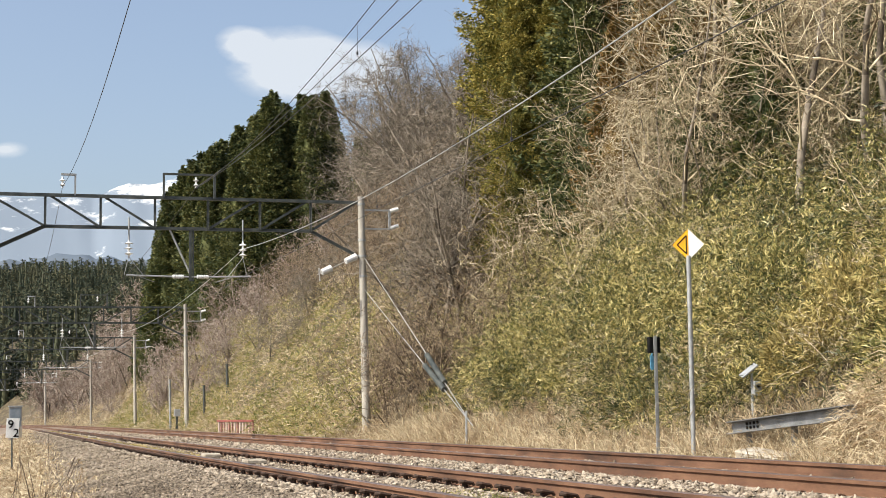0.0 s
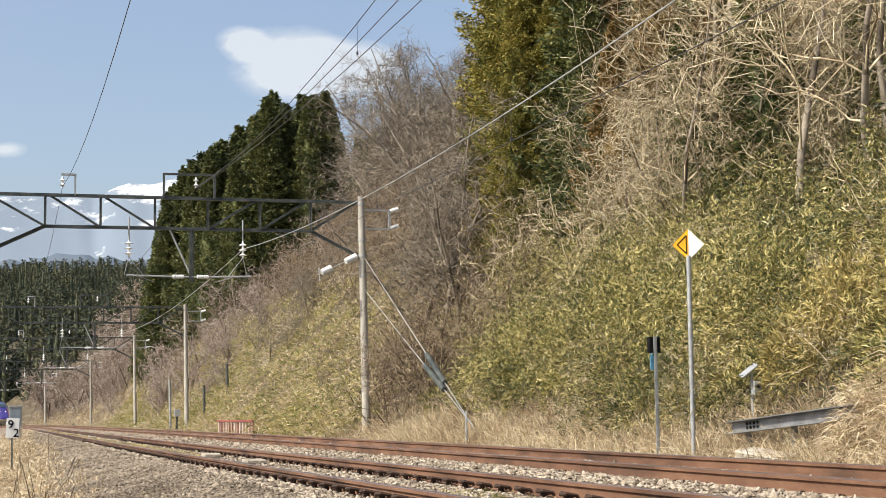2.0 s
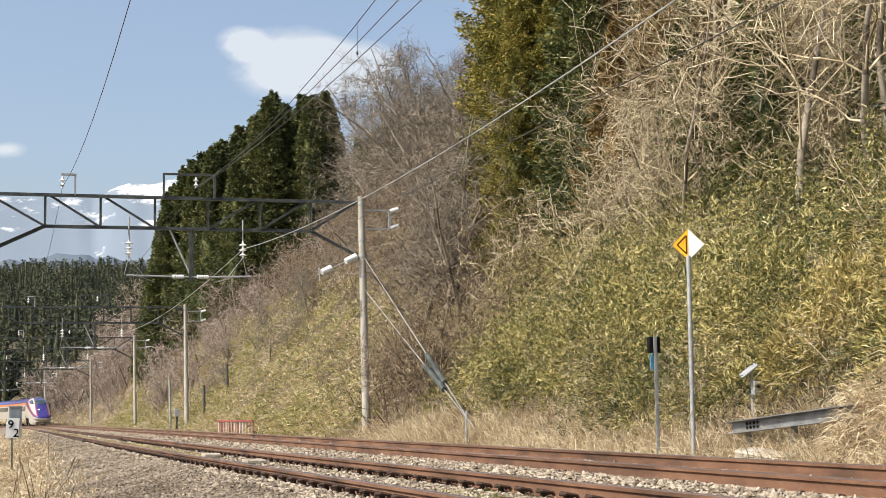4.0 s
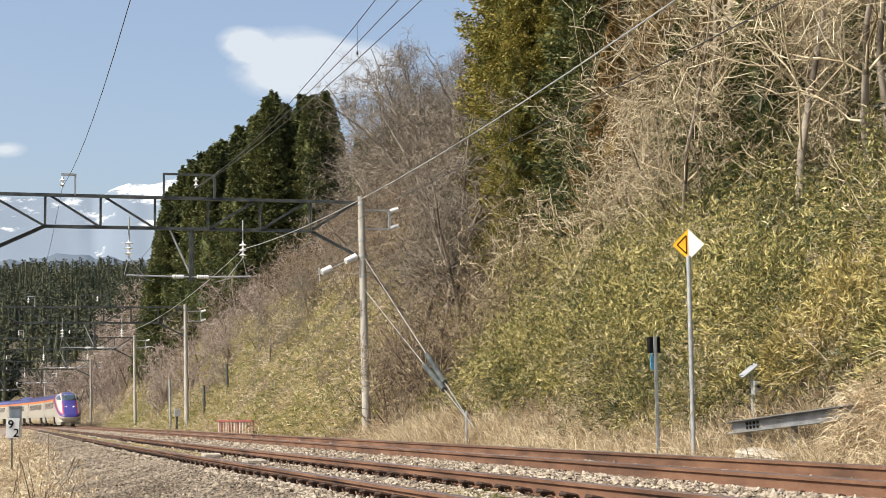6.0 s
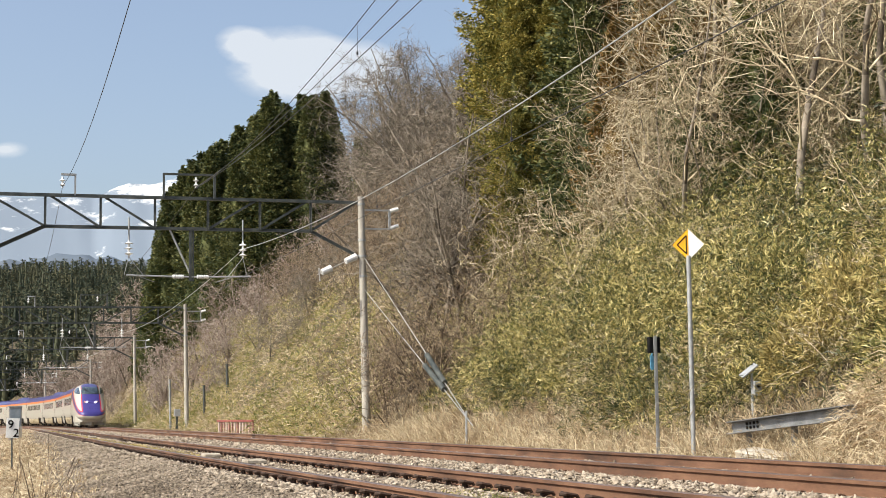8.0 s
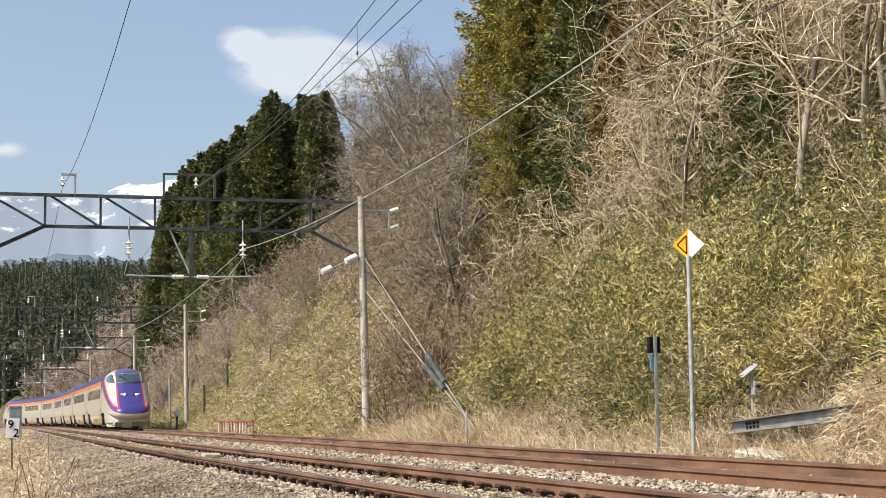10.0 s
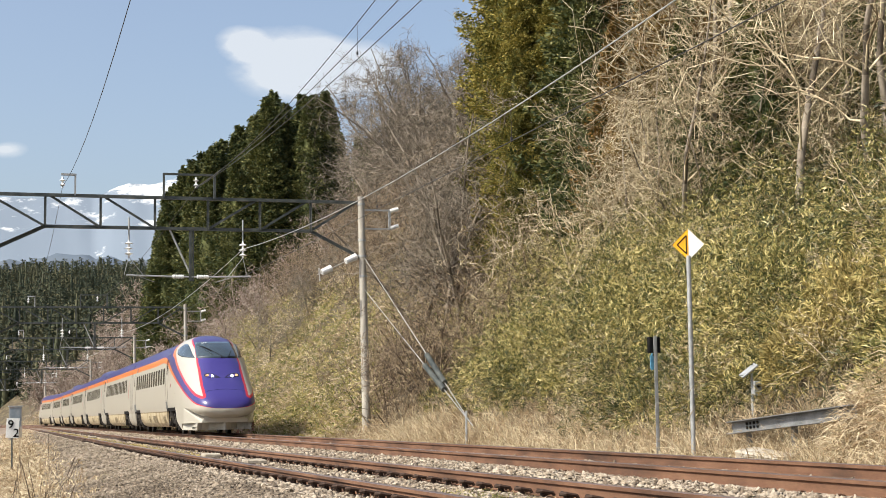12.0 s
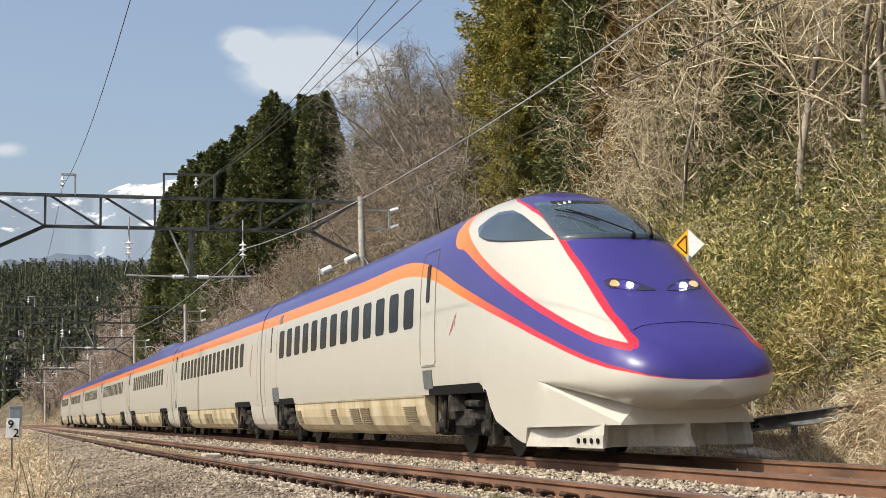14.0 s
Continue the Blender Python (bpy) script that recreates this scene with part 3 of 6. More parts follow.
def cab_side_window(car, side):
    bm = bmesh.new()
    rows = []
    n = 12
    for i in range(n + 1):
        s = 2.86 + (4.98 - 2.86) * i / n
        lo = table([(2.86, 2.99), (3.3, 3.02), (3.98, 3.08), (4.5, 3.16), (4.8, 3.26), (4.98, 3.40)], s)
        hi = table([(2.86, 3.00), (3.3, 3.20), (3.9, 3.48), (4.3, 3.60), (4.7, 3.61), (4.98, 3.44)], s)
        rows.append([(s, lo + (hi - lo) * k / 8) for k in range(9)])
    surface_grid(bm, rows, lambda s, z: (NOSE_CAR - s + 0.004, side * (half_width(s, z) + 0.012), z + 0.006))
    edge = [e for e in bm.edges if e.is_boundary]
    r = bmesh.ops.extrude_edge_only(bm, edges=edge)
    bmesh.ops.translate(bm, verts=[v for v in r["geom"] if isinstance(v, bmesh.types.BMVert)], vec=(0, -side * 0.03, -0.015))
    bmesh.ops.recalc_face_normals(bm, faces=bm.faces[:])
    return part("cab_side_window", bm, M_SCREEN, car, "dark teardrop cab side window", smooth=True)


def bogie(car, x):
    """A two-axle truck: side frames, axle boxes, springs, dampers and four wheels."""
    bm = bmesh.new()
    for side in (-1, 1):
        y = side * 1.19
        add_box(bm, (x, y, 0.62), (2.5, 0.14, 0.17), 0.03)
        add_box(bm, (x, y, 0.52), (0.9, 0.2, 0.2), 0.04)
        for dx in (-1.125, 1.125):
            add_box(bm, (x + dx, y, 0.45), (0.40, 0.2, 0.30), 0.05)
            add_rod(bm, (x + dx, y + side * 0.02, 0.58), (x + dx, y + side * 0.02, 0.92), 0.10, 0.10, 10)
            add_rod(bm, (x + dx, y + side * 0.10, 0.43), (x + dx, y + side * 0.17, 0.43), 0.12, 0.09, 12)
            add_rod(bm, (x + dx + 0.22, y + side * 0.12, 0.40), (x + dx + 0.30, y + side * 0.12, 0.85), 0.035, 0.03, 8)
        add_rod(bm, (x - 0.28, y, 0.68), (x - 0.28, y, 0.95), 0.26, 0.24, 14)
        add_rod(bm, (x + 0.3, y + side * 0.12, 0.80), (x + 1.05, y + side * 0.16, 0.78), 0.055, 0.05, 8)
        add_rod(bm, (x - 1.3, y + side * 0.14, 0.32), (x - 1.22, y + side * 0.16, 0.95), 0.03, 0.03, 6)
        add_box(bm, (x + 1.35, y + side * 0.02, 0.34), (0.12, 0.18, 0.34), 0.02)
    add_box(bm, (x, 0, 0.60), (0.7, 2.0, 0.2), 0.04)
    for dx in (-1.125, 1.125):
        add_rod(bm, (x + dx, -1.0, 0.43), (x + dx, 1.0, 0.43), 0.085, 0.085, 10)
    bg = part("bogie", bm, M_BOGIE, car, "black grimy two-axle bogie frame")
    for dx in (-1.125, 1.125):
        for side in (-1, 1):
            bm = bmesh.new()
            add_rod(bm, (x + dx, side * 0.69, 0.43), (x + dx, side * 0.81, 0.43), 0.43, 0.43, 28)
            add_rod(bm, (x + dx, side * 0.655, 0.43), (x + dx, side * 0.69, 0.43), 0.458, 0.452, 28)
            add_rod(bm, (x + dx, side * 0.80, 0.43), (x + dx, side * 0.85, 0.43), 0.20, 0.16, 16)
            part("wheel", bm, M_WHEEL, bg, "worn steel wheel")
    return bg


def wheel_arch_shade(car, end_car):
    """Black blocks and plates round the bogies, in place of the shade in their recesses."""
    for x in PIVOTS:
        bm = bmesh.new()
        # solid black block imitating the shade behind the bogie
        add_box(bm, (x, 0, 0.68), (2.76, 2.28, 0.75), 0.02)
        part("bogie_shade_block", bm, M_BLACK, car)
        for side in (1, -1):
            # black plate on the shell's lower edge, extending the opening's painted shade
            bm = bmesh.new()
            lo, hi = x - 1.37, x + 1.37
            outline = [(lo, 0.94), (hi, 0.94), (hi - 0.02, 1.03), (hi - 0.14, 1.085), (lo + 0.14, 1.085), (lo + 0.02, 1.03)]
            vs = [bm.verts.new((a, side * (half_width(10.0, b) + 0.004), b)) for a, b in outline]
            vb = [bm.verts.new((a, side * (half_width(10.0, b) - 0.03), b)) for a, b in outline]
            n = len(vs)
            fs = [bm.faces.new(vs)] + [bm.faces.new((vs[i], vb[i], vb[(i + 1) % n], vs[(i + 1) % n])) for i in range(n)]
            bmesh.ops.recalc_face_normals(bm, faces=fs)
            part("arch_shade_plate", bm, M_BLACK, car)


def underframe(car, x0, x1):
    bm = bmesh.new()
    add_box(bm, ((x0 + x1) / 2, 0, 0.92), (x1 - x0, 2.3, 0.12), 0.02)
    rnd = random.Random(4)
    x = 5.0
    while x < 15.4:
        w = rnd.uniform(0.8, 1.7)
        add_box(bm, (x + w / 2, 0, 0.58), (w - 0.1, 2.1, 0.52), 0.03)
        x += w
    return part("underframe", bm, M_BLACK, car)


def side_fittings(car, windows, x_first, pitch, doors, s_of, paint):
    for side in (1, -1):
        for i in range(windows):
            x = x_first + pitch * i
            wide = 0.62
            bm = bmesh.new()
            plate(bm, x, 2.43, wide, 0.68, side, 0.006, 0.10, 0.03, s_of)
            part("window", bm, M_GLASS, car)
        for x in doors:
            door = bmesh.new()
            plate(door, x, 2.36, 0.84, 1.86, side, 0.008, 0.10, 0.02, s_of)
            d = part("door", door, paint, car, "ivory sliding door flush with the side")
            bm = bmesh.new()
            w, h = 0.86, 1.90
            for a, b in (((-w / 2, -h / 2 + 0.05), (-w / 2, h / 2 - 0.05)), ((w / 2, -h / 2 + 0.05), (w / 2, h / 2 - 0.05)), ((-w / 2 + 0.05, -h / 2), (w / 2 - 0.05, -h / 2)), ((-w / 2 + 0.05, h / 2), (w / 2 - 0.05, h / 2))):
                pts = [on_side(s_of(x + a[0] + (b[0] - a[0]) * k / 6), x + a[0] + (b[0] - a[0]) * k / 6, 2.36 + a[1] + (b[1] - a[1]) * k / 6, 0.006, side) for k in range(7)]
                add_sweep(bm, pts, 0.007, 4)
            part("door_seal", bm, M_SEAM, d)
            bm = bmesh.new()
            plate(bm, x, 2.76, 0.17, 0.62, side, 0.016, 0.05, 0.03, s_of)
            part("door_window", bm, M_GLASS, d)
            bm = bmesh.new()
            plate(bm, x - 0.05, 1.20, 0.50, 0.30, side, 0.012, 0.02, 0.03, s_of)
            part("step_plate", bm, M_GREY, car)


def vents(car, xs, side_z=0.62):
    """Louvred grilles on the skirt; dark bars paint the shadow lines between slats."""
    for side in (1, -1):
        for x, w in xs:
            g = bmesh.new()
            for i in range(8):
                z = 0.50 + 0.038 * i
                y = side * (table([(0.28, 1.08), (0.34, 1.22), (0.45, 1.315), (0.62, 1.385), (0.80, 1.418), (0.945, 1.428)], z) + 0.006)
                add_box(g, (x, y, z), (w, 0.03, 0.017))
            part("louvre_grille", g, M_VENT, car)


def seam(car, x, z0=0.96, z1=3.95):
    """A vertical joint of the body panels."""
    for side in (1, -1):
        bm = bmesh.new()
        add_sweep(bm, [on_side(10.0, x, z0 + (3.4 - z0) * k / 8, 0.001, side) for k in range(9)], 0.007, 4)
        part("panel_joint", bm, M_SEAM, car)


def bellows(car, x):
    bm = bmesh.new()
    rings = []
    for i in range(7):
        k = 0.94 if i % 2 else 0.90
        right = [(half_width(10.0, z) * k, z) for z in (1.0, 1.6, 2.4, 3.0, 3.3, 3.5, 3.66, 3.76)]
        pts = [(-w, z) for w, z in right] + [(w, z) for w, z in reversed(right)]
        rings.append([bm.verts.new((x - 0.10 + 0.035 * i, y, z)) for y, z in pts])
    loft(bm, rings, close=True)
    bm.faces.new(rings[0]), bm.faces.new(rings[-1])
    bmesh.ops.recalc_face_normals(bm, faces=bm.faces[:])
    part("gangway_bellows", bm, M_BLACK, car)


def skirt_rivets(car, x0, x1):
    for side in (1, -1):
        bm = bmesh.new()
        add_box(bm, ((x0 + x1) / 2, side * 1.43, 0.925), (x1 - x0 - 0.1, 0.012, 0.018))
        part("skirt_joint", bm, M_VENT, car)


def build_end_car():
    car = empty("express_train_end_car", "ivory, violet and orange express end car with a long nose", "train car", "cars of the express train")
    s_of = lambda x: NOSE_CAR - x
    flat_shade_ends(end_shell(car))
    skirt(car, 0.09, 1.78, M_IVORY)
    skirt(car, 4.58, 15.66, M_SKIRT, "dust-yellowed lower skirt panel")
    skirt_rivets(car, 4.58, 15.66)
    underframe(car, 0.2, 18.9)
    wheel_arch_shade(car, True)
    for x in PIVOTS:
        bogie(car, x)
    # thirteen narrow windows, the door behind the cab and the service door at the rear
    side_fittings(car, 13, 3.05, 0.985, (16.05,), s_of, M_LIVERY)
    vents(car, [(4.95, 0.55), (8.7, 0.55), (10.6, 0.75), (11.45, 0.75), (14.7, 0.75)])
    for side in (1, -1):
        bm = bmesh.new()
        plate(bm, 1.55, 2.62, 0.14, 0.66, side, 0.006, 0.04, 0.03, s_of)
        part("service_window", bm, M_GLASS, car)
        bm = bmesh.new()
        plate(bm, 2.2, 1.20, 0.85, 0.36, side, 0.01, 0.03, 0.03, s_of)
        part("side_hatch", bm, M_GREY, car)
        bm = bmesh.new()
        plate(bm, 2.75, 3.07, 0.36, 0.22, side, 0.008, 0.02, 0.03, s_of)
        part("destination_display", bm, M_GREY, car)
        bm = bmesh.new()
        for k, (dx, dz, lean) in enumerate(((0, 0, 0.08), (0.10, 0.05, 0.05), (-0.08, -0.06, 0.10))):
            pts = [on_side(s_of(17.45 + dx + lean * t), 17.45 + dx + lean * t, 2.02 + dz + 0.11 * t, 0.003, side) for t in (-1, -0.4, 0.3, 1)]
            add_sweep(bm, pts, 0.008, 4)
        part("emblem", bm, M_PINK, car, "small red brushstroke emblem")
        cab_side_window(car, side)
        # headlights: a dark almond-shaped housing, an amber lens and a bright lamp
        bm = bmesh.new()
        patch_on_nose(bm, [(side * a, z) for a, z in ((0.675, 2.25), (0.65, 2.315), (0.54, 2.345), (0.35, 2.315), (0.16, 2.23), (0.07, 2.165), (0.25, 2.155), (0.47, 2.175), (0.64, 2.20))], 0.006)
        hl = part("headlight", bm, M_LENS, car, "dark almond-shaped headlight housing")
        for lat, z, r, material, name in ((0.56, 2.255, 0.062, M_AMBER, "amber_lens"), (0.38, 2.235, 0.044, M_LAMP, "lamp")):
            bm = bmesh.new()
            s = s_at(lat, z)
            x = NOSE_CAR - s
            add_rod(bm, (x - 0.06, side * lat, z - 0.05), (x + 0.012, side * lat, z + 0.016), r * 1.05, r, 16)
            part(name, bm, material, hl)
        # wiper
        bm = bmesh.new()
        up = [(0.12, 2.98), (-0.10, 3.12), (-0.30, 3.26), (-0.52, 3.40)] if side < 0 else [(0.42, 2.99), (0.50, 3.10), (0.58, 3.20)]
        pts = [(NOSE_CAR - s_at(a, z) + 0.07, a, z + 0.07) for a, z in up]
        add_sweep(bm, pts, 0.012, 5)
        a, z = up[-1]
        if side < 0:
            bl = [(-0.22, 3.20), (-0.42, 3.33), (-0.62, 3.44)]
            add_sweep(bm, [(NOSE_CAR - s_at(a, z) + 0.06, a, z + 0.05) for a, z in bl], 0.014, 4)
        a, z = up[0]
        add_rod(bm, (NOSE_CAR - s_at(a, z), a, z - 0.02), (NOSE_CAR - s_at(a, z) + 0.07, a, z + 0.05), 0.035, 0.03, 8)
        part("wiper", bm, M_BLACK, car)
    windscreen(car)
    # set number on the glass
    cu = bpy.data.curves.new("set_number", "FONT")
    cu.body, cu.size, cu.extrude, cu.align_x = "L66", 0.10, 0.002, "CENTER"
    cu.space_character = 1.5
    cu.materials.append(M_WHITE_PLATE)
    s = s_at(-0.40, 3.57)
    ob = new("set_number", cu)
    ob.matrix_basis = Matrix.Translation((NOSE_CAR - s + 0.035, -0.40, 3.57 + 0.03)) @ pose(0, 0, 0, 0, -52, 0) @ pose(0, 0, 0, 90, 0, 76)
    ob.parent = car
    # joint of the coupler cover across the hood
    bm = bmesh.new()
    pts = [(NOSE_CAR - s_at(a, z) + 0.004, a, z + 0.004) for a, z in ((-0.72, 1.615), (-0.6, 1.665), (-0.3, 1.70), (0.0, 1.715), (0.3, 1.70), (0.6, 1.665), (0.72, 1.615))]
    add_sweep(bm, pts, 0.004, 4)
    part("hood_joint", bm, M_BLACK, car)
    # snow plough under the nose: an ivory keel between two scooped wings, with a bolted plate each side
    bm = bmesh.new()
    rings = []
    for z, fwd, wide in ((0.19, 0.12, 1.0), (0.25, 0.05, 0.995), (0.33, 0.0, 0.985), (0.42, -0.02, 0.975), (0.50, 0.0, 0.965)):
        x = NOSE_CAR - 0.72
        half = [(x - 2.10, 1.355), (x - 1.73, 1.24), (x - 1.18, 1.12), (x - 0.28, 1.03), (x - 0.33, 0.95), (x - 0.52, 0.80), (x - 0.60, 0.55), (x - 0.42 + fwd * 0.4, 0.28), (x - 0.13 + fwd * 0.8, 0.10), (x + fwd, 0.03)]
        rings.append([bm.verts.new((a, -wide * b, z)) for a, b in half] + [bm.verts.new((a, wide * b, z)) for a, b in reversed(half)])
    loft(bm, rings)
    bm.faces.new(rings[0]), bm.faces.new(rings[-1])
    bmesh.ops.recalc_face_normals(bm, faces=bm.faces[:])
    pl = part("snow_plough", bm, M_IVORY, car, "ivory snow plough with two scooped wings")
    for side in (1, -1):
        turn = Euler((0, 0, -side * 0.10)).to_matrix()
        bm = bmesh.new()
        add_box(bm, (NOSE_CAR - 1.36, side * 1.05, 0.265), (0.72, 0.03, 0.17), 0.004, turn)
        part("bolt_plate", bm, M_IVORY, pl)
        for i in range(4):
            bm = bmesh.new()
            p = Vector((NOSE_CAR - 1.36, side * 1.065, 0.275)) + turn @ Vector((-0.255 + 0.17 * i, 0, 0))
            add_rod(bm, p, p + Vector((0, side * 0.02, 0)), 0.034, 0.034, 8)
            part("bolt", bm, M_BLACK, pl)
    bm = bmesh.new()
    add_box(bm, (NOSE_CAR - 1.45, 0, 0.565), (1.20, 1.24, 0.16), 0.04)
    part("coupler_cover", bm, M_IVORY, car, "ivory panel between belly and plough")
    # black box added to imitate the shaded gap behind the plough
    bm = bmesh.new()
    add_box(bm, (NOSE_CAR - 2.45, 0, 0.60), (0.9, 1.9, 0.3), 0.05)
    part("coupler_gap_shade", bm, M_BLACK, car)
    bellows(car, -0.02)
    seam(car, 0.62), seam(car, 2.35)
    return car


def build_mid_car(windows, x_first, pitch, fairing=False):
    car = empty("express_train_car", "ivory train car with violet roof and orange line", "train car", "cars of the express train")
    s_of = lambda x: 10.0
    flat_shade_ends(mid_shell(car))
    skirt(car, 0.09, 1.78, M_IVORY)
    skirt(car, 18.72, 20.41, M_IVORY)
    skirt(car, 4.58, 15.92, M_SKIRT, "dust-yellowed lower skirt panel")
    skirt_rivets(car, 4.58, 15.92)
    underframe(car, 0.2, 20.3)
    wheel_arch_shade(car, False)
    for x in PIVOTS:
        bogie(car, x)
    side_fittings(car, windows, x_first, pitch, (1.35,), s_of, M_LIVERY_MID)
    vents(car, [(5.0, 0.5), (9.6, 0.8), (10.5, 0.8), (15.3, 0.6)])
    for side in (1, -1):
        bm = bmesh.new()
        plate(bm, 2.75, 3.07, 0.36, 0.22, side, 0.008, 0.02, 0.03, s_of)
        part("destination_display", bm, M_GREY, car)
        bm = bmesh.new()
        for k, (dx, dz, lean) in enumerate(((0, 0, 0.10), (0.14, 0.12, 0.06), (-0.10, -0.2, 0.12), (0.05, -0.34, 0.04))):
            pts = [on_side(10.0, 18.9 + dx + lean * t, 2.3 + dz + 0.2 * t, 0.004, side) for t in (-1, -0.4, 0.3, 1)]
            add_sweep(bm, pts, 0.007, 4)
        part("emblem", bm, M_PINK, car, "faded red brushstroke emblem")
    if fairing:
        bm = bmesh.new()
        rings = []
        for x, h, w in ((7.2, 0.0, 0.75), (8.0, 0.18, 0.72), (8.8, 0.24, 0.70), (11.4, 0.24, 0.70), (12.2, 0.18, 0.72), (13.0, 0.0, 0.75)):
            rings.append([bm.verts.new(p) for p in ((x, -w, 3.72), (x, -w * 0.85, 3.86 + h * 0.7), (x, -w * 0.4, 3.92 + h), (x, w * 0.4, 3.92 + h), (x, w * 0.85, 3.86 + h * 0.7), (x, w, 3.72))])
        loft(bm, rings)
        bmesh.ops.recalc_face_normals(bm, faces=bm.faces[:])
        part("roof_fairing", bm, M_LIVERY_MID, car, "violet pantograph fairing", smooth=True)
    bellows(car, -0.02)
    seam(car, 0.55), seam(car, 19.95)
    return car


END_CAR = build_end_car()
MID_A = build_mid_car(16, 3.35, 0.93)
MID_B = build_mid_car(14, 4.1, 0.985, fairing=True)
CARS = [END_CAR, MID_A, MID_B, copy_thing(MID_A, Matrix.Identity(4)), copy_thing(MID_B, Matrix.Identity(4)), copy_thing(MID_A, Matrix.Identity(4)), copy_thing(END_CAR, Matrix.Identity(4))]
tagged(CARS[6], "ivory, violet and orange trailing end car of the express")

# distance run along the far track
ARC_Y = np.arange(-60.0, 470.0, 0.5)
ARC_P = [beside(float(y), P_FAR) for y in ARC_Y]
ARC_S = np.concatenate([[0.0], np.cumsum([(b - a).length for a, b in zip(ARC_P, ARC_P[1:])])])
ARC_S += 38.67 - np.interp(38.67, ARC_Y, ARC_S)


def on_line(s):
    return Vector([float(np.interp(s, ARC_S, [p[i] for p in ARC_P])) for i in range(3)])


def car_pose(rear, length, reverse=False):
    """Pose of a car whose coupling end lies at the distance rear along the line."""
    step = 1 if reverse else -1
    a, b = on_line(rear + step * PIVOTS[0]), on_line(rear + step * PIVOTS[1])
    fwd = (b - a).normalized()
    left = Vector((0, 0, 1)).cross(fwd).normalized()
    up = fwd.cross(left)
    o = a - fwd * PIVOTS[0]
    m = Matrix((fwd, left, up)).transposed().to_4x4()
    m.translation = o
    return m


RUN = [(0.0, 306.5), (3.0, 249.0), (5.5, 202.2), (8.0, 153.75), (10.5, 105.55), (13.0, 57.35), (14.0, 38.32)]


def train_at(t):
    for (a, p), (b, q) in zip(RUN, RUN[1:]):
        if t <= b + 1e-6:
            return p + (q - p) * (t - a) / (b - a)
    return RUN[-1][1]


def motions():
    for i, car in enumerate(CARS):
        rows = []
        for k in range(29):
            t = 0.5 * k
            a = train_at(t)
            if i == 0:
                m = car_pose(a, NOSE_CAR)
            elif i < 6:
                m = car_pose(a + MID_CAR * i, MID_CAR)
            else:
                m = car_pose(a + MID_CAR * 5, NOSE_CAR, reverse=True)
            rows.append((t, m))
        walk(car, rows)



# ---- plants ----
M_BARK_PALE = mat("pale_bare_branches", (0.22, 0.165, 0.10), (0.46, 0.38, 0.25), (0.66, 0.57, 0.40), scale=0.6, fine=12, rough=0.9, bump=0.2, vary="island", spread=0.3)
M_BARK_GREY = mat("grey_brown_branches", (0.100, 0.081, 0.061), (0.19, 0.158, 0.122), (0.29, 0.248, 0.20), scale=0.5, fine=12, rough=0.9, bump=0.2, vary="island", spread=0.3)
M_BARK_ROSE = mat("rosy_far_branches", (0.20, 0.145, 0.115), (0.32, 0.25, 0.205), (0.44, 0.37, 0.32), scale=0.3, fine=8, rough=0.9, bump=0.0, vary="island", spread=0.3)
M_BRUSH = mat("dry_brushwood", (0.075, 0.052, 0.034), (0.185, 0.135, 0.090), (0.36, 0.28, 0.19), scale=0.25, fine=6, rough=0.95, bump=0.0, vary="island", spread=0.3)
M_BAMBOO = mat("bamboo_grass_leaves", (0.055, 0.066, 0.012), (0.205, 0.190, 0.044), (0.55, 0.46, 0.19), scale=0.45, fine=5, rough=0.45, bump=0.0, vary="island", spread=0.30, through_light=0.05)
# half-bright copy of the bamboo leaves, with shade put into the colour
M_BAMBOO_SHADE = mat("shaded_bamboo_leaves", (0.026, 0.036, 0.008), (0.092, 0.096, 0.024), (0.29, 0.24, 0.090), scale=0.45, fine=5, rough=0.45, bump=0.0, vary="island", spread=0.30, through_light=0.05)
M_EVERGREEN = mat("evergreen_leaves", (0.022, 0.034, 0.008), (0.055, 0.070, 0.016), (0.15, 0.135, 0.035), scale=0.4, fine=4, rough=0.55, bump=0.0, vary="island", spread=0.32, through_light=0.12)
M_DRY = mat("dry_grass_blades", (0.31, 0.22, 0.13), (0.52, 0.41, 0.26), (0.68, 0.58, 0.41), scale=0.5, fine=5, rough=0.85, bump=0.0, vary="island", spread=0.3, through_light=0.25)
M_STRAW = mat("golden_straw", (0.16, 0.125, 0.034), (0.33, 0.265, 0.085), (0.50, 0.40, 0.16), scale=0.5, fine=5, rough=0.85, bump=0.0, vary="island", spread=0.3)
M_FRESH = mat("fresh_green_grass", (0.12, 0.14, 0.03), (0.29, 0.26, 0.075), (0.48, 0.40, 0.17), scale=0.8, fine=5, rough=0.7, bump=0.0, vary="island", spread=0.3, through_light=0.3)
M_CEDAR = mat("cedar_foliage", (0.028, 0.045, 0.012), (0.072, 0.090, 0.022), (0.155, 0.150, 0.042), scale=0.30, fine=3, rough=0.75, bump=0.0, vary="island", spread=0.25, through_light=0.12)
M_CYPRESS = mat("olive_cypress_foliage", (0.075, 0.080, 0.012), (0.20, 0.185, 0.032), (0.36, 0.29, 0.065), scale=0.4, fine=3, rough=0.75, bump=0.0, vary="island", spread=0.25, through_light=0.12)
M_RUSSET = mat("russet_cedar_foliage", (0.075, 0.062, 0.014), (0.16, 0.105, 0.025), (0.26, 0.145, 0.035), scale=0.4, fine=3, rough=0.8, bump=0.0, vary="island", spread=0.3, through_light=0.12)
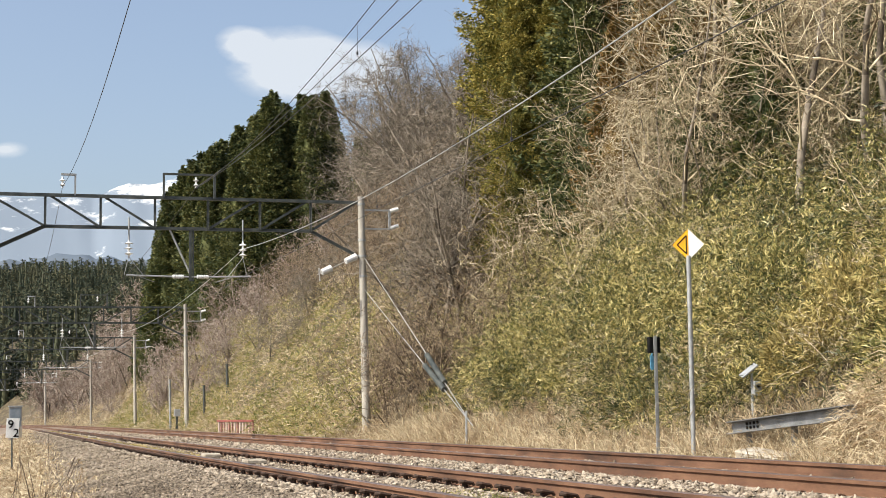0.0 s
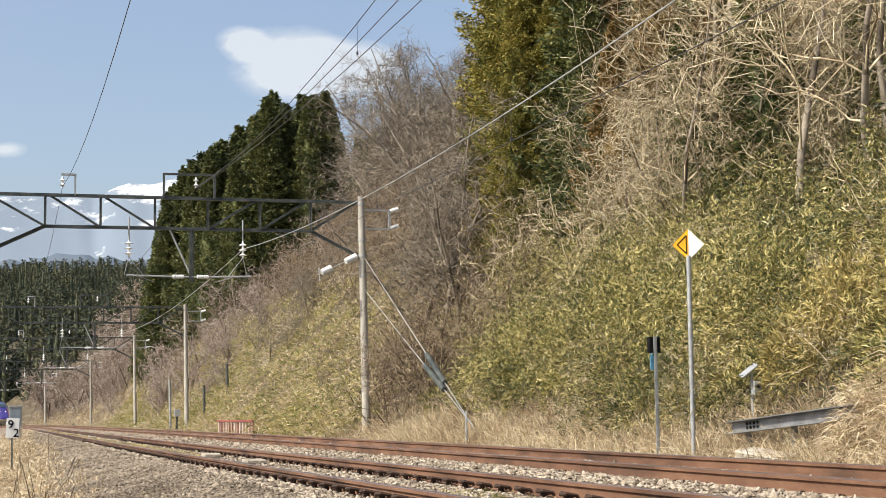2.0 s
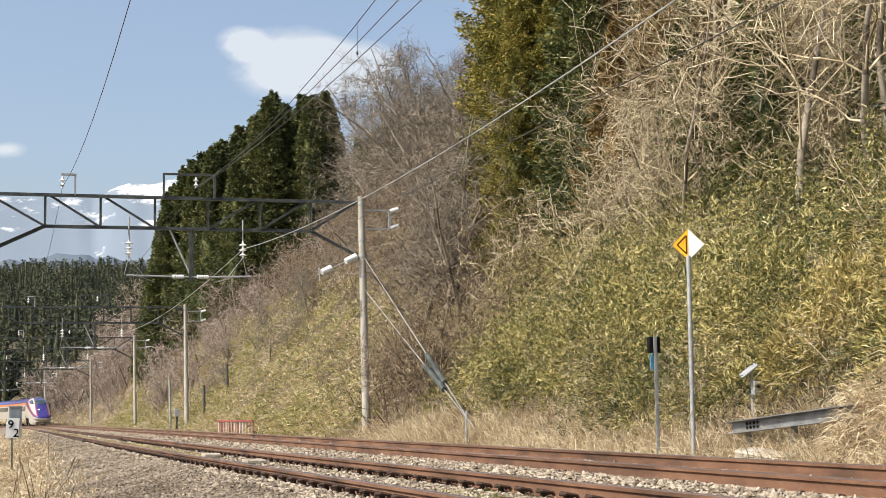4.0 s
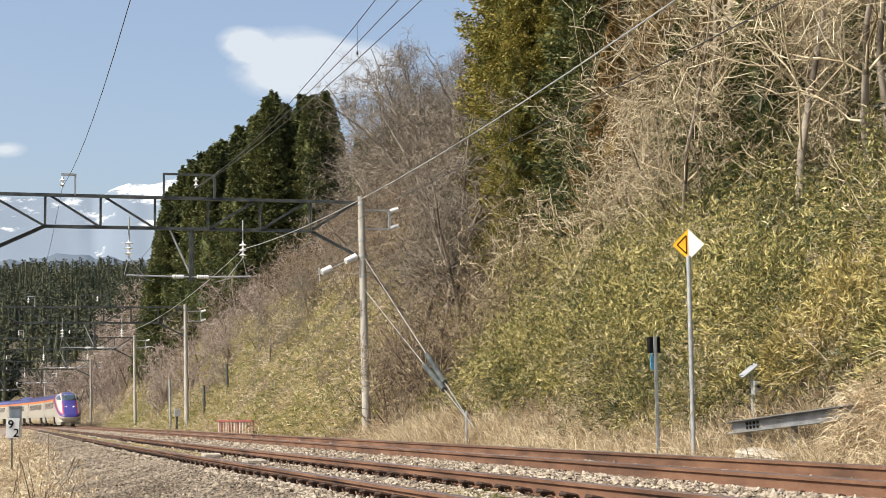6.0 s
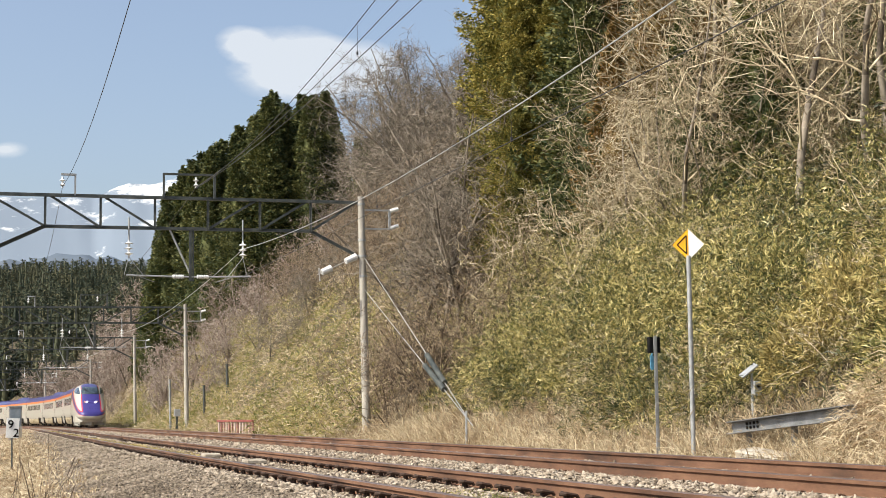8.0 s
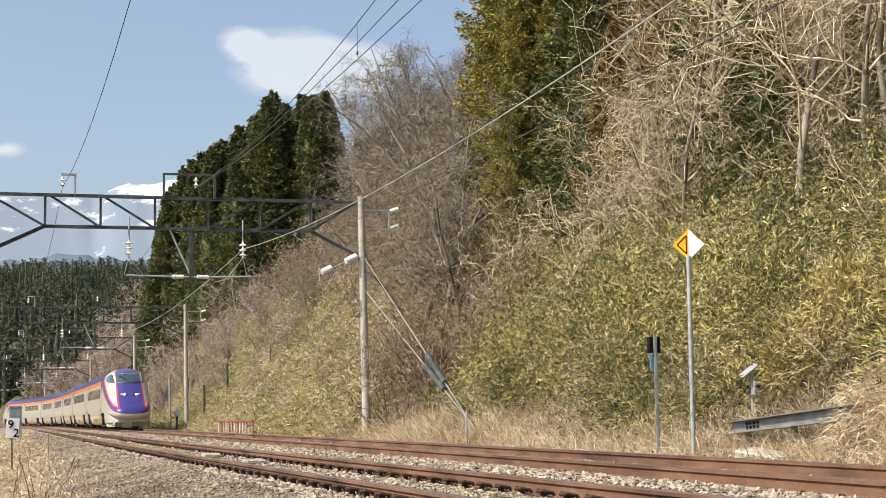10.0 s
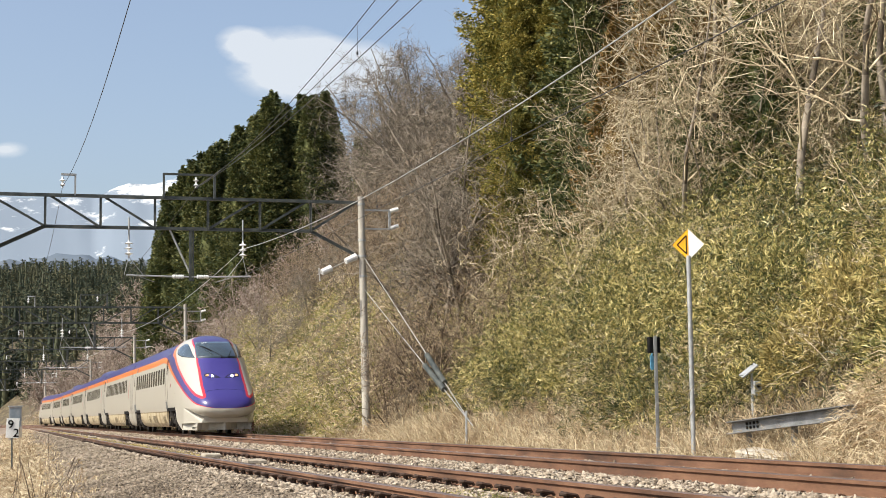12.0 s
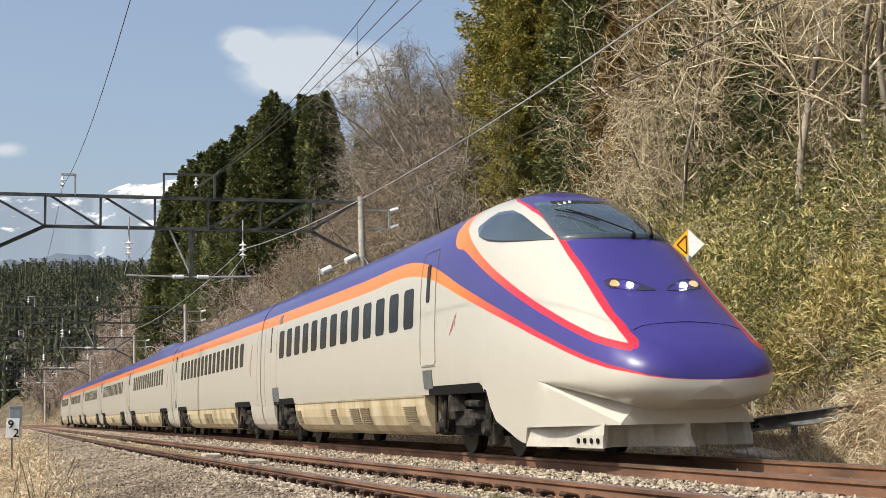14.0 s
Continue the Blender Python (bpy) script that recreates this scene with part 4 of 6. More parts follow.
M_FARWOOD = mat("far_cedar_forest", (0.028, 0.040, 0.022), (0.056, 0.068, 0.035), (0.105, 0.102, 0.052), scale=0.05, fine=0.6, rough=0.85, bump=0.0, vary="island", spread=0.25)
M_TRUNK = mat("cedar_trunk_bark", (0.07, 0.045, 0.03), (0.15, 0.10, 0.07), scale=2, fine=20, rough=0.95, bump=0.5, stretch=(1, 1, 0.2))


def tubes(segs, sides=3):
    """Tapered prisms from rows of (x0 y0 z0 x1 y1 z1 r0 r1): vertices and quads."""
    s = np.asarray(segs, float)
    a, b = s[:, 0:3], s[:, 3:6]
    d = b - a
    d /= np.linalg.norm(d, axis=1, keepdims=True) + 1e-9
    ref = np.where(np.abs(d[:, 2:3]) > 0.9, np.array([[1.0, 0, 0]]), np.array([[0, 0, 1.0]]))
    u = np.cross(d, ref)
    u /= np.linalg.norm(u, axis=1, keepdims=True) + 1e-9
    v = np.cross(d, u)
    n = len(s)
    if sides == 1:
        # finest twigs: one narrow strip each, turned at random
        t = np.random.default_rng(n).uniform(0, 2 * math.pi, (n, 1))
        w = np.cos(t) * u + np.sin(t) * v
        verts = np.stack([a - w * s[:, 6:7], a + w * s[:, 6:7], b + w * s[:, 7:8], b - w * s[:, 7:8]], 1)
        return verts.reshape(-1, 3), np.arange(4 * n).reshape(-1, 4)
    verts = np.zeros((n, 2 * sides, 3))
    for k in range(sides):
        c, w = math.cos(2 * math.pi * k / sides), math.sin(2 * math.pi * k / sides)
        off = c * u + w * v
        verts[:, k] = a + off * s[:, 6:7]
        verts[:, sides + k] = b + off * s[:, 7:8]
    quad = np.array([[k, (k + 1) % sides, sides + (k + 1) % sides, sides + k] for k in range(sides)])
    faces = (quad[None] + (np.arange(n) * 2 * sides)[:, None, None]).reshape(-1, 4)
    return verts.reshape(-1, 3), faces


def joined(*sets):
    V, F, base = [], [], 0
    for v, f in sets:
        V.append(v)
        F.append(f + base)
        base += len(v)
    return np.concatenate(V), np.concatenate(F)


def limb(rng, start, way, length, r0, r1, steps, wobble, lift):
    """One bent limb as segments, and the points along it."""
    p, d = np.array(start, float), np.array(way, float)
    d /= np.linalg.norm(d)
    segs, pts = [], [(p.copy(), d.copy(), r0)]
    for i in range(steps):
        d = d + rng.normal(0, wobble, 3) + np.array([0, 0, lift])
        d /= np.linalg.norm(d)
        q = p + d * length / steps
        ra, rb = r0 + (r1 - r0) * i / steps, r0 + (r1 - r0) * (i + 1) / steps
        segs.append((*p, *q, ra, rb))
        p = q
        pts.append((p.copy(), d.copy(), rb))
    return segs, pts


def bare_tree_segments(seed, height, spread, limbs, forks, twigs, trunk_r, twig_r, lean=0.1, stems=1, low=0.25):
    """Trunk segments and crown segments of a leafless tree that stands at the origin."""
    rng = np.random.default_rng(seed)
    trunk, crown, fine = [], [], []
    for k in range(stems):
        way = (rng.normal(0, lean + 0.25 * (stems > 1)), rng.normal(0, lean + 0.25 * (stems > 1)), 1)
        hh = height * rng.uniform(0.8, 1.0)
        s, pts = limb(rng, (rng.normal(0, 0.15) * (stems > 1), rng.normal(0, 0.15) * (stems > 1), -0.3), way, hh, trunk_r, trunk_r * 0.18, 9, 0.09, 0.02)
        trunk += s
        for i in range(limbs):
            f = low + (1 - low) * (i + rng.random()) / limbs
            p, d, r = pts[min(int(f * 9), 9)]
            a = rng.uniform(0, 2 * math.pi)
            out = np.array([math.cos(a), math.sin(a), rng.uniform(0.1, 0.9)])
            ln = spread * (1.15 - 0.7 * f) * rng.uniform(0.7, 1.2)
            s1, p1 = limb(rng, p, out, ln, max(r * 0.40, twig_r * 1.5), twig_r * 1.1, 7, 0.38, 0.06)
            crown += s1
            for j in range(forks):
                q, e, rr = p1[rng.integers(1, 8)]
                ee = e + rng.normal(0, 0.65, 3) + np.array([0, 0, 0.15])
                s2, p2 = limb(rng, q, ee, ln * rng.uniform(0.35, 0.65), max(rr * 0.6, twig_r * 1.1), twig_r * 0.75, 5, 0.48, 0.04)
                crown += s2
                for t in range(twigs):
                    g, h, r3 = p2[rng.integers(1, 6)]
                    hh2 = h + rng.normal(0, 0.7, 3) + np.array([0, 0, 0.1])
                    s3, _ = limb(rng, g, hh2, ln * rng.uniform(0.18, 0.38), twig_r * 0.75, twig_r * 0.4, 3, 0.45, 0.03)
                    fine += s3
    return trunk, crown, fine


def bare_tree(name, label, category, group, material, seed, *shape):
    trunk, crown, fine = bare_tree_segments(seed, *shape)
    tree = empty(name, label, category, group)
    v, f = tubes(trunk, 6)
    share("trunk", arrays_mesh("trunk", v, f, M_BARK_GREY, smooth=True), tree)
    v, f = joined(tubes(crown, 3), tubes(fine, 1))
    share("crown", arrays_mesh("crown", v, f, material), tree)
    return tree


def stand(x, y, turn, tilt=0.0, size=1.0, sink=0.15):
    return Matrix.Translation((x, y, ground_at(x, y) - sink)) @ pose(0, 0, 0, tilt, 0, turn)


def at_bearing(bearing, dist):
    a = radians(bearing)
    return dist * math.sin(a), dist * math.cos(a)


def blades(pos, way, length, width, droop, rng, kite=False):
    """Two-quad bent leaves: pos, way (n, 3), length and width (n)."""
    n = len(pos)
    way = way / (np.linalg.norm(way, axis=1, keepdims=True) + 1e-9)
    side = np.cross(way, rng.normal(0, 1, (n, 3)))
    side /= np.linalg.norm(side, axis=1, keepdims=True) + 1e-9
    mid = pos + way * length[:, None] * 0.5
    tip = pos + way * length[:, None] + np.array([0, 0, -1.0]) * (length * droop)[:, None]
    w = side * width[:, None] / 2
    if kite:
        return np.stack([pos, mid + w, tip, mid - w], 1).reshape(-1, 3), np.arange(4 * n).reshape(-1, 4)
    v = np.stack([pos - w * 0.5, pos + w * 0.5, mid + w, mid - w, tip + w * 0.15, tip - w * 0.15], 1)
    q = np.array([[0, 1, 2, 3], [3, 2, 4, 5]])
    f = (q[None] + (np.arange(n) * 6)[:, None, None]).reshape(-1, 4)
    return v.reshape(-1, 3), f


GRID_X = np.arange(-14.0, 62.0, 0.5)
GRID_Y = np.arange(0.0, 262.0, 1.0)
GRID_Z = np.array([[ground_at(float(x), float(y)) for x in GRID_X] for y in GRID_Y])


def ground_np(x, y):
    """The ground's height for arrays of places."""
    i = np.clip((np.asarray(x) - GRID_X[0]) / 0.5, 0, len(GRID_X) - 1.001)
    j = np.clip(np.asarray(y) - GRID_Y[0], 0, len(GRID_Y) - 1.001)
    a, b = i.astype(int), j.astype(int)
    u, v = i - a, j - b
    return (GRID_Z[b, a] * (1 - u) + GRID_Z[b, a + 1] * u) * (1 - v) + (GRID_Z[b + 1, a] * (1 - u) + GRID_Z[b + 1, a + 1] * u) * v


BED_D = np.array([-0.15, 0.5, 1.5, 2.5, 3.0])
BED_Z = np.array([-0.92, -0.68, -0.45, -0.26, -0.215])


def top_np(x, y):
    """The height of the ground or of the ballast's shoulder on it, whichever is higher."""
    y = np.asarray(y)
    b = np.array([bend(float(v)) for v in y])
    n = np.array([near_shift(float(v)) for v in y])
    lev = np.array([level(float(v)) for v in y])
    d = np.asarray(x) - b - n
    return np.maximum(ground_np(x, y), np.where(d > -0.15, np.interp(d, BED_D, BED_Z) + lev, -9.0))


def stuff(name, verts, faces, material, label, category):
    ob = new(name, arrays_mesh(name, verts, faces, material))
    return tagged(ob, label, category, kind="stuff")


def leaf_clumps(rng, cx, cy, height, radius, per, length, width, droop, up=0.35, kite=False):
    """Domes of leaves over the given centres."""
    n = len(cx) * per
    c = np.repeat(np.arange(len(cx)), per)
    a = rng.uniform(0, 2 * math.pi, n)
    rr = np.sqrt(rng.random(n)) * radius[c]
    x, y = cx[c] + rr * np.cos(a), cy[c] + rr * np.sin(a)
    dome = np.sqrt(np.clip(1 - (rr / radius[c]) ** 2, 0, 1))
    z = ground_np(x, y) + height[c] * dome * (1 - 0.55 * rng.random(n) ** 1.5) + rng.normal(0, 0.06, n)
    way = np.stack([np.cos(a) * 0.6 + rng.normal(0, 0.6, n), np.sin(a) * 0.6 + rng.normal(0, 0.6, n), up + rng.normal(0, 0.45, n)], 1)
    return blades(np.stack([x, y, z], 1), way, rng.uniform(*length, n), rng.uniform(*width, n), droop, rng, kite)


def leaf_sprays(rng, cx, cy, height, radius, per, leaves, length, width):
    """Mounds whose skin carries fans of long pointed leaves, each fan on one twig's end."""
    n = len(cx) * per
    c = np.repeat(np.arange(len(cx)), per)
    a = rng.uniform(0, 2 * math.pi, n)
    up = rng.random(n) ** 0.8
    flat = np.sqrt(np.clip(1 - up * up, 0, 1))
    deep = 1 - 0.30 * rng.random(n) ** 2
    bumpy = 1 + 0.18 * np.sin(3 * a + c) + 0.12 * np.sin(7 * up * 2 + 2.0 * c)
    x, y = cx[c] + radius[c] * flat * deep * bumpy * np.cos(a), cy[c] + radius[c] * flat * deep * bumpy * np.sin(a)
    z = ground_np(cx[c], cy[c]) * 0.5 + ground_np(x, y) * 0.5 + height[c] * up * deep * bumpy
    z = np.maximum(z, ground_np(x, y) + 0.05)
    axis = np.stack([flat * np.cos(a), flat * np.sin(a), up - 0.15], 1) + rng.normal(0, 0.35, (n, 3))
    axis /= np.linalg.norm(axis, axis=1, keepdims=True)
    k = np.repeat(np.arange(n), leaves)
    way = axis[k] + rng.normal(0, 0.60, (n * leaves, 3))
    pos = np.stack([x, y, z], 1)[k] + rng.normal(0, 0.025, (n * leaves, 3))
    return blades(pos, way, rng.uniform(*length, n * leaves), rng.uniform(*width, n * leaves), 0.06, rng, kite=True)


def conifer_crown(seed, height, radius, branches, per, leaf, base=0.12, column=0.8, spire=0.5):
    """Foliage of a conifer: fans of sprays along branches that droop and turn up at their ends; a pointed spire on top."""
    rng = np.random.default_rng(seed)
    h = base + (1 - base) * (np.arange(branches) + rng.random(branches)) / branches
    a = np.arange(branches) * 2.4 + rng.normal(0, 0.5, branches)
    reach = radius * np.clip((1 - h) / spire, 0, 1) ** column * rng.uniform(0.68, 1.15, branches) + 0.06
    c = np.repeat(np.arange(branches), per)
    n = branches * per
    t = 0.25 + 0.75 * rng.random(n) ** 0.75
    fan = rng.normal(0, 1, n) * (0.26 * reach[c] * (1.15 - t) + 0.05 * radius)
    out = np.stack([np.cos(a[c]), np.sin(a[c]), np.zeros(n)], 1)
    across = np.stack([-np.sin(a[c]), np.cos(a[c]), np.zeros(n)], 1)
    lift = -0.42 * t + 0.40 * t ** 3
    pos = out * (reach[c] * t)[:, None] + across * fan[:, None]
    pos[:, 2] = h[c] * height + lift * reach[c] - np.abs(rng.normal(0, 0.07, n)) * radius
    way = out * 0.8 + across * (np.sign(fan) * 0.5)[:, None] + rng.normal(0, 0.45, (n, 3))
    way[:, 2] += 0.25
    v, f = blades(pos, way, rng.uniform(0.7, 1.4, n) * leaf, rng.uniform(0.35, 0.6, n) * leaf, 0.1, rng, kite=True)
    # dense core, so that no daylight shows through the middle
    rings, sides = 9, 9
    cv, cf = [], []
    for i in range(rings):
        t = base * 0.8 + (0.97 - base * 0.8) * i / (rings - 1)
        rad = radius * min(max((1 - t) / spire, 0.01), 1.0) ** column * 0.36
        for k in range(sides):
            w = rad * rng.uniform(0.75, 1.15)
            cv.append((w * math.cos(2 * math.pi * k / sides), w * math.sin(2 * math.pi * k / sides), t * height + rng.normal(0, 0.1)))
    for i in range(rings - 1):
        for k in range(sides):
            cf.append((i * sides + k, i * sides + (k + 1) % sides, (i + 1) * sides + (k + 1) % sides, (i + 1) * sides + k))
    return np.concatenate([v, np.array(cv)]), np.concatenate([f, np.array(cf) + len(v)])


def conifer(name, label, group, material, seed, height, radius, clumps, per, leaf, base=0.12, column=0.8, spire=0.5):
    tree = empty(name, label, "conifer tree", group)
    bm = bmesh.new()
    add_rod(bm, (0, 0, -0.8), (0, 0, height * 0.9), radius * 0.085, 0.03, 8)
    part("trunk", bm, M_TRUNK, tree)
    v, f = conifer_crown(seed, height, radius, clumps, per, leaf, base, column, spire)
    share("crown", arrays_mesh("crown", v, f, material), tree)
    return tree


def scaled_copy(tree, m, size):
    t = copy_thing(tree, m)
    t.scale = (size, size, size)
    return t


def plant_conifers():
    rng = random.Random(11)
    kinds = [conifer("cedar_tree", "tall dark green cedar on the wooded bank", "cedars of the grove", M_CEDAR, 20 + i, 17.0, 2.9 + 0.3 * i, 150, 110, 0.27, 0.02, 0.85, 0.8) for i in range(3)]
    spots = []
    sky = [(5.6, 3.0), (5.9, 5.0), (6.3, 7.2), (6.9, 8.3), (7.9, 9.5), (9.25, 10.5), (10.6, 12.0), (11.3, 11.4), (12.1, 12.1), (13.0, 12.1), (13.5, 10.6), (14.2, 10.4), (16.0, 11.8)]
    for i in range(100):
        b = 5.75 + (13.4 - 5.75) * ((i * 0.618) % 1.0)
        r = rng.uniform(150, 200) if b > 7.5 else rng.uniform(168, 205)
        spots.append((b, r, rng.uniform(0.80, 1.04)))
    for i in range(8):
        spots.append((rng.uniform(13.6, 16.5), rng.uniform(120, 150), rng.uniform(0.85, 0.98)))
    placed = 0
    for b, r, k in spots:
        x, y = at_bearing(b, r)
        z = ground_at(x, y)
        if x - bend(y) < 17.5:
            continue
        tall = min(max((r * math.tan(radians(table(sky, b))) + 0.6 - z) * k, 7.0), 23.0)
        m = stand(x, y, rng.uniform(0, 360), rng.uniform(-2, 2))
        tree = kinds[placed % 3]
        if placed < 3:
            tree.matrix_basis = m
            tree.scale = (tall / 17,) * 3
        else:
            scaled_copy(tree, m, tall / 17)
        placed += 1
    # the olive cypresses in front of the upper wood
    kinds = [conifer("cypress_tree", "tall olive-green cypress on the steep bank", "cypresses on the bank", M_CYPRESS, 40 + i, 16.0, 2.2, 150, 380, 0.13, 0.02, 0.8, 0.45) for i in range(2)]
    placed = 0
    for b, r, tall in ((20.6, 56, 17), (21.1, 58, 19), (21.7, 57, 18), (22.3, 60, 20), (20.8, 54, 12), (21.8, 54, 10), (23.1, 66, 18), (22.6, 56, 8.5), (20.5, 53, 9), (21.3, 53, 7)):
        x, y = at_bearing(b, r)
        m = stand(x, y, rng.uniform(0, 360), rng.uniform(-2, 2))
        if placed < 2:
            kinds[placed].matrix_basis = m
            kinds[placed].scale = (tall / 16,) * 3
        else:
            scaled_copy(kinds[placed % 2], m, tall / 16)
        placed += 1
    # russet and dark cedars behind the bare trees
    first = conifer("russet_cedar", "russet-tinged cedar behind bare trees", "cedars behind the bare trees", M_RUSSET, 60, 12.0, 2.4, 110, 150, 0.19, 0.05, 0.8, 0.8)
    second = conifer("cedar_tree", "dark green cedar behind bare trees", "cedars behind the bare trees", M_CEDAR, 61, 12.0, 2.4, 110, 150, 0.19, 0.05, 0.8, 0.8)
    used = set()
    for i in range(44):
        b = 19.5 + 16.5 * ((i * 0.618 + 0.3) % 1.0)
        r = rng.uniform(50, 78) if i % 2 else rng.uniform(38, 52)
        x, y = at_bearing(b, r)
        if x < 17:
            continue
        src = first if i % 3 == 0 else second
        m = stand(x, y, rng.uniform(0, 360), rng.uniform(-3, 3))
        size = rng.uniform(0.45, 0.85) if r < 52 else rng.uniform(0.8, 1.2)
        if src.name not in used:
            used.add(src.name)
            src.matrix_basis = m
            src.scale = (size,) * 3
        else:
            scaled_copy(src, m, size)


plant_conifers()


def plant_bare_trees():
    rng = random.Random(5)
    label = "leafless pale-barked tree tangled with twigs on the bank"
    pale = [bare_tree("bare_tree", label, "bare tree", "bare trees on the bank", M_BARK_PALE, 70 + i, 9.0, 4.2, 11, 8, 9, 0.085, 0.0086, 0.12, 1, 0.2) for i in range(4)]
    many = [bare_tree("bare_tree", "many-stemmed leafless tree with pale twigs", "bare tree", "bare trees on the bank", M_BARK_PALE, 80 + i, 7.0, 3.2, 7, 6, 7, 0.045, 0.0080, 0.18, 3, 0.2) for i in range(3)]
    grey = [bare_tree("bare_tree", "grey-brown leafless tree high on the slope", "bare tree", "bare trees on the skyline", M_BARK_GREY, 90 + i, 11.0, 4.6, 11, 7, 9, 0.13, 0.0135, 0.12, 2, 0.25) for i in range(3)]
    rose = [bare_tree("bare_tree", "rosy-grey leafless tree beside the far curve", "bare tree", "bare trees by the curve", M_BARK_ROSE, 100 + i, 8.0, 4.0, 7, 5, 4, 0.11, 0.03, 0.15, 3, 0.1) for i in range(2)]

    def scatter(kinds, places):
        for i, (b, r, size, tilt) in enumerate(places):
            x, y = at_bearing(b, r)
            if kinds in (rose, grey) and x - bend(y) < 15.0 * (1 + slope(y) ** 2) ** 0.5:
                x = bend(y) + (15.0 + (i % 7) * 1.1) * (1 + slope(y) ** 2) ** 0.5
            if kinds in (pale, many) and b < 27.0:
                size *= 0.70
            if kinds in (pale, many) and x < 18.2:
                x, y = x * 18.2 / x + (i % 5) * 0.7, y * 18.2 / x
            m = stand(x, y, rng.uniform(0, 360), tilt)
            if i < len(kinds):
                kinds[i].matrix_basis = m
                kinds[i].scale = (size,) * 3
            else:
                scaled_copy(kinds[i % len(kinds)], m, size)

    scatter(pale, [(31.6, 33, 1.35, -4), (24.0, 38, 0.95, 2), (33.2, 31, 1.2, 5), (27.5, 37, 1.2, -5), (29.6, 35, 1.2, 4), (26.0, 41, 1.1, 6), (30.5, 40, 1.4, -8), (34.3, 34, 1.3, 3), (35.4, 31, 1.2, -3), (28.4, 43, 1.3, 3), (25.0, 47, 1.2, -6), (32.4, 41, 1.4, 8), (25.4, 53, 1.1, 5)] + [(24.5 + 11.5 * ((i * 0.618) % 1), rng.uniform(38, 62), rng.uniform(0.8, 1.3), rng.uniform(-9, 9)) for i in range(7)])
    scatter(many, [(23.5 + 12.5 * ((i * 0.618 + 0.2) % 1), rng.uniform(38, 54), rng.uniform(0.5, 1.0), rng.uniform(-10, 10)) for i in range(19)])
    scatter(grey, [(14.7 + 4.8 * ((i * 0.618) % 1), rng.uniform(80, 130), rng.uniform(0.55, 0.95), rng.uniform(-5, 5)) for i in range(26)] + [(9 + 5 * ((i * 0.618) % 1), rng.uniform(85, 105), rng.uniform(0.28, 0.42), rng.uniform(-5, 5)) for i in range(9)] + [(16.5 + 3 * rng.random(), rng.uniform(52, 66), rng.uniform(0.6, 0.9), rng.uniform(-8, 8)) for i in range(10)] + [(19 + 8 * ((i * 0.618) % 1), rng.uniform(80, 100), rng.uniform(0.8, 1.1), 0) for i in range(14)] + [(15.6 + 2.4 * ((i * 0.618) % 1), rng.uniform(92, 118), rng.uniform(1.0, 1.25), rng.uniform(-6, 6)) for i in range(8)])
    scatter(rose, [(0.2 + 5.9 * ((i * 0.618) % 1), rng.uniform(185, 250), rng.uniform(0.8, 1.5), rng.uniform(-5, 5)) for i in range(32)] + [(5.4 + 4.0 * ((i * 0.618) % 1), rng.uniform(105, 165), rng.uniform(0.5, 0.8), rng.uniform(-8, 8)) for i in range(18)])


plant_bare_trees()


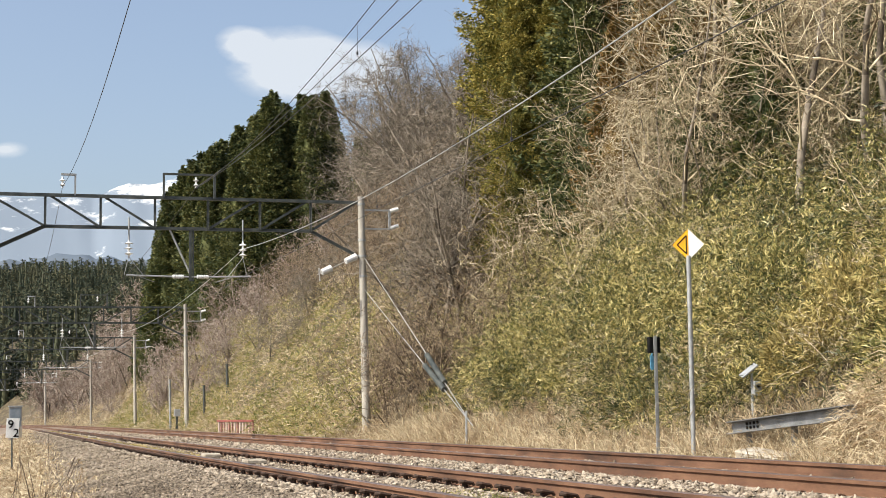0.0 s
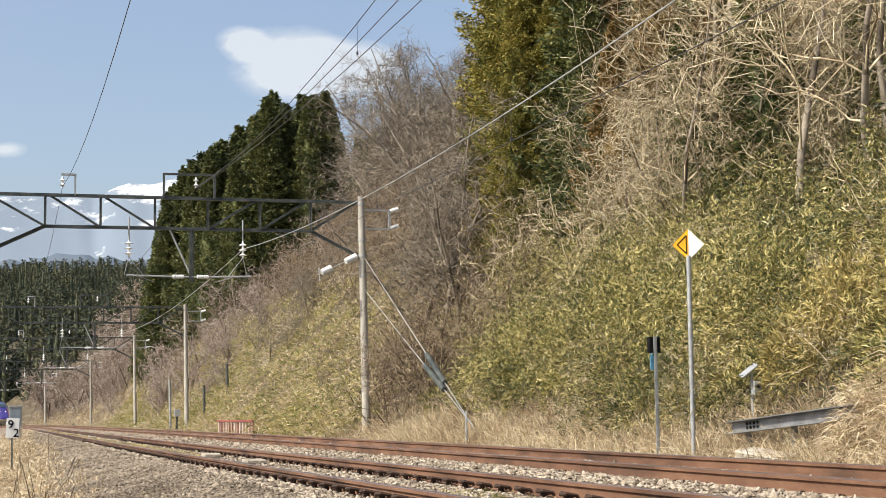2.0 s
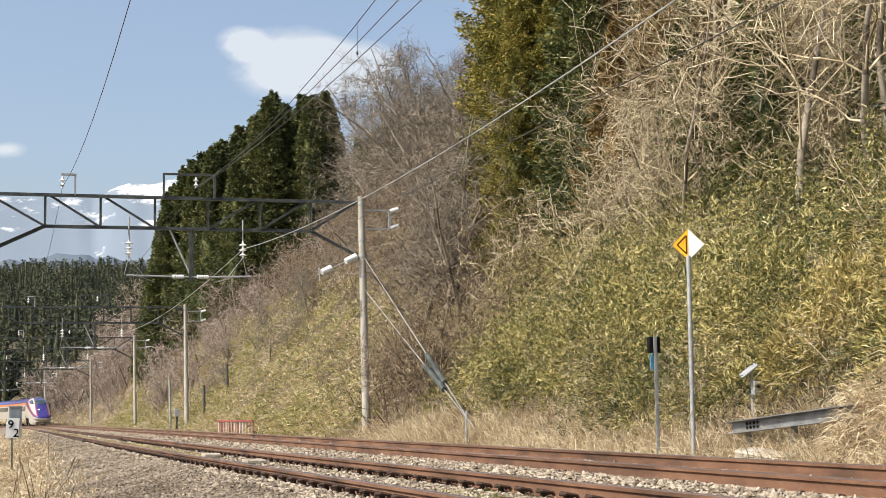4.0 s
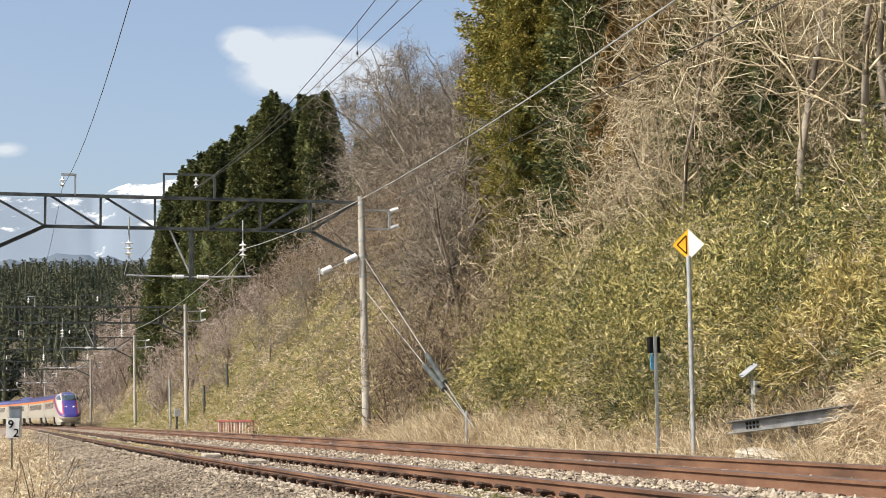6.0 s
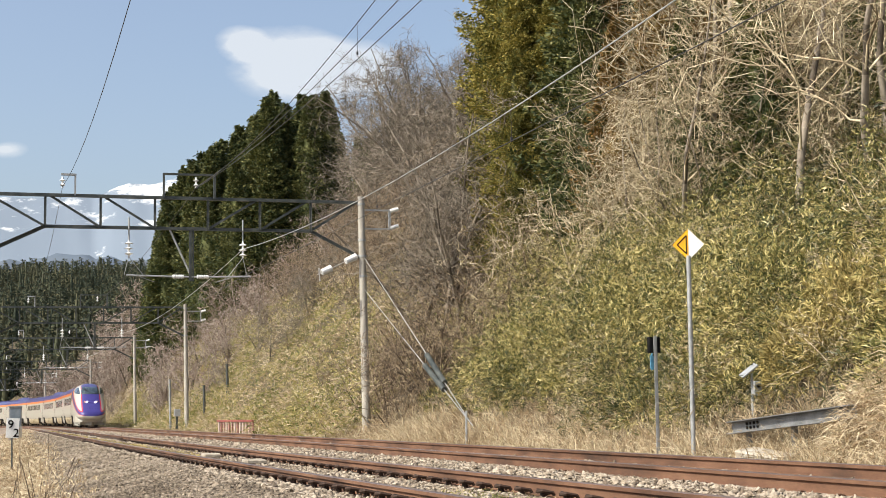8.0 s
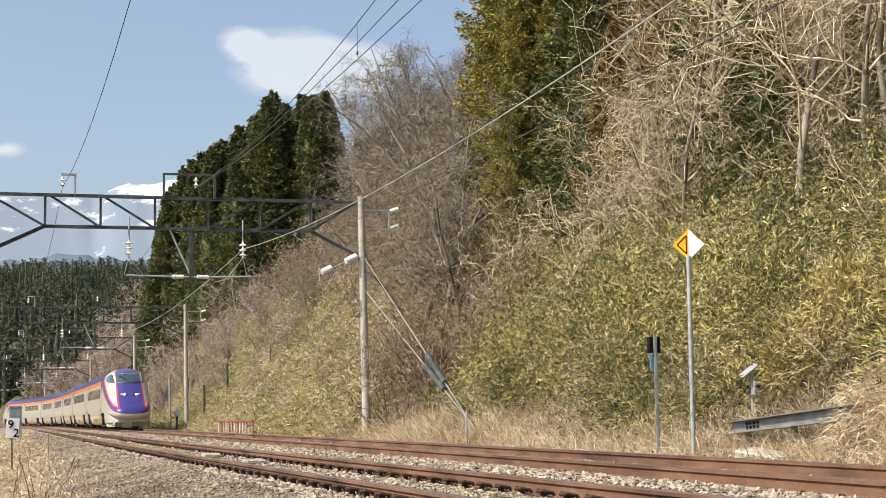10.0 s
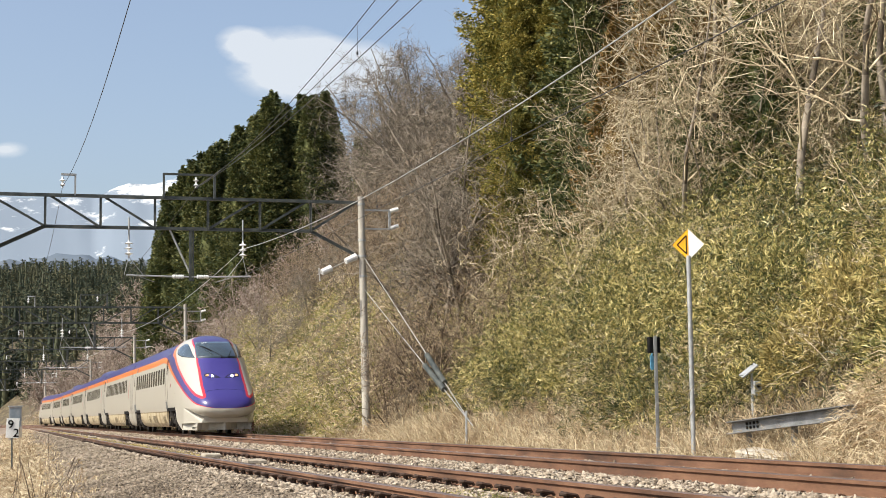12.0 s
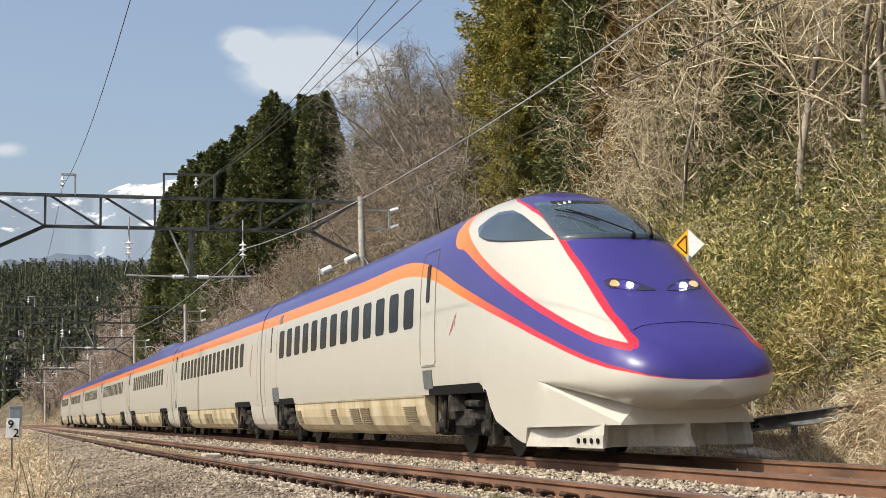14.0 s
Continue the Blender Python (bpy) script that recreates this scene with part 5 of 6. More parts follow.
def plant_undergrowth():
    rng = np.random.default_rng(3)
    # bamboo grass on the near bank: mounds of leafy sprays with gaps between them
    # the second set takes the darker leaves, whose colour imitates shade
    for count, d0, d1, material, name, label, per in ((300, 13.3, 18.6, M_BAMBOO, "bamboo_grass", "yellow-green dwarf bamboo thicket covering the bank", 150), (280, 13.3, 24.5, M_BAMBOO_SHADE, "green_bamboo", "deeper green, shade-toned dwarf bamboo between the yellow mounds", 130)):
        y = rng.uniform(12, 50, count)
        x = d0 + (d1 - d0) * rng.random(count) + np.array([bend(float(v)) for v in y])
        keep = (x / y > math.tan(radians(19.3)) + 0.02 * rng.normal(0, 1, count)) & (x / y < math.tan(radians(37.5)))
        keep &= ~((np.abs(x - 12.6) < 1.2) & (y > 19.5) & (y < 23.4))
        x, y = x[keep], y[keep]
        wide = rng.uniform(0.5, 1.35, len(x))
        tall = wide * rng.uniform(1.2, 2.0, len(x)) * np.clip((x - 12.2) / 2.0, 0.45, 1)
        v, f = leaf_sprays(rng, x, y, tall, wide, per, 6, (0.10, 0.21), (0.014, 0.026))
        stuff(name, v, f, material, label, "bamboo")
    # dry and green patches among the bamboo
    for count, material, name, label, size in ((150, M_EVERGREEN, "green_shrubs", "dark green shrubs among the dwarf bamboo", 1.5), (34, M_DRY, "dry_stalks", "dry straw-coloured stalks leaning out of the bamboo", 1.7)):
        y = rng.uniform(14, 44, count)
        d = 12.6 + 7.5 * rng.random(count)
        keep = (d / y > math.tan(radians(20))) & (d / y < math.tan(radians(37)))
        d, y = d[keep], y[keep]
        v, f = leaf_clumps(rng, d, y, rng.uniform(0.8, size, len(d)), rng.uniform(0.4, 0.9, len(d)), 170, (0.18, 0.45), (0.010, 0.024), 0.3, 0.5, kite=True)
        stuff(name, v, f, material, label, "undergrowth")
    # a tall yellow clump above the barrier
    d, y = np.array([13.7, 14.1, 14.4, 13.6, 14.7]), np.array([21.8, 21.2, 22.3, 22.6, 21.9])
    v, f = leaf_sprays(rng, d, y, np.array([1.4, 1.5, 1.6, 1.2, 1.4]), np.array([0.7, 0.7, 0.7, 0.6, 0.7]), 260, 7, (0.12, 0.26), (0.013, 0.024))
    stuff("yellow_bamboo", v, f, M_STRAW, "tall yellowed bamboo clump on the bank", "bamboo")
    # matted straw heaped over the barrier's end
    d, y = np.array([12.45, 12.8, 13.2, 12.6, 13.3]), np.array([18.5, 19.0, 18.3, 17.6, 17.4])
    v, f = leaf_clumps(rng, d, y, np.array([0.7, 0.7, 0.9, 0.7, 0.9]), np.array([0.5, 0.5, 0.7, 0.6, 0.7]), 900, (0.25, 0.6), (0.008, 0.018), 0.35, 0.35)
    stuff("straw_heap", v, f, M_DRY, "matted dry straw heaped over the end of the barrier", "grass")
    # dark evergreen undergrowth higher up, behind the bare trees
    n = 620
    y = rng.uniform(24, 84, n)
    x = 17.5 + 24 * rng.random(n)
    keep = (x / y > math.tan(radians(19.3))) & (x / y < math.tan(radians(37.5)))
    x, y = x[keep], y[keep]
    v, f = leaf_clumps(rng, x, y, rng.uniform(0.6, 3.0, len(x)), rng.uniform(0.8, 1.9, len(x)), 215, (0.16, 0.36), (0.03, 0.07), 0.35, kite=True)
    stuff("evergreen_undergrowth", v, f, M_EVERGREEN, "dark evergreen undergrowth behind the bare trees", "undergrowth")
    # yellow-green tufts further along the slope
    n = 700
    y = rng.uniform(50, 175, n)
    d = 12.0 + 9 * rng.random(n) ** 1.2
    x = d + 0.6 * (y > 75) + np.array([bend(float(v)) for v in y])
    v, f = leaf_clumps(rng, x, y, rng.uniform(0.4, 1.2, n), rng.uniform(0.6, 1.6, n), 70, (0.25, 0.6), (0.03, 0.06), 0.35, 0.6, kite=True)
    stuff("slope_grass", v, f, M_FRESH, "tufts of yellow-green grass on the long slope", "grass")
    # and straw tufts between them
    n = 1150
    y = rng.uniform(50, 258, n)
    d = 12.0 + 10 * rng.random(n) ** 1.2
    x = d + 0.6 * (y > 75) + np.array([bend(float(v)) for v in y])
    v, f = leaf_clumps(rng, x, y, rng.uniform(0.3, 1.0, n), rng.uniform(0.6, 1.6, n), 70, (0.25, 0.6), (0.025, 0.05), 0.35, 0.6, kite=True)
    stuff("slope_straw", v, f, M_DRY, "tufts of dry straw on the long slope", "grass")
    # dry straw along the foot of the bank
    n = 84000
    y = 7 + 110 * rng.random(n) ** 1.8
    d = rng.normal(12.35, 0.85, n)
    d = np.where(d < 11.0, 22.0 - d, d)
    x = d + np.array([bend(float(v)) for v in y])
    far = 1 + y / 45
    pos = np.stack([x, y, ground_np(x, y) - 0.03], 1)
    way = np.stack([rng.normal(0, 0.55, n), rng.normal(0, 0.55, n), np.full(n, 0.8)], 1)
    v, f = blades(pos, way, rng.uniform(0.25, 0.8, n), rng.uniform(0.0045, 0.010, n) * far, 0.30, rng)
    stuff("dry_verge_grass", v, f, M_DRY, "dry straw-coloured grass along the foot of the bank", "grass")
    # straw and reeds on the field beside the camera
    n = 60000
    y = np.where(rng.random(n) < 0.82, 4 + 60 * rng.random(n) ** 1.7, rng.uniform(50, 150, n))
    edge = 0.015 * y + 0.35 + 0.25 * np.sin(y * 1.7) + 0.15 * np.sin(y * 4.1)
    x = edge - np.abs(rng.normal(0, 0.55, n))
    x = np.where(rng.random(n) < 0.16, x + 0.9 * rng.random(n), x)
    far = 1 + y / 30
    pos = np.stack([x, y, top_np(x, y) - 0.03], 1)
    way = np.stack([rng.normal(0, 0.7, n), rng.normal(0, 0.7, n), np.full(n, 0.7)], 1)
    v, f = blades(pos, way, rng.uniform(0.12, 0.42, n), rng.uniform(0.005, 0.012, n) * far, 0.4, rng)
    stuff("field_straw", v, f, M_DRY, "matted dry straw and reeds beside the ballast", "grass")
    # straw between the rails of the near track further off
    n = 4000
    y = rng.uniform(31, 120, n)
    x = P_NEAR + rng.normal(-0.2, 0.22, n) + np.array([bend(float(t)) + near_shift(float(t)) for t in y])
    pos = np.stack([x, y, np.array([level(float(t)) for t in y]) - 0.20], 1)
    way = np.stack([rng.normal(0, 0.6, n), rng.normal(0, 0.6, n), np.full(n, 0.6)], 1)
    v, f = blades(pos, way, rng.uniform(0.06, 0.14, n), rng.uniform(0.009, 0.020, n), 0.4, rng)
    stuff("track_straw", v, f, M_STRAW, "golden dry straw between the rails", "grass")
    # tall bent reeds in the near corner
    segs = []
    for i in range(34):
        px, py = rng.uniform(-0.1, 0.8), rng.uniform(10.5, 22)
        a = rng.uniform(0, 2 * math.pi)
        s, _ = limb(rng, (px, py, float(top_np([px], [py])[0]) - 0.05), (0.35 * math.cos(a), 0.35 * math.sin(a), 1), rng.uniform(0.8, 1.45), 0.007, 0.003, 8, 0.10, -0.10 if i % 2 else -0.02)
        segs += s
    v, f = tubes(segs, 4)
    stuff("dead_reeds", v, f, M_BRUSH, "bent brown dead reeds beside the ballast", "reeds")
    # fresh green along the ballast edge
    n = 5000
    y = 14 + 26 * rng.random(n)
    x = rng.normal(11.05, 0.18, n) + np.array([bend(float(v)) for v in y])
    pos = np.stack([x, y, ground_np(x, y) - 0.02], 1)
    keep = np.array([noise.noise((0.0, float(v) * 0.35, 9.0)) > 0.05 for v in y])
    pos = pos[keep]
    m = len(pos)
    way = np.stack([rng.normal(0, 0.5, m), rng.normal(0, 0.5, m), np.full(m, 0.7)], 1)
    v, f = blades(pos, way, rng.uniform(0.08, 0.22, m), rng.uniform(0.008, 0.016, m), 0.3, rng)
    # and between the rails of the near track
    m = 2600
    yy = 10.5 + 5 * rng.random(m)
    xx = P_NEAR + rng.normal(0.25, 0.22, m) + np.array([bend(float(t)) + near_shift(float(t)) for t in yy])
    p2 = np.stack([xx, yy, np.array([level(float(t)) for t in yy]) - 0.24], 1)
    v2, f2 = blades(p2, np.stack([rng.normal(0, 0.5, m), rng.normal(0, 0.5, m), np.full(m, 0.6)], 1), rng.uniform(0.04, 0.11, m), rng.uniform(0.005, 0.010, m), 0.3, rng)
    stuff("fresh_grass", np.concatenate([v, v2]), np.concatenate([f, f2 + len(v)]), M_FRESH, "low fresh green grass by the ballast and between rails", "grass")
    # brushwood: thickets of thin bare stems
    kinds = []
    for k in range(6):
        t, c, fine = bare_tree_segments(200 + k, 3.6, 2.3, 5, 4, 4, 0.030, 0.0085, 0.3, 4, 0.1)
        kinds.append(np.array(t + c + fine))

    def thicket(places, material, name, label, fat=1.0):
        out = []
        for i, (x, y, size) in enumerate(places):
            s = kinds[i % 6].copy()
            a = rng.uniform(0, 2 * math.pi)
            c, w = math.cos(a), math.sin(a)
            for o in (0, 3):
                px, py = s[:, o] * c - s[:, o + 1] * w, s[:, o] * w + s[:, o + 1] * c
                s[:, o], s[:, o + 1] = px, py
            s[:, 0:6] *= size
            s[:, 6:8] *= fat
            z = ground_at(x, y)
            s[:, [0, 3]] += x
            s[:, [1, 4]] += y
            s[:, [2, 5]] += z
            out.append(s)
        s = np.concatenate(out)
        thick = s[:, 6] > 0.013 * fat
        v, f = joined(tubes(s[thick], 3), tubes(s[~thick], 1))
        stuff(name, v, f, material, label, "brushwood")

    places = []
    while len(places) < 185:
        y = rng.uniform(42, 112)
        d = 12.6 + 22 * rng.random() ** 1.2
        x = d + (1.0 if y > 75 else 0)
        if 0.10 < x / y < 0.40 and (y < 56 or d > 17.0 + 0.05 * (y - 56)):
            places.append((x, y, rng.uniform(0.6, 1.35)))
    thicket(places, M_BRUSH, "brown_brushwood", "dense brown leafless brushwood on the slope", 0.95)
    places = []
    while len(places) < 34:
        y = rng.uniform(18, 50)
        d = 15.5 + 18 * rng.random()
        if math.tan(radians(19)) < d / y < math.tan(radians(37)):
            places.append((d, y, rng.uniform(0.6, 1.3)))
    thicket(places, M_BARK_PALE, "pale_brushwood", "pale leafless brushwood above the bamboo", 0.9)
    places = []
    while len(places) < 26:
        y = rng.uniform(15, 42)
        d = 12.8 + 6 * rng.random()
        if math.tan(radians(20)) < d / y < math.tan(radians(37)):
            places.append((d, y, rng.uniform(0.3, 0.62)))
    thicket(places, M_BARK_PALE, "bank_stems", "thin pale dead stems standing in the bamboo", 0.5)
    places = []
    while len(places) < 70:
        y = rng.uniform(120, 250)
        d = 14.0 + 26 * rng.random() ** 1.2
        places.append((d + bend(y), y, rng.uniform(0.8, 1.6)))
    thicket(places, M_BARK_ROSE, "rosy_brushwood", "rosy-brown brushwood along the far curve", 2.4)


plant_undergrowth()


def far_forest():
    rng = np.random.default_rng(8)
    V, F, base = [], [], 0
    for i in range(680):
        b = radians(rng.uniform(-1.5, 7.0))
        r = rng.uniform(270, 620)
        x, y = r * math.sin(b), r * math.cos(b)
        d = x - bend(min(y, 620))
        if d < 17:
            continue
        z = ground_at(x, y)
        h = rng.uniform(7, 12.5)
        v, f = conifer_crown(1000 + i, h, h * 0.20, 26, 9, 0.72, 0.02, 0.8, 0.95)
        v = v + np.array([x, y, z - 0.3])
        V.append(v)
        F.append(f + base)
        base += len(v)
    stuff("far_forest", np.concatenate(V), np.concatenate(F), M_FARWOOD, "dark cedar forest on the distant hillside", "forest")


far_forest()


# ---- snow mountains far behind ----
def mountain_material():
    m, nt, bs = nodes_of("haze_tinted_snowy_mountain")
    L = nt.links.new
    co = nt.nodes.new("ShaderNodeTexCoord")
    sp = nt.nodes.new("ShaderNodeSeparateXYZ")
    L(co.outputs["Object"], sp.inputs[0])
    ns = node(nt, "ShaderNodeTexNoise", Scale=0.010, Detail=9.0, Roughness=0.72)
    L(co.outputs["Object"], ns.inputs["Vector"])
    a = nt.nodes.new("ShaderNodeMath")
    a.operation = "MULTIPLY_ADD"
    L(ns.outputs["Fac"], a.inputs[0])
    a.inputs[1].default_value = 1300.0
    L(sp.outputs["Z"], a.inputs[2])
    r = node(nt, "ShaderNodeMapRange")
    r.inputs["From Min"].default_value, r.inputs["From Max"].default_value = 1205.0, 1330.0
    L(a.outputs[0], r.inputs["Value"])
    mx = nt.nodes.new("ShaderNodeMix")
    mx.data_type = "RGBA"
    L(r.outputs["Result"], mx.inputs["Factor"])
    # the slopes' pale blue is distance haze put into the base colour
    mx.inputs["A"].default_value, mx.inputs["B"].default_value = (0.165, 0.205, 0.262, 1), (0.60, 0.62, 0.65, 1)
    L(mx.outputs["Result"], bs.inputs["Base Color"])
    bs.inputs["Roughness"].default_value = 0.9
    return m


def mountains():
    mt = mountain_material()
    # foothill colours carry a blue haze tint of their own
    foot = mat("haze_tinted_wooded_foothill", (0.075, 0.105, 0.150), (0.092, 0.117, 0.152), (0.125, 0.130, 0.145), scale=0.004, fine=0.03, rough=0.95, bump=0.0)
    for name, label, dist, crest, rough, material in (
            ("snow_mountain", "snow-capped mountain range with pale haze in its base colour", 4300, [(-40, 480), (-10, 600), (0, 606), (2.2, 610), (3.8, 612), (4.3, 640), (5.0, 656), (5.8, 654), (6.4, 664), (7.3, 684), (9, 684), (12, 600), (25, 500), (50, 450)], 4, mt),
            ("foothill", "blue-brown wooded foothill with haze in its base colour", 2600, [(-40, 150), (-6, 270), (0.2, 268), (1.5, 276), (2.6, 284), (4.2, 280), (6, 272), (12, 260), (30, 200), (50, 160)], 8, foot)):
        bs = np.arange(-40, 50, 0.25)
        verts, faces = [], []
        rows = 14
        for j in range(rows):
            t = j / (rows - 1)
            for b in bs:
                rr = dist - 900 * (1 - t) * (dist / 4300) + 0
                top = table(crest, float(b)) - 40
                n = noise.fractal((float(b) * 1.1, t * 3.0, dist * 0.01), 0.8, 2.2, 5)
                z = -60 + (top + 60) * t ** 0.85 + rough * n * (0.4 + t)
                verts.append((rr * math.sin(radians(float(b))), rr * math.cos(radians(float(b))), z))
        n = len(bs)
        for j in range(rows - 1):
            for i in range(n - 1):
                faces.append((j * n + i, j * n + i + 1, (j + 1) * n + i + 1, (j + 1) * n + i))
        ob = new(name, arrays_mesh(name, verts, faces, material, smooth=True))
        tagged(ob, label, "mountain", kind="structure")


mountains()

# ---- overhead line: portals, insulators, wires ----
def insulator_discs(bm, x, y, z0, z1, n, r):
    """A hanging string of porcelain discs, turned as one piece."""
    lo, hi = min(z0, z1) - 0.1, max(z0, z1) + 0.12
    prof = [(0.0, 0.03)]
    for i in range(n):
        t = (min(z0, z1) + abs(z1 - z0) * i / max(n - 1, 1) - lo) / (hi - lo)
        e = 0.035 / (hi - lo)
        prof += [(t - e, 0.035), (t - 0.6 * e, r * 0.8), (t, r), (t + e, r * 0.4), (t + 1.4 * e, 0.035)]
    prof.append((1.0, 0.03))
    add_lathe(bm, (x, y, lo), (x, y, hi), prof)


def cylinder_insulator(bm, a, b, r):
    """A ribbed porcelain cylinder."""
    prof = [(0.0, r * 0.6)]
    for i in range(7):
        t = (i + 0.5) / 7
        prof += [(t - 0.05, r * 0.65), (t - 0.02, r), (t + 0.02, r), (t + 0.05, r * 0.65)]
    prof.append((1.0, r * 0.6))
    add_lathe(bm, a, b, prof, 12)


def build_portal():
    """A lattice beam on two concrete poles; heights are above the rails."""
    portal = empty("catenary_portal", "dark lattice steel portal on round concrete poles", "catenary portal", "portals along the line")
    for x0, x1 in ((12.74, 12.58), (-0.42, -0.40)):
        bm = bmesh.new()
        add_rod(bm, (x0, 0, -1.6), (x1, 0, 8.48), 0.165, 0.115, 18)
        p = part("pole", bm, M_CONCRETE, portal, "weathered round concrete pole")
        for z in (8.2, 6.9, 6.32, 5.6):
            bm = bmesh.new()
            add_rod(bm, (x0 + (x1 - x0) * (z / 8.5), 0, z - 0.04), (x0 + (x1 - x0) * (z / 8.5), 0, z + 0.04), 0.148, 0.148, 16)
            part("pole_band", bm, M_GALV, p)
    top, low = 8.27, 7.20
    bar = 0.05
    for name, x0, z0, x1, z1 in [("top_chord", -0.4, top, 12.6, top), ("bottom_chord", 1.58, low, 10.73, low), ("knee_brace", 10.73, low, 12.6, 6.25), ("knee_brace", 1.58, low, -0.4, 6.25)] + [("lattice_bar", 1.58 + 1.83 * i, low, 1.58 + 1.83 * i, top) for i in range(6)] + [("lattice_bar", -0.3, top, 1.58, low), ("lattice_bar", 1.7, top, 3.41, low), ("lattice_bar", 3.5, top, 5.24, low), ("lattice_bar", 7.07, low, 8.8, top), ("lattice_bar", 8.9, low, 10.6, top), ("lattice_bar", 10.73, low, 12.4, top)]:
        bm = bmesh.new()
        a, b = Vector((x0, 0, z0)), Vector((x1, 0, z1))
        d = (b - a).normalized()
        up = Vector((0, 1, 0)).cross(d)
        w = 0.062 if name.endswith("chord") or name == "knee_brace" else 0.042
        # an angle section: one flange flat to the line, one along it
        rot = Matrix((d, Vector((0, 1, 0)), up)).transposed()
        add_box(bm, (a + b) / 2 + up * (w - 0.008), ((b - a).length, 2 * w, 0.016), 0, rot)
        add_box(bm, (a + b) / 2 + Vector((0, w - 0.008, 0)), ((b - a).length, 0.016, 2 * w - 0.004), 0, rot)
        part(name, bm, M_STEEL_DARK, portal)
    for x0, x1, h, name in ((5.54, 7.30, 9.10, "wire_frame"), (2.12, 2.56, 8.98, "wire_frame")):
        bm = bmesh.new()
        if x1 - x0 > 1:
            add_box(bm, (x0, 0, (top + h) / 2), (0.07, 0.07, h - top))
            add_box(bm, (x1, 0, (top + h) / 2 - 0.02), (0.09, 0.06, h - top))
        else:
            add_box(bm, (x1, 0, (top + h) / 2), (0.06, 0.06, h - top))
        add_box(bm, ((x0 + x1) / 2, 0, h), (x1 - x0 + 0.07, 0.08, 0.07))
        part(name, bm, M_STEEL_DARK if x1 - x0 > 1 else M_GALV, portal)
        bm = bmesh.new()
        xi = x0 + 0.02 if x1 - x0 < 1 else 6.65
        insulator_discs(bm, xi, 0, h - 0.36, h - 0.2, 2, 0.10)
        part("insulator", bm, M_PORCELAIN, portal)
    # drop post with brace, cross arm and its two insulators
    bm = bmesh.new()
    add_box(bm, (6.46, 0, 6.3), (0.09, 0.09, 1.85))
    add_box(bm, (6.56, 0, 6.3), (0.05, 0.05, 1.85))
    part("drop_post", bm, M_STEEL_DARK, portal)
    bm = bmesh.new()
    add_rod(bm, (5.75, 0, 7.15), (6.44, 0, 5.65), 0.035, 0.035, 6)
    part("drop_brace", bm, M_GALV, portal)
    for xa, za, xb, zb in ((4.28, 5.56, 5.9, 5.52), (7.05, 5.52, 8.58, 5.55), (6.2, 5.52, 6.72, 5.52)):
        bm = bmesh.new()
        add_rod(bm, (xa, 0, za), (xb, 0, zb), 0.03, 0.03, 8)
        part("cross_arm", bm, M_GALV, portal)
    for a, b in ((5.85, 6.24), (6.68, 7.1)):
        bm = bmesh.new()
        cylinder_insulator(bm, (a, 0, 5.52), (b, 0, 5.52), 0.075)
        part("insulator", bm, M_PORCELAIN, portal)
    for x in (4.36, 8.29):
        bm = bmesh.new()
        insulator_discs(bm, x, 0, 6.30, 6.66, 3, 0.145)
        part("insulator", bm, M_PORCELAIN, portal, "stack of white porcelain discs")
        side = 1 if x < 6 else -1
        for a, b, r, name in (((x, 0, 6.7), (x, 0, 7.55), 0.03, "hanger"), ((x, 0, 6.2), (x - side * 0.15, 0, 5.56), 0.011, "stay"), ((x, 0, 6.2), (x + side * 0.5, 0, 5.56), 0.011, "stay"), ((x + side * 0.3, 0, 5.54), (x + side * 0.9, 0.35, 5.36), 0.014, "registration_arm")):
            bm = bmesh.new()
            add_rod(bm, a, b, r, r, 6)
            part(name, bm, M_GALV, portal)
    # bracket on the far side of the pole with two feeder insulators
    bm = bmesh.new()
    for z in (7.32, 8.0):
        add_box(bm, (13.1, 0, z), (1.1, 0.06, 0.06))
    add_box(bm, (13.64, 0, 7.66), (0.08, 0.07, 0.75))
    part("bracket", bm, M_GALV, portal, "blue-grey steel side bracket")
    for z in (7.36, 7.98):
        bm = bmesh.new()
        cylinder_insulator(bm, (13.66, 0, z), (14.0, 0.1, z + 0.10), 0.07)
        part("insulator", bm, M_PORCELAIN, portal)
    return portal


def strain_insulators(portal):
    bm = bmesh.new()
    add_rod(bm, (12.5, 0, 6.36), (10.9, -0.3, 5.62), 0.016, 0.016, 6)
    add_rod(bm, (10.95, -0.3, 5.85), (10.98, -0.3, 5.40), 0.025, 0.025, 6)
    part("anchor_wire", bm, M_WIRE_LIGHT, portal)
    for t0, t1 in ((0.08, 0.33), (0.68, 0.9)):
        a, b = Vector((12.5, 0, 6.36)), Vector((10.9, -0.3, 5.62))
        bm = bmesh.new()
        add_rod(bm, a + (b - a) * t0, a + (b - a) * t1, 0.13, 0.11, 14)
        part("strain_insulator", bm, M_PORCELAIN, portal)


PORTAL_Y = (49.71, 99.5, 137.0, 190.0, 232.0)


def portal_pose(y):
    p = beside(y, 0.0)
    return Matrix.Translation(p) @ pose(0, 0, 0, 0, 0, -math.degrees(math.atan(slope(y))))


PORTAL = build_portal()
PORTAL.matrix_basis = portal_pose(PORTAL_Y[0])
for py in PORTAL_Y[1:]:
    copy_thing(PORTAL, portal_pose(py))
strain_insulators(PORTAL)


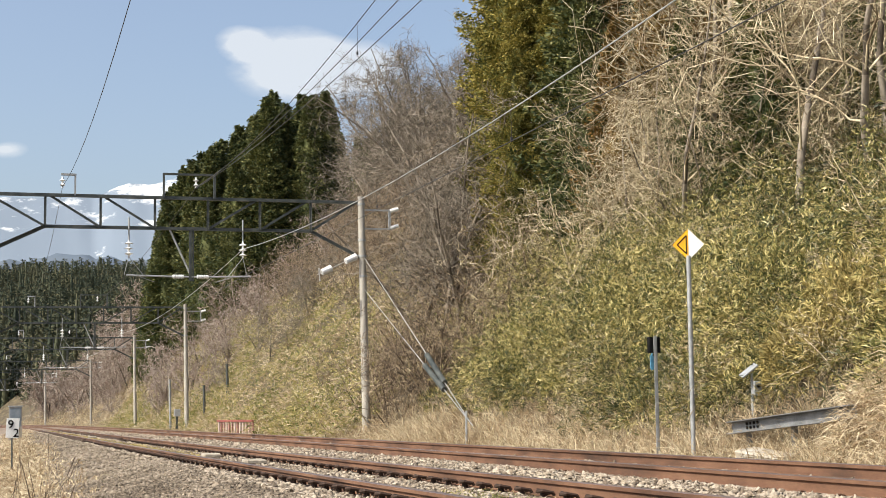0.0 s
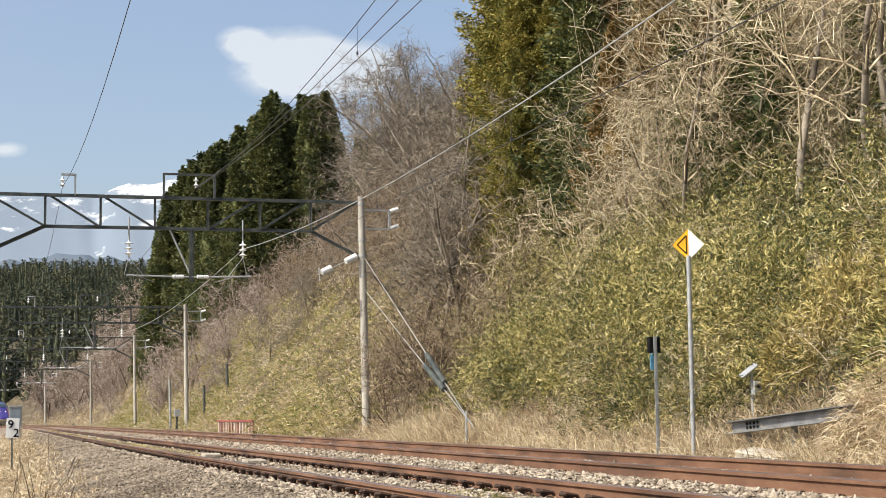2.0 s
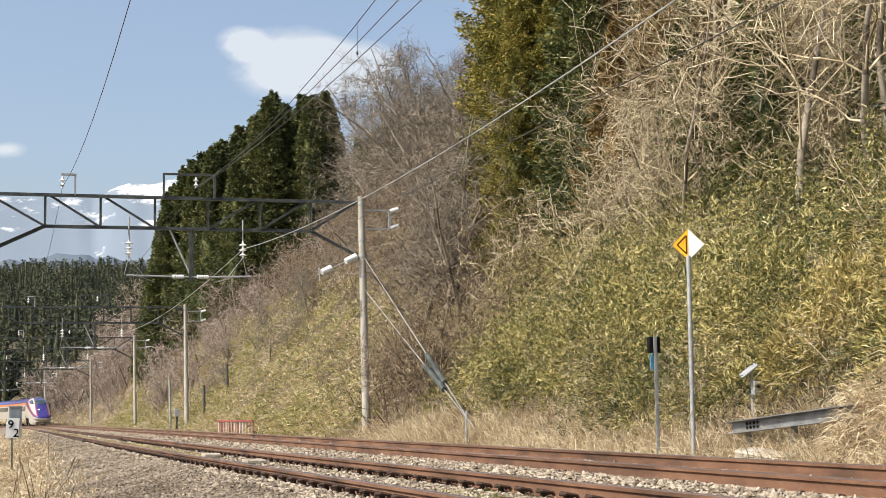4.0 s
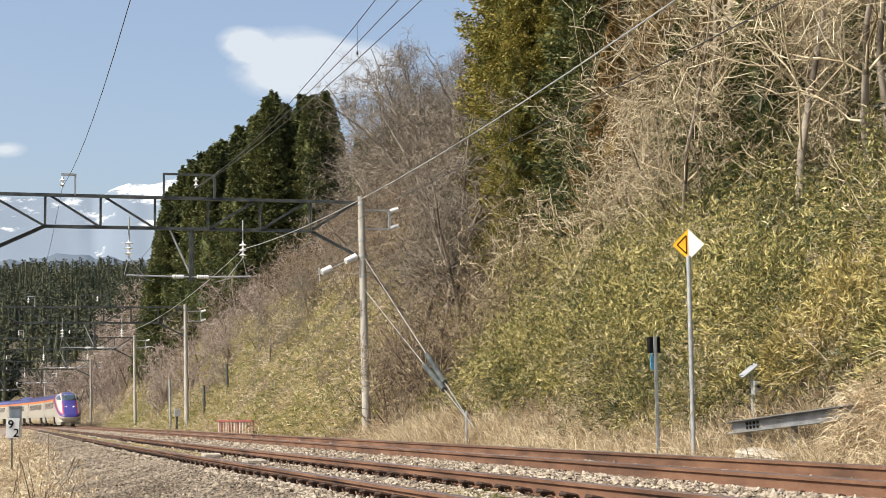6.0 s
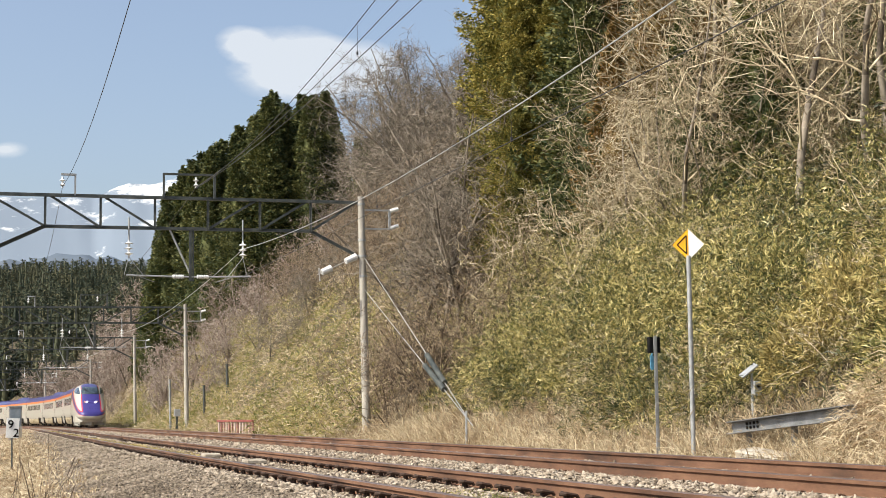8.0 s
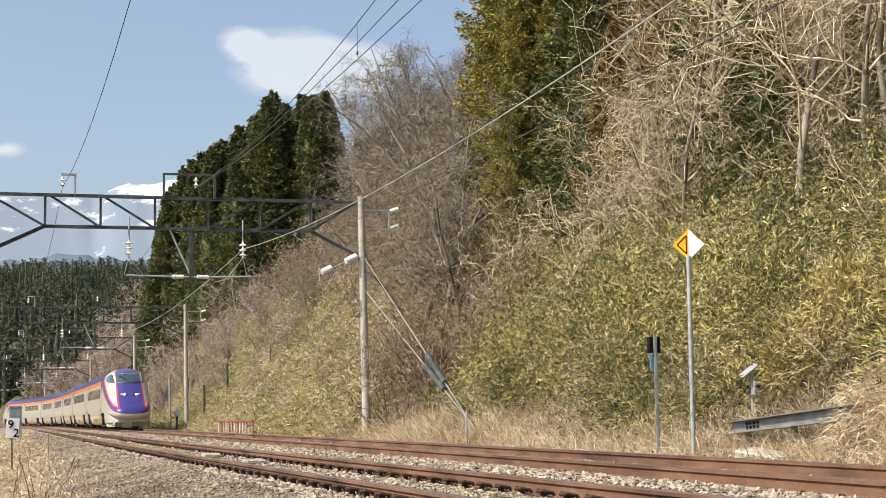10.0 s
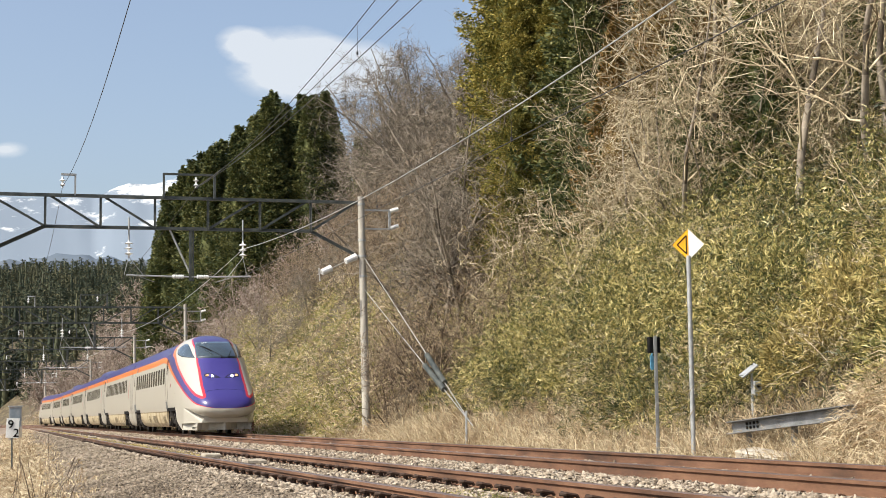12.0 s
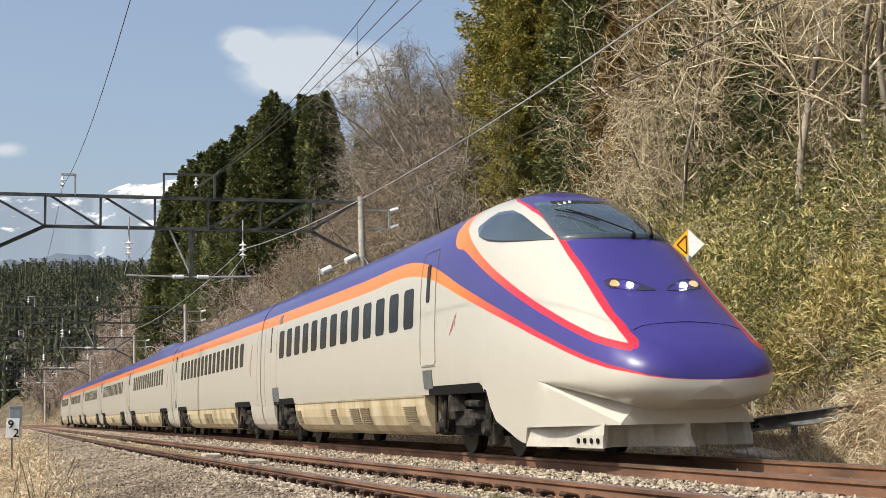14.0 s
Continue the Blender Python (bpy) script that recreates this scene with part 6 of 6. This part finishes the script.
def wire(name, label, x, near, sag, radius, material, spans=5, far_sag=None):
    """One conductor from behind the camera along the portals; near and the rest are heights above the rails."""
    stops = ([-4.0] + list(PORTAL_Y))[:spans + 1]
    pts = []
    for i in range(len(stops) - 1):
        a, b = stops[i], stops[i + 1]
        za, zb = (near[0], near[1]) if i == 0 else (near[1], near[1])
        dip = sag if i == 0 or far_sag is None else far_sag
        for k in range(16):
            t = k / 16
            y = a + (b - a) * t
            pts.append(beside(y, x, za + (zb - za) * t - dip * 4 * t * (1 - t) * ((b - a) / 53) ** 2))
    pts.append(beside(stops[-1], x, near[1]))
    bm = bmesh.new()
    add_sweep(bm, pts, radius, 5)
    ob = link_mesh(name, bm, material, None, True)
    tagged(ob, label, "overhead wire", "wires over the tracks")


wire("feeder_wire", "thin dark feeder wire above the near track", 2.14, (8.56, 8.56), 1.25, 0.008, M_WIRE)
wire("feeder_wire", "dark feeder wire between the tracks", 6.65, (10.82, 8.64), 1.50, 0.009, M_WIRE, far_sag=0.42)
wire("feeder_wire", "dark slack wire ending at the first portal", 6.65, (8.54, 8.66), 0.90, 0.009, M_WIRE, spans=1)
wire("feeder_wire", "dark lower wire ending at the first portal", 6.65, (7.33, 8.62), 0.66, 0.009, M_WIRE, spans=1)
wire("messenger_wire", "pale messenger wire over the far track", 8.29, (6.77, 6.51), 0.99, 0.011, M_WIRE_LIGHT, far_sag=0.6)
wire("contact_wire", "grey contact wire over the far track", 8.29, (4.71, 5.55), 0.01, 0.008, M_WIRE)


def droppers():
    for x, y0, lo, hi in ((6.65, 26.0, 7.47, 8.13), (6.65, 33.2, 7.72, 8.08), (8.29, 31.0, 5.28, 5.64), (8.29, 40.0, 5.42, 5.95), (8.29, 22.0, 5.12, 5.66)):
        bm = bmesh.new()
        add_sweep(bm, [beside(y0, x, lo), beside(y0, x, hi)], 0.005, 4)
        add_box(bm, beside(y0, x, lo + 0.03), (0.03, 0.04, 0.06))
        ob = link_mesh("dropper", bm, M_WIRE)
        tagged(ob, "thin vertical dropper between two overhead wires", "overhead wire", "droppers")


droppers()


def guy_wires():
    g = empty("guy_wires", "two pale guy wires with dark sleeves anchoring the pole", "guy wire")
    for k, (top, foot, s0, s1) in enumerate((((12.66, 49.6, 5.9), (12.35, 36.9, 0.05), 0.66, 0.81), ((12.66, 49.6, 5.1), (12.2, 36.2, -0.05), 0.63, 0.79))):
        a, b = beside(top[1], top[0], top[2] + (0.35 if k == 0 else 0.0)), beside(foot[1], foot[0], foot[2] + 0.35)
        bm = bmesh.new()
        add_rod(bm, a, b, 0.013, 0.013, 6)
        part("wire", bm, M_WIRE_LIGHT, g)
        bm = bmesh.new()
        p, q = a + (b - a) * s0, a + (b - a) * s1
        add_rod(bm, p, q, 0.085, 0.085, 12)
        part("sleeve", bm, M_STEEL_DARK, g, "dark plastic guard sleeve")
    bm = bmesh.new()
    p = beside(36.1, 11.98, -0.6)
    add_rod(bm, p, p + Vector((0.01, 0, 1.3)), 0.03, 0.03, 8)
    st = link_mesh("marker_stake", bm, M_GALV)
    tagged(st, "short grey marker stake in dry grass", "stake")


guy_wires()


# ---- signs and small lineside things ----
def on_bank(x, y, z_rel):
    return Vector((x, y, level(y) + z_rel))


def diamond_sign():
    s = empty("diamond_sign", "amber and white diamond warning sign on a tall post", "railway sign")
    base = on_bank(12.0, 23.3, -0.4)
    c = on_bank(12.0, 23.25, 3.60)
    bm = bmesh.new()
    add_rod(bm, base, (c.x - 0.005, c.y, c.z - 0.2), 0.042, 0.042, 12)
    post = part("post", bm, M_GALV, s)
    # dry vine wound round the post
    bm = bmesh.new()
    pts = []
    for i in range(90):
        a = i * 0.42
        pts.append((base.x + 0.055 * math.cos(a), base.y + 0.055 * math.sin(a), base.z + 0.7 + 2.5 * i / 90))
    add_sweep(bm, pts, 0.008, 4)
    part("vine", bm, M_BARK_SIGN, post)
    face = Matrix.Translation(c) @ pose(0, 0, 0, 0, 0, -27)
    h = 0.285

    def poly(points, y0, y1, material, name, label=""):
        b2 = bmesh.new()
        add_prism(b2, points, 1, y0, y1)
        ob = part(name, b2, material, s, label)
        ob.matrix_basis = face
    poly([(-h, 0), (0, -h), (0, h)], -0.012, 0.0, M_YELLOW, "amber_half", "amber painted half plate")
    poly([(0.002, -h), (h, 0), (0.002, h)], -0.012, 0.0, M_WHITE_PLATE, "white_half")
    t = 0.022
    for a, b in (((-0.20, 0.0), (-0.035, 0.165)), ((-0.20, 0.0), (-0.035, -0.165)), ((-0.035, -0.165), (-0.035, 0.165))):
        dx, dz = b[0] - a[0], b[1] - a[1]
        L = math.hypot(dx, dz)
        nx, nz = -dz / L * t / 2, dx / L * t / 2
        poly([(a[0] + nx, a[1] + nz), (b[0] + nx, b[1] + nz), (b[0] - nx, b[1] - nz), (a[0] - nx, a[1] - nz)], -0.017, -0.0125, M_BLACK, "black_line")


M_BARK_SIGN = mat("dry_vine", (0.22, 0.17, 0.11), (0.36, 0.30, 0.21), scale=6, fine=40, rough=0.9, bump=0.2)
diamond_sign()


def steel_post():
    s = empty("equipment_post", "grey steel post with a black box and blue rag", "equipment post")
    b = on_bank(11.9, 24.5, -0.4)
    bm = bmesh.new()
    add_box(bm, (b.x - 0.02, b.y, b.z + 1.2), (0.05, 0.012, 2.42))
    add_box(bm, (b.x + 0.02, b.y + 0.05, b.z + 1.2), (0.012, 0.10, 2.42))
    part("post", bm, M_GALV, s)
    bm = bmesh.new()
    add_box(bm, (b.x, b.y + 0.09, b.z + 2.25), (0.23, 0.10, 0.30), 0.01)
    part("box", bm, M_BLACK, s, "black plastic box")
    bm = bmesh.new()
    for i in range(4):
        add_box(bm, (b.x - 0.10 + 0.015 * i, b.y + 0.03, b.z + 1.93 - 0.015 * (i % 2)), (0.028, 0.03, 0.26 + 0.03 * (i % 3)), 0.008)
    part("rag", bm, M_BLUE, s, "faded blue plastic rag")


M_BLUE = mat("faded_blue_plastic", (0.04, 0.16, 0.26), (0.09, 0.27, 0.38), scale=9, fine=30, rough=0.6, bump=0.2)
steel_post()


def instrument_on_bank():
    s = empty("lineside_instrument", "small grey lineside box with a tilted cover plate", "lineside box")
    b = on_bank(13.0, 22.9, 0.0)
    bm = bmesh.new()
    add_rod(bm, b + Vector((0, 0, -0.6)), b + Vector((0, 0, 1.25)), 0.025, 0.025, 8)
    part("post", bm, M_GALV, s)
    bm = bmesh.new()
    add_box(bm, b + Vector((0.06, -0.05, 0.98)), (0.15, 0.12, 0.26), 0.01)
    bx = part("box", bm, M_GALV, s)
    bm = bmesh.new()
    add_rod(bm, b + Vector((0.06, -0.115, 1.02)), b + Vector((0.06, -0.13, 1.02)), 0.03, 0.03, 10)
    part("dial", bm, M_BLACK, bx)
    bm = bmesh.new()
    add_box(bm, b + Vector((-0.07, -0.02, 1.30)), (0.36, 0.22, 0.03), 0.004, Euler((0.25, radians(-38), radians(-20))).to_matrix())
    part("cover_plate", bm, M_GALV, s)


instrument_on_bank()


M_GALV_OLD = mat("dull_old_galvanised_steel", (0.15, 0.155, 0.16), (0.27, 0.275, 0.28), scale=3, fine=30, rough=0.55, metal=0.3, bump=0.1)


def barrier():
    s = empty("crash_barrier", "grey steel barrier beam half buried in dry grass", "barrier")
    a, b = on_bank(12.3, 22.4, 0.29), on_bank(12.3, 18.6, 0.55)
    d = (b - a).normalized()
    up = Vector((-1, 0, 0)).cross(d)
    rot = Matrix((d, Vector((-1, 0, 0)), up)).transposed()
    bm = bmesh.new()
    L = (b - a).length
    c = (a + b) / 2
    out = Vector((-1, 0, 0))
    add_box(bm, c, (L, 0.012, 0.21), 0, rot)
    add_box(bm, c + up * 0.10 + out * 0.06, (L, 0.13, 0.014), 0, rot)
    add_box(bm, c - up * 0.10 + out * 0.06, (L, 0.13, 0.014), 0, rot)
    part("beam", bm, M_GALV_OLD, s)
    for k in range(4):
        for j in range(2):
            bm = bmesh.new()
            p = a + d * (0.55 + 0.12 * k) + out * 0.012 - up * (0.03 - 0.07 * j)
            add_rod(bm, p, p + out * 0.02, 0.025, 0.025, 8)
            part("bolt", bm, M_BLACK, s)
    for t in (0.12, 0.5, 0.88):
        bm = bmesh.new()
        p = a + d * L * t + Vector((0.08, 0, 0))
        add_box(bm, p + Vector((0, 0, -0.4)), (0.09, 0.09, 1.0), 0.008)
        part("support", bm, M_GALV_OLD, s)
    # concrete kerb block under the beam
    bm = bmesh.new()
    p = on_bank(11.9, 20.6, -0.22)
    add_box(bm, p, (0.40, 1.3, 0.30), 0.025, Euler((radians(3), radians(-8), 0)).to_matrix())
    ob = link_mesh("concrete_block", bm, M_CONCRETE_OLD)
    tagged(ob, "stained concrete block under the barrier in grass", "concrete block")


M_CONCRETE_OLD = mat("stained_concrete", (0.20, 0.165, 0.125), (0.36, 0.32, 0.26), (0.46, 0.43, 0.37), scale=2.5, fine=30, rough=0.9, bump=0.3, stretch=(1, 1, 0.3))
barrier()


def red_railing():
    s = empty("red_railing", "low red railing with pale slats beside the far track", "railing")
    a, b = on_bank(11.7, 78.0, 0.0), on_bank(11.7, 67.4, 0.0)
    n = 12
    for k in range(n + 1):
        p = a + (b - a) * k / n
        bm = bmesh.new()
        add_box(bm, p + Vector((0, 0, 0.05)), (0.07, 0.28, 0.75), 0.005)
        part("slat", bm, M_SLAT, s)
    bm = bmesh.new()
    c = (a + b) / 2
    d = (b - a).normalized()
    rot = Matrix((d, Vector((-1, 0, 0)), Vector((-1, 0, 0)).cross(d))).transposed()
    add_box(bm, c + Vector((-0.04, 0, 0.46)), ((b - a).length + 0.4, 0.10, 0.10), 0.01, rot)
    part("top_rail", bm, M_RED, s, "faded red top rail")


M_RED = mat("faded_red_paint", (0.20, 0.045, 0.035), (0.32, 0.09, 0.07), scale=4, fine=30, rough=0.6, bump=0.1)
M_SLAT = mat("pale_pink_slat", (0.30, 0.14, 0.12), (0.52, 0.40, 0.36), scale=3, fine=30, rough=0.7, bump=0.1, vary="object", spread=0.4)
red_railing()


def number_board():
    s = empty("marker_board", "white number board reading 9 and 2 on a thin post", "marker sign")
    base = Vector((0.50, 40.0, ground_at(0.5, 40.0)))
    c = Vector((0.50, 40.0, -0.26))
    bm = bmesh.new()
    add_rod(bm, base - Vector((0, 0, 0.2)), (c.x - 0.02, c.y + 0.02, c.z + 0.2), 0.022, 0.022, 8)
    part("post", bm, M_STEEL_DARK, s)
    bm = bmesh.new()
    add_box(bm, c, (0.33, 0.018, 0.52), 0.004, Euler((0, radians(3), 0)).to_matrix())
    plate_ob = part("plate", bm, M_WHITE_PLATE, s)
    for text, dx, dz in (("9", -0.13, 0.0), ("2", 0.01, -0.23)):
        cu = bpy.data.curves.new("digit", "FONT")
        cu.body, cu.size, cu.extrude, cu.offset = text, 0.31, 0.003, 0.004
        cu.materials.append(M_BLACK)
        ob = new("digit", cu)
        ob.matrix_basis = Matrix.Translation(c + Vector((dx, -0.015, dz))) @ pose(0, 0, 0, 90, 3, 0)
        ob.parent = s


number_board()


def steel_cabinet():
    s = empty("relay_cabinet", "grey steel relay cabinet beside the line", "cabinet")
    b = Vector((1.30, 92.0, level(92.0) + 0.05))
    bm = bmesh.new()
    add_box(bm, b + Vector((0, 0, 0.85)), (0.75, 0.6, 1.3), 0.02)
    body = part("body", bm, M_GALV, s)
    bm = bmesh.new()
    add_box(bm, b + Vector((0.0, -0.31, 0.85)), (0.6, 0.02, 1.1), 0.005)
    part("door", bm, M_GREY_BLUE, s)
    bm = bmesh.new()
    add_box(bm, b + Vector((0, 0, 1.53)), (0.85, 0.7, 0.06), 0.01)
    part("roof", bm, M_GALV, s)
    bm = bmesh.new()
    add_box(bm, b + Vector((0, 0, -0.4)), (0.8, 0.65, 1.4), 0.01)
    part("plinth", bm, M_CONCRETE_OLD, s, "stained concrete plinth")
    b = Vector((12.1, 100.0, ground_at(12.1, 100.0)))
    s = empty("junction_box", "small grey junction box on a short post", "junction box")
    bm = bmesh.new()
    add_box(bm, b + Vector((0, 0, 0.6)), (0.16, 0.16, 1.4), 0.01)
    part("post", bm, M_STEEL_DARK, s)
    bm = bmesh.new()
    add_box(bm, b + Vector((0, -0.1, 1.55)), (0.42, 0.3, 0.5), 0.02)
    part("box", bm, M_GALV, s)
    for x, y, h, material, label in ((12.6, 108.0, 4.0, M_GALV, "thin grey steel pole on the slope"), (12.9, 101.0, 2.6, M_CONCRETE, "short concrete post on the slope"), (13.6, 97.0, 2.4, M_STEEL_DARK, "dark leaning timber post on the slope"), (15.0, 96.0, 2.2, M_STEEL_DARK, "dark leaning timber post on the slope")):
        bm = bmesh.new()
        z = ground_at(x, y)
        add_rod(bm, (x, y, z - 0.4), (x - 0.08, y, z + h), 0.10, 0.085, 10)
        ob = link_mesh("lineside_post", bm, material)
        tagged(ob, label, "post", "posts on the slope")


M_GREY_BLUE = mat("blue_grey_paint", (0.16, 0.20, 0.24), (0.24, 0.28, 0.32), scale=3, fine=20, rough=0.5, bump=0.05)
steel_cabinet()


def track_slabs():
    for y in (26.1, 31.2, 69.0):
        bm = bmesh.new()
        p = beside(y, P_NEAR + near_shift(y) + 0.05, -0.13)
        add_box(bm, p - Vector((0, 0, 0.02)), (0.36, 0.62, 0.07), 0.015)
        ob = link_mesh("track_transponder", bm, M_CONCRETE_OLD)
        tagged(ob, "white flat signalling transponder between the rails", "transponder", "transponders in the near track")


track_slabs()

# ---- sleepers, rail clips and ballast stones, nearest first ----
def sleepers_and_clips():
    bm = bmesh.new()
    add_box(bm, (0, 0, -0.085), (2.4, 0.23, 0.17), 0.015)
    sl = bpy.data.meshes.new("sleeper")
    bm.to_mesh(sl)
    bm.free()
    sl.materials.append(M_SLEEPER)
    # a clip: base plate, bolt head and a bent spring arch
    bm = bmesh.new()
    add_box(bm, (0, 0, 0.012), (0.14, 0.13, 0.024), 0.004)
    add_rod(bm, (0.01, 0, 0.02), (0.01, 0, 0.075), 0.026, 0.022, 6)
    pts = [(-0.055, -0.05, 0.03), (-0.04, -0.05, 0.06), (0.03, -0.045, 0.075), (0.055, 0, 0.07), (0.03, 0.045, 0.075), (-0.04, 0.05, 0.06), (-0.055, 0.05, 0.03)]
    add_sweep(bm, pts, 0.014, 5)
    clip = bpy.data.meshes.new("rail_clip")
    bm.to_mesh(clip)
    bm.free()
    clip.materials.append(M_CLIP)
    rusty = clip.copy()
    rusty.materials[0] = M_RAIL
    for track, center, z, pitch, first, last, size in ((TRACK_NEAR, lambda y: P_NEAR + near_shift(y), -0.068, 0.60, 7.0, 60.0, 1.45), (TRACK_FAR, lambda y: P_FAR, 0.0, 0.66, 10.0, 62.0, 0.62)):
        y = first
        while y < last:
            h = math.degrees(math.atan(slope(y)))
            m = Matrix.Translation(beside(y, center(y), z - 0.178)) @ pose(0, 0, 0, 0, 0, -h)
            s = share("sleeper", sl, track, m)
            for rail in (-0.75, 0.75):
                for side in (-1, 1):
                    if side > 0 and rail > 0:
                        continue
                    share("rail_clip", clip if track is TRACK_NEAR else rusty, s, Matrix.Translation((rail + side * 0.115, 0, 0.0)) @ Matrix.Rotation(math.pi if side < 0 else 0, 4, "Z") @ Matrix.Scale(size, 4))
            y += pitch
        # further off: the same clips, joined
        V, F = [], []
        n = 0
        box = np.array([(-1, -1, 0), (1, -1, 0), (1, 1, 0), (-1, 1, 0), (-1, -1, 1), (1, -1, 1), (1, 1, 1), (-1, 1, 1)], float) * np.array([0.07, 0.07, 0.09]) * size
        quads = np.array([(4, 5, 6, 7), (0, 1, 5, 4), (1, 2, 6, 5), (2, 3, 7, 6), (3, 0, 4, 7)])
        while y < 120:
            for rail in (-0.75, 0.75):
                p = beside(y, center(y) + rail - 0.115, z - 0.178)
                V.append(box + np.array(p[:]))
                F.append(quads + n)
                n += 8
            y += pitch
        ob = new("far_clips", arrays_mesh("far_clips", np.concatenate(V), np.concatenate(F), M_CLIP if track is TRACK_NEAR else M_RAIL))
        ob.parent = track
        tagged(ob, "dark rail clips further along the track", kind="stuff")


sleepers_and_clips()


def ballast_stones():
    rng = np.random.default_rng(21)
    ico = np.array([(1, 0, 0), (-1, 0, 0), (0, 1, 0), (0, -1, 0), (0, 0, 1), (0, 0, -1), (0.7, 0.7, 0.5), (-0.7, -0.6, 0.55)])
    tri = np.array([(4, 0, 6), (4, 6, 2), (0, 2, 6), (4, 2, 1), (4, 1, 7), (4, 7, 3), (1, 3, 7), (4, 3, 0)])
    cross_d = np.array([-0.15, 0.5, 1.5, 2.5, 3.0, P_NEAR + 1.4, 6.35, P_FAR - 1.4, P_FAR + 1.45, 10.4, 11.2])
    cross_z = np.array([-0.92, -0.68, -0.45, -0.26, -0.215, -0.215, -0.25, -0.165, -0.15, -0.2, -0.56])
    beds = {"ballast_stones": ([], []), "shoulder_stones": ([], [])}
    for bed, lo, hi, left, right, count, small, big in (
            ("ballast_stones", 7.0, 16.0, 3.4, 11.15, 34000, 0.013, 0.034), ("ballast_stones", 16.0, 26.0, 3.4, 11.15, 26000, 0.015, 0.036),
            ("ballast_stones", 26.0, 50.0, 3.2, 11.15, 13000, 0.022, 0.042), ("ballast_stones", 50.0, 115.0, 3.2, 10.9, 12000, 0.030, 0.060),
            ("shoulder_stones", 7.0, 16.0, 0.2, 3.4, 16000, 0.011, 0.027), ("shoulder_stones", 12.0, 30.0, -0.4, 3.4, 40000, 0.011, 0.027),
            ("shoulder_stones", 30.0, 75.0, -0.2, 3.3, 18000, 0.020, 0.040), ("shoulder_stones", 75.0, 115.0, 0.0, 3.3, 4000, 0.030, 0.055)):
        V, F = beds[bed]
        base = sum(len(v) for v in V)
        y = rng.uniform(lo, hi, count)
        d = rng.uniform(left, right, count)
        d = np.where(d < 3, np.maximum(d, 0.012 * y - 0.1 + 0.5 * rng.random(count)), d)
        # keep the running surfaces and rail feet clear
        ns = np.array([near_shift(float(v)) for v in y])
        for c in (P_NEAR + ns - 0.75, P_NEAR + ns + 0.75, P_FAR - 0.75 + 0 * ns, P_FAR + 0.75 + 0 * ns):
            hit = np.abs(d - c) < 0.19
            d = np.where(hit, c + np.sign(d - c) * (0.19 + 0.12 * rng.random(count)), d)
        src = d - np.where(d < 6, ns, 0)
        z = np.interp(src, cross_d, cross_z)
        mid_near = np.abs(d - P_NEAR - ns) < 1.3
        z = z - np.where(mid_near, 0.05 * rng.random(count), 0) + rng.uniform(-0.015, 0.02, count)
        x = d + np.array([bend(float(v)) for v in y])
        lev = np.array([level(float(v)) for v in y])
        size = rng.uniform(small, big, count)
        shape = rng.uniform(0.65, 1.25, (count, 1, 3)) * np.array([1.1, 1.1, 0.8])
        jig = rng.normal(0, 0.36, (count, 8, 3))
        a = rng.uniform(0, 2 * math.pi, count)
        v = (ico[None] + jig) * shape * size[:, None, None]
        c, s = np.cos(a)[:, None], np.sin(a)[:, None]
        vx, vy = v[:, :, 0] * c - v[:, :, 1] * s, v[:, :, 0] * s + v[:, :, 1] * c
        v = np.stack([vx + x[:, None], vy + y[:, None], v[:, :, 2] + (z + lev)[:, None]], 2)
        V.append(v.reshape(-1, 3))
        F.append((tri[None] + (np.arange(count) * 8)[:, None, None]).reshape(-1, 3) + base)
    for name, material, label in (("ballast_stones", M_STONE, "loose pale angular ballast stones between the rails"), ("shoulder_stones", M_SHOULDER, "dusty grey-brown ballast stones on the sloping shoulder")):
        V, F = beds[name]
        stuff(name, np.concatenate(V), np.concatenate(F), material, label, "ballast")


ballast_stones()


motions()
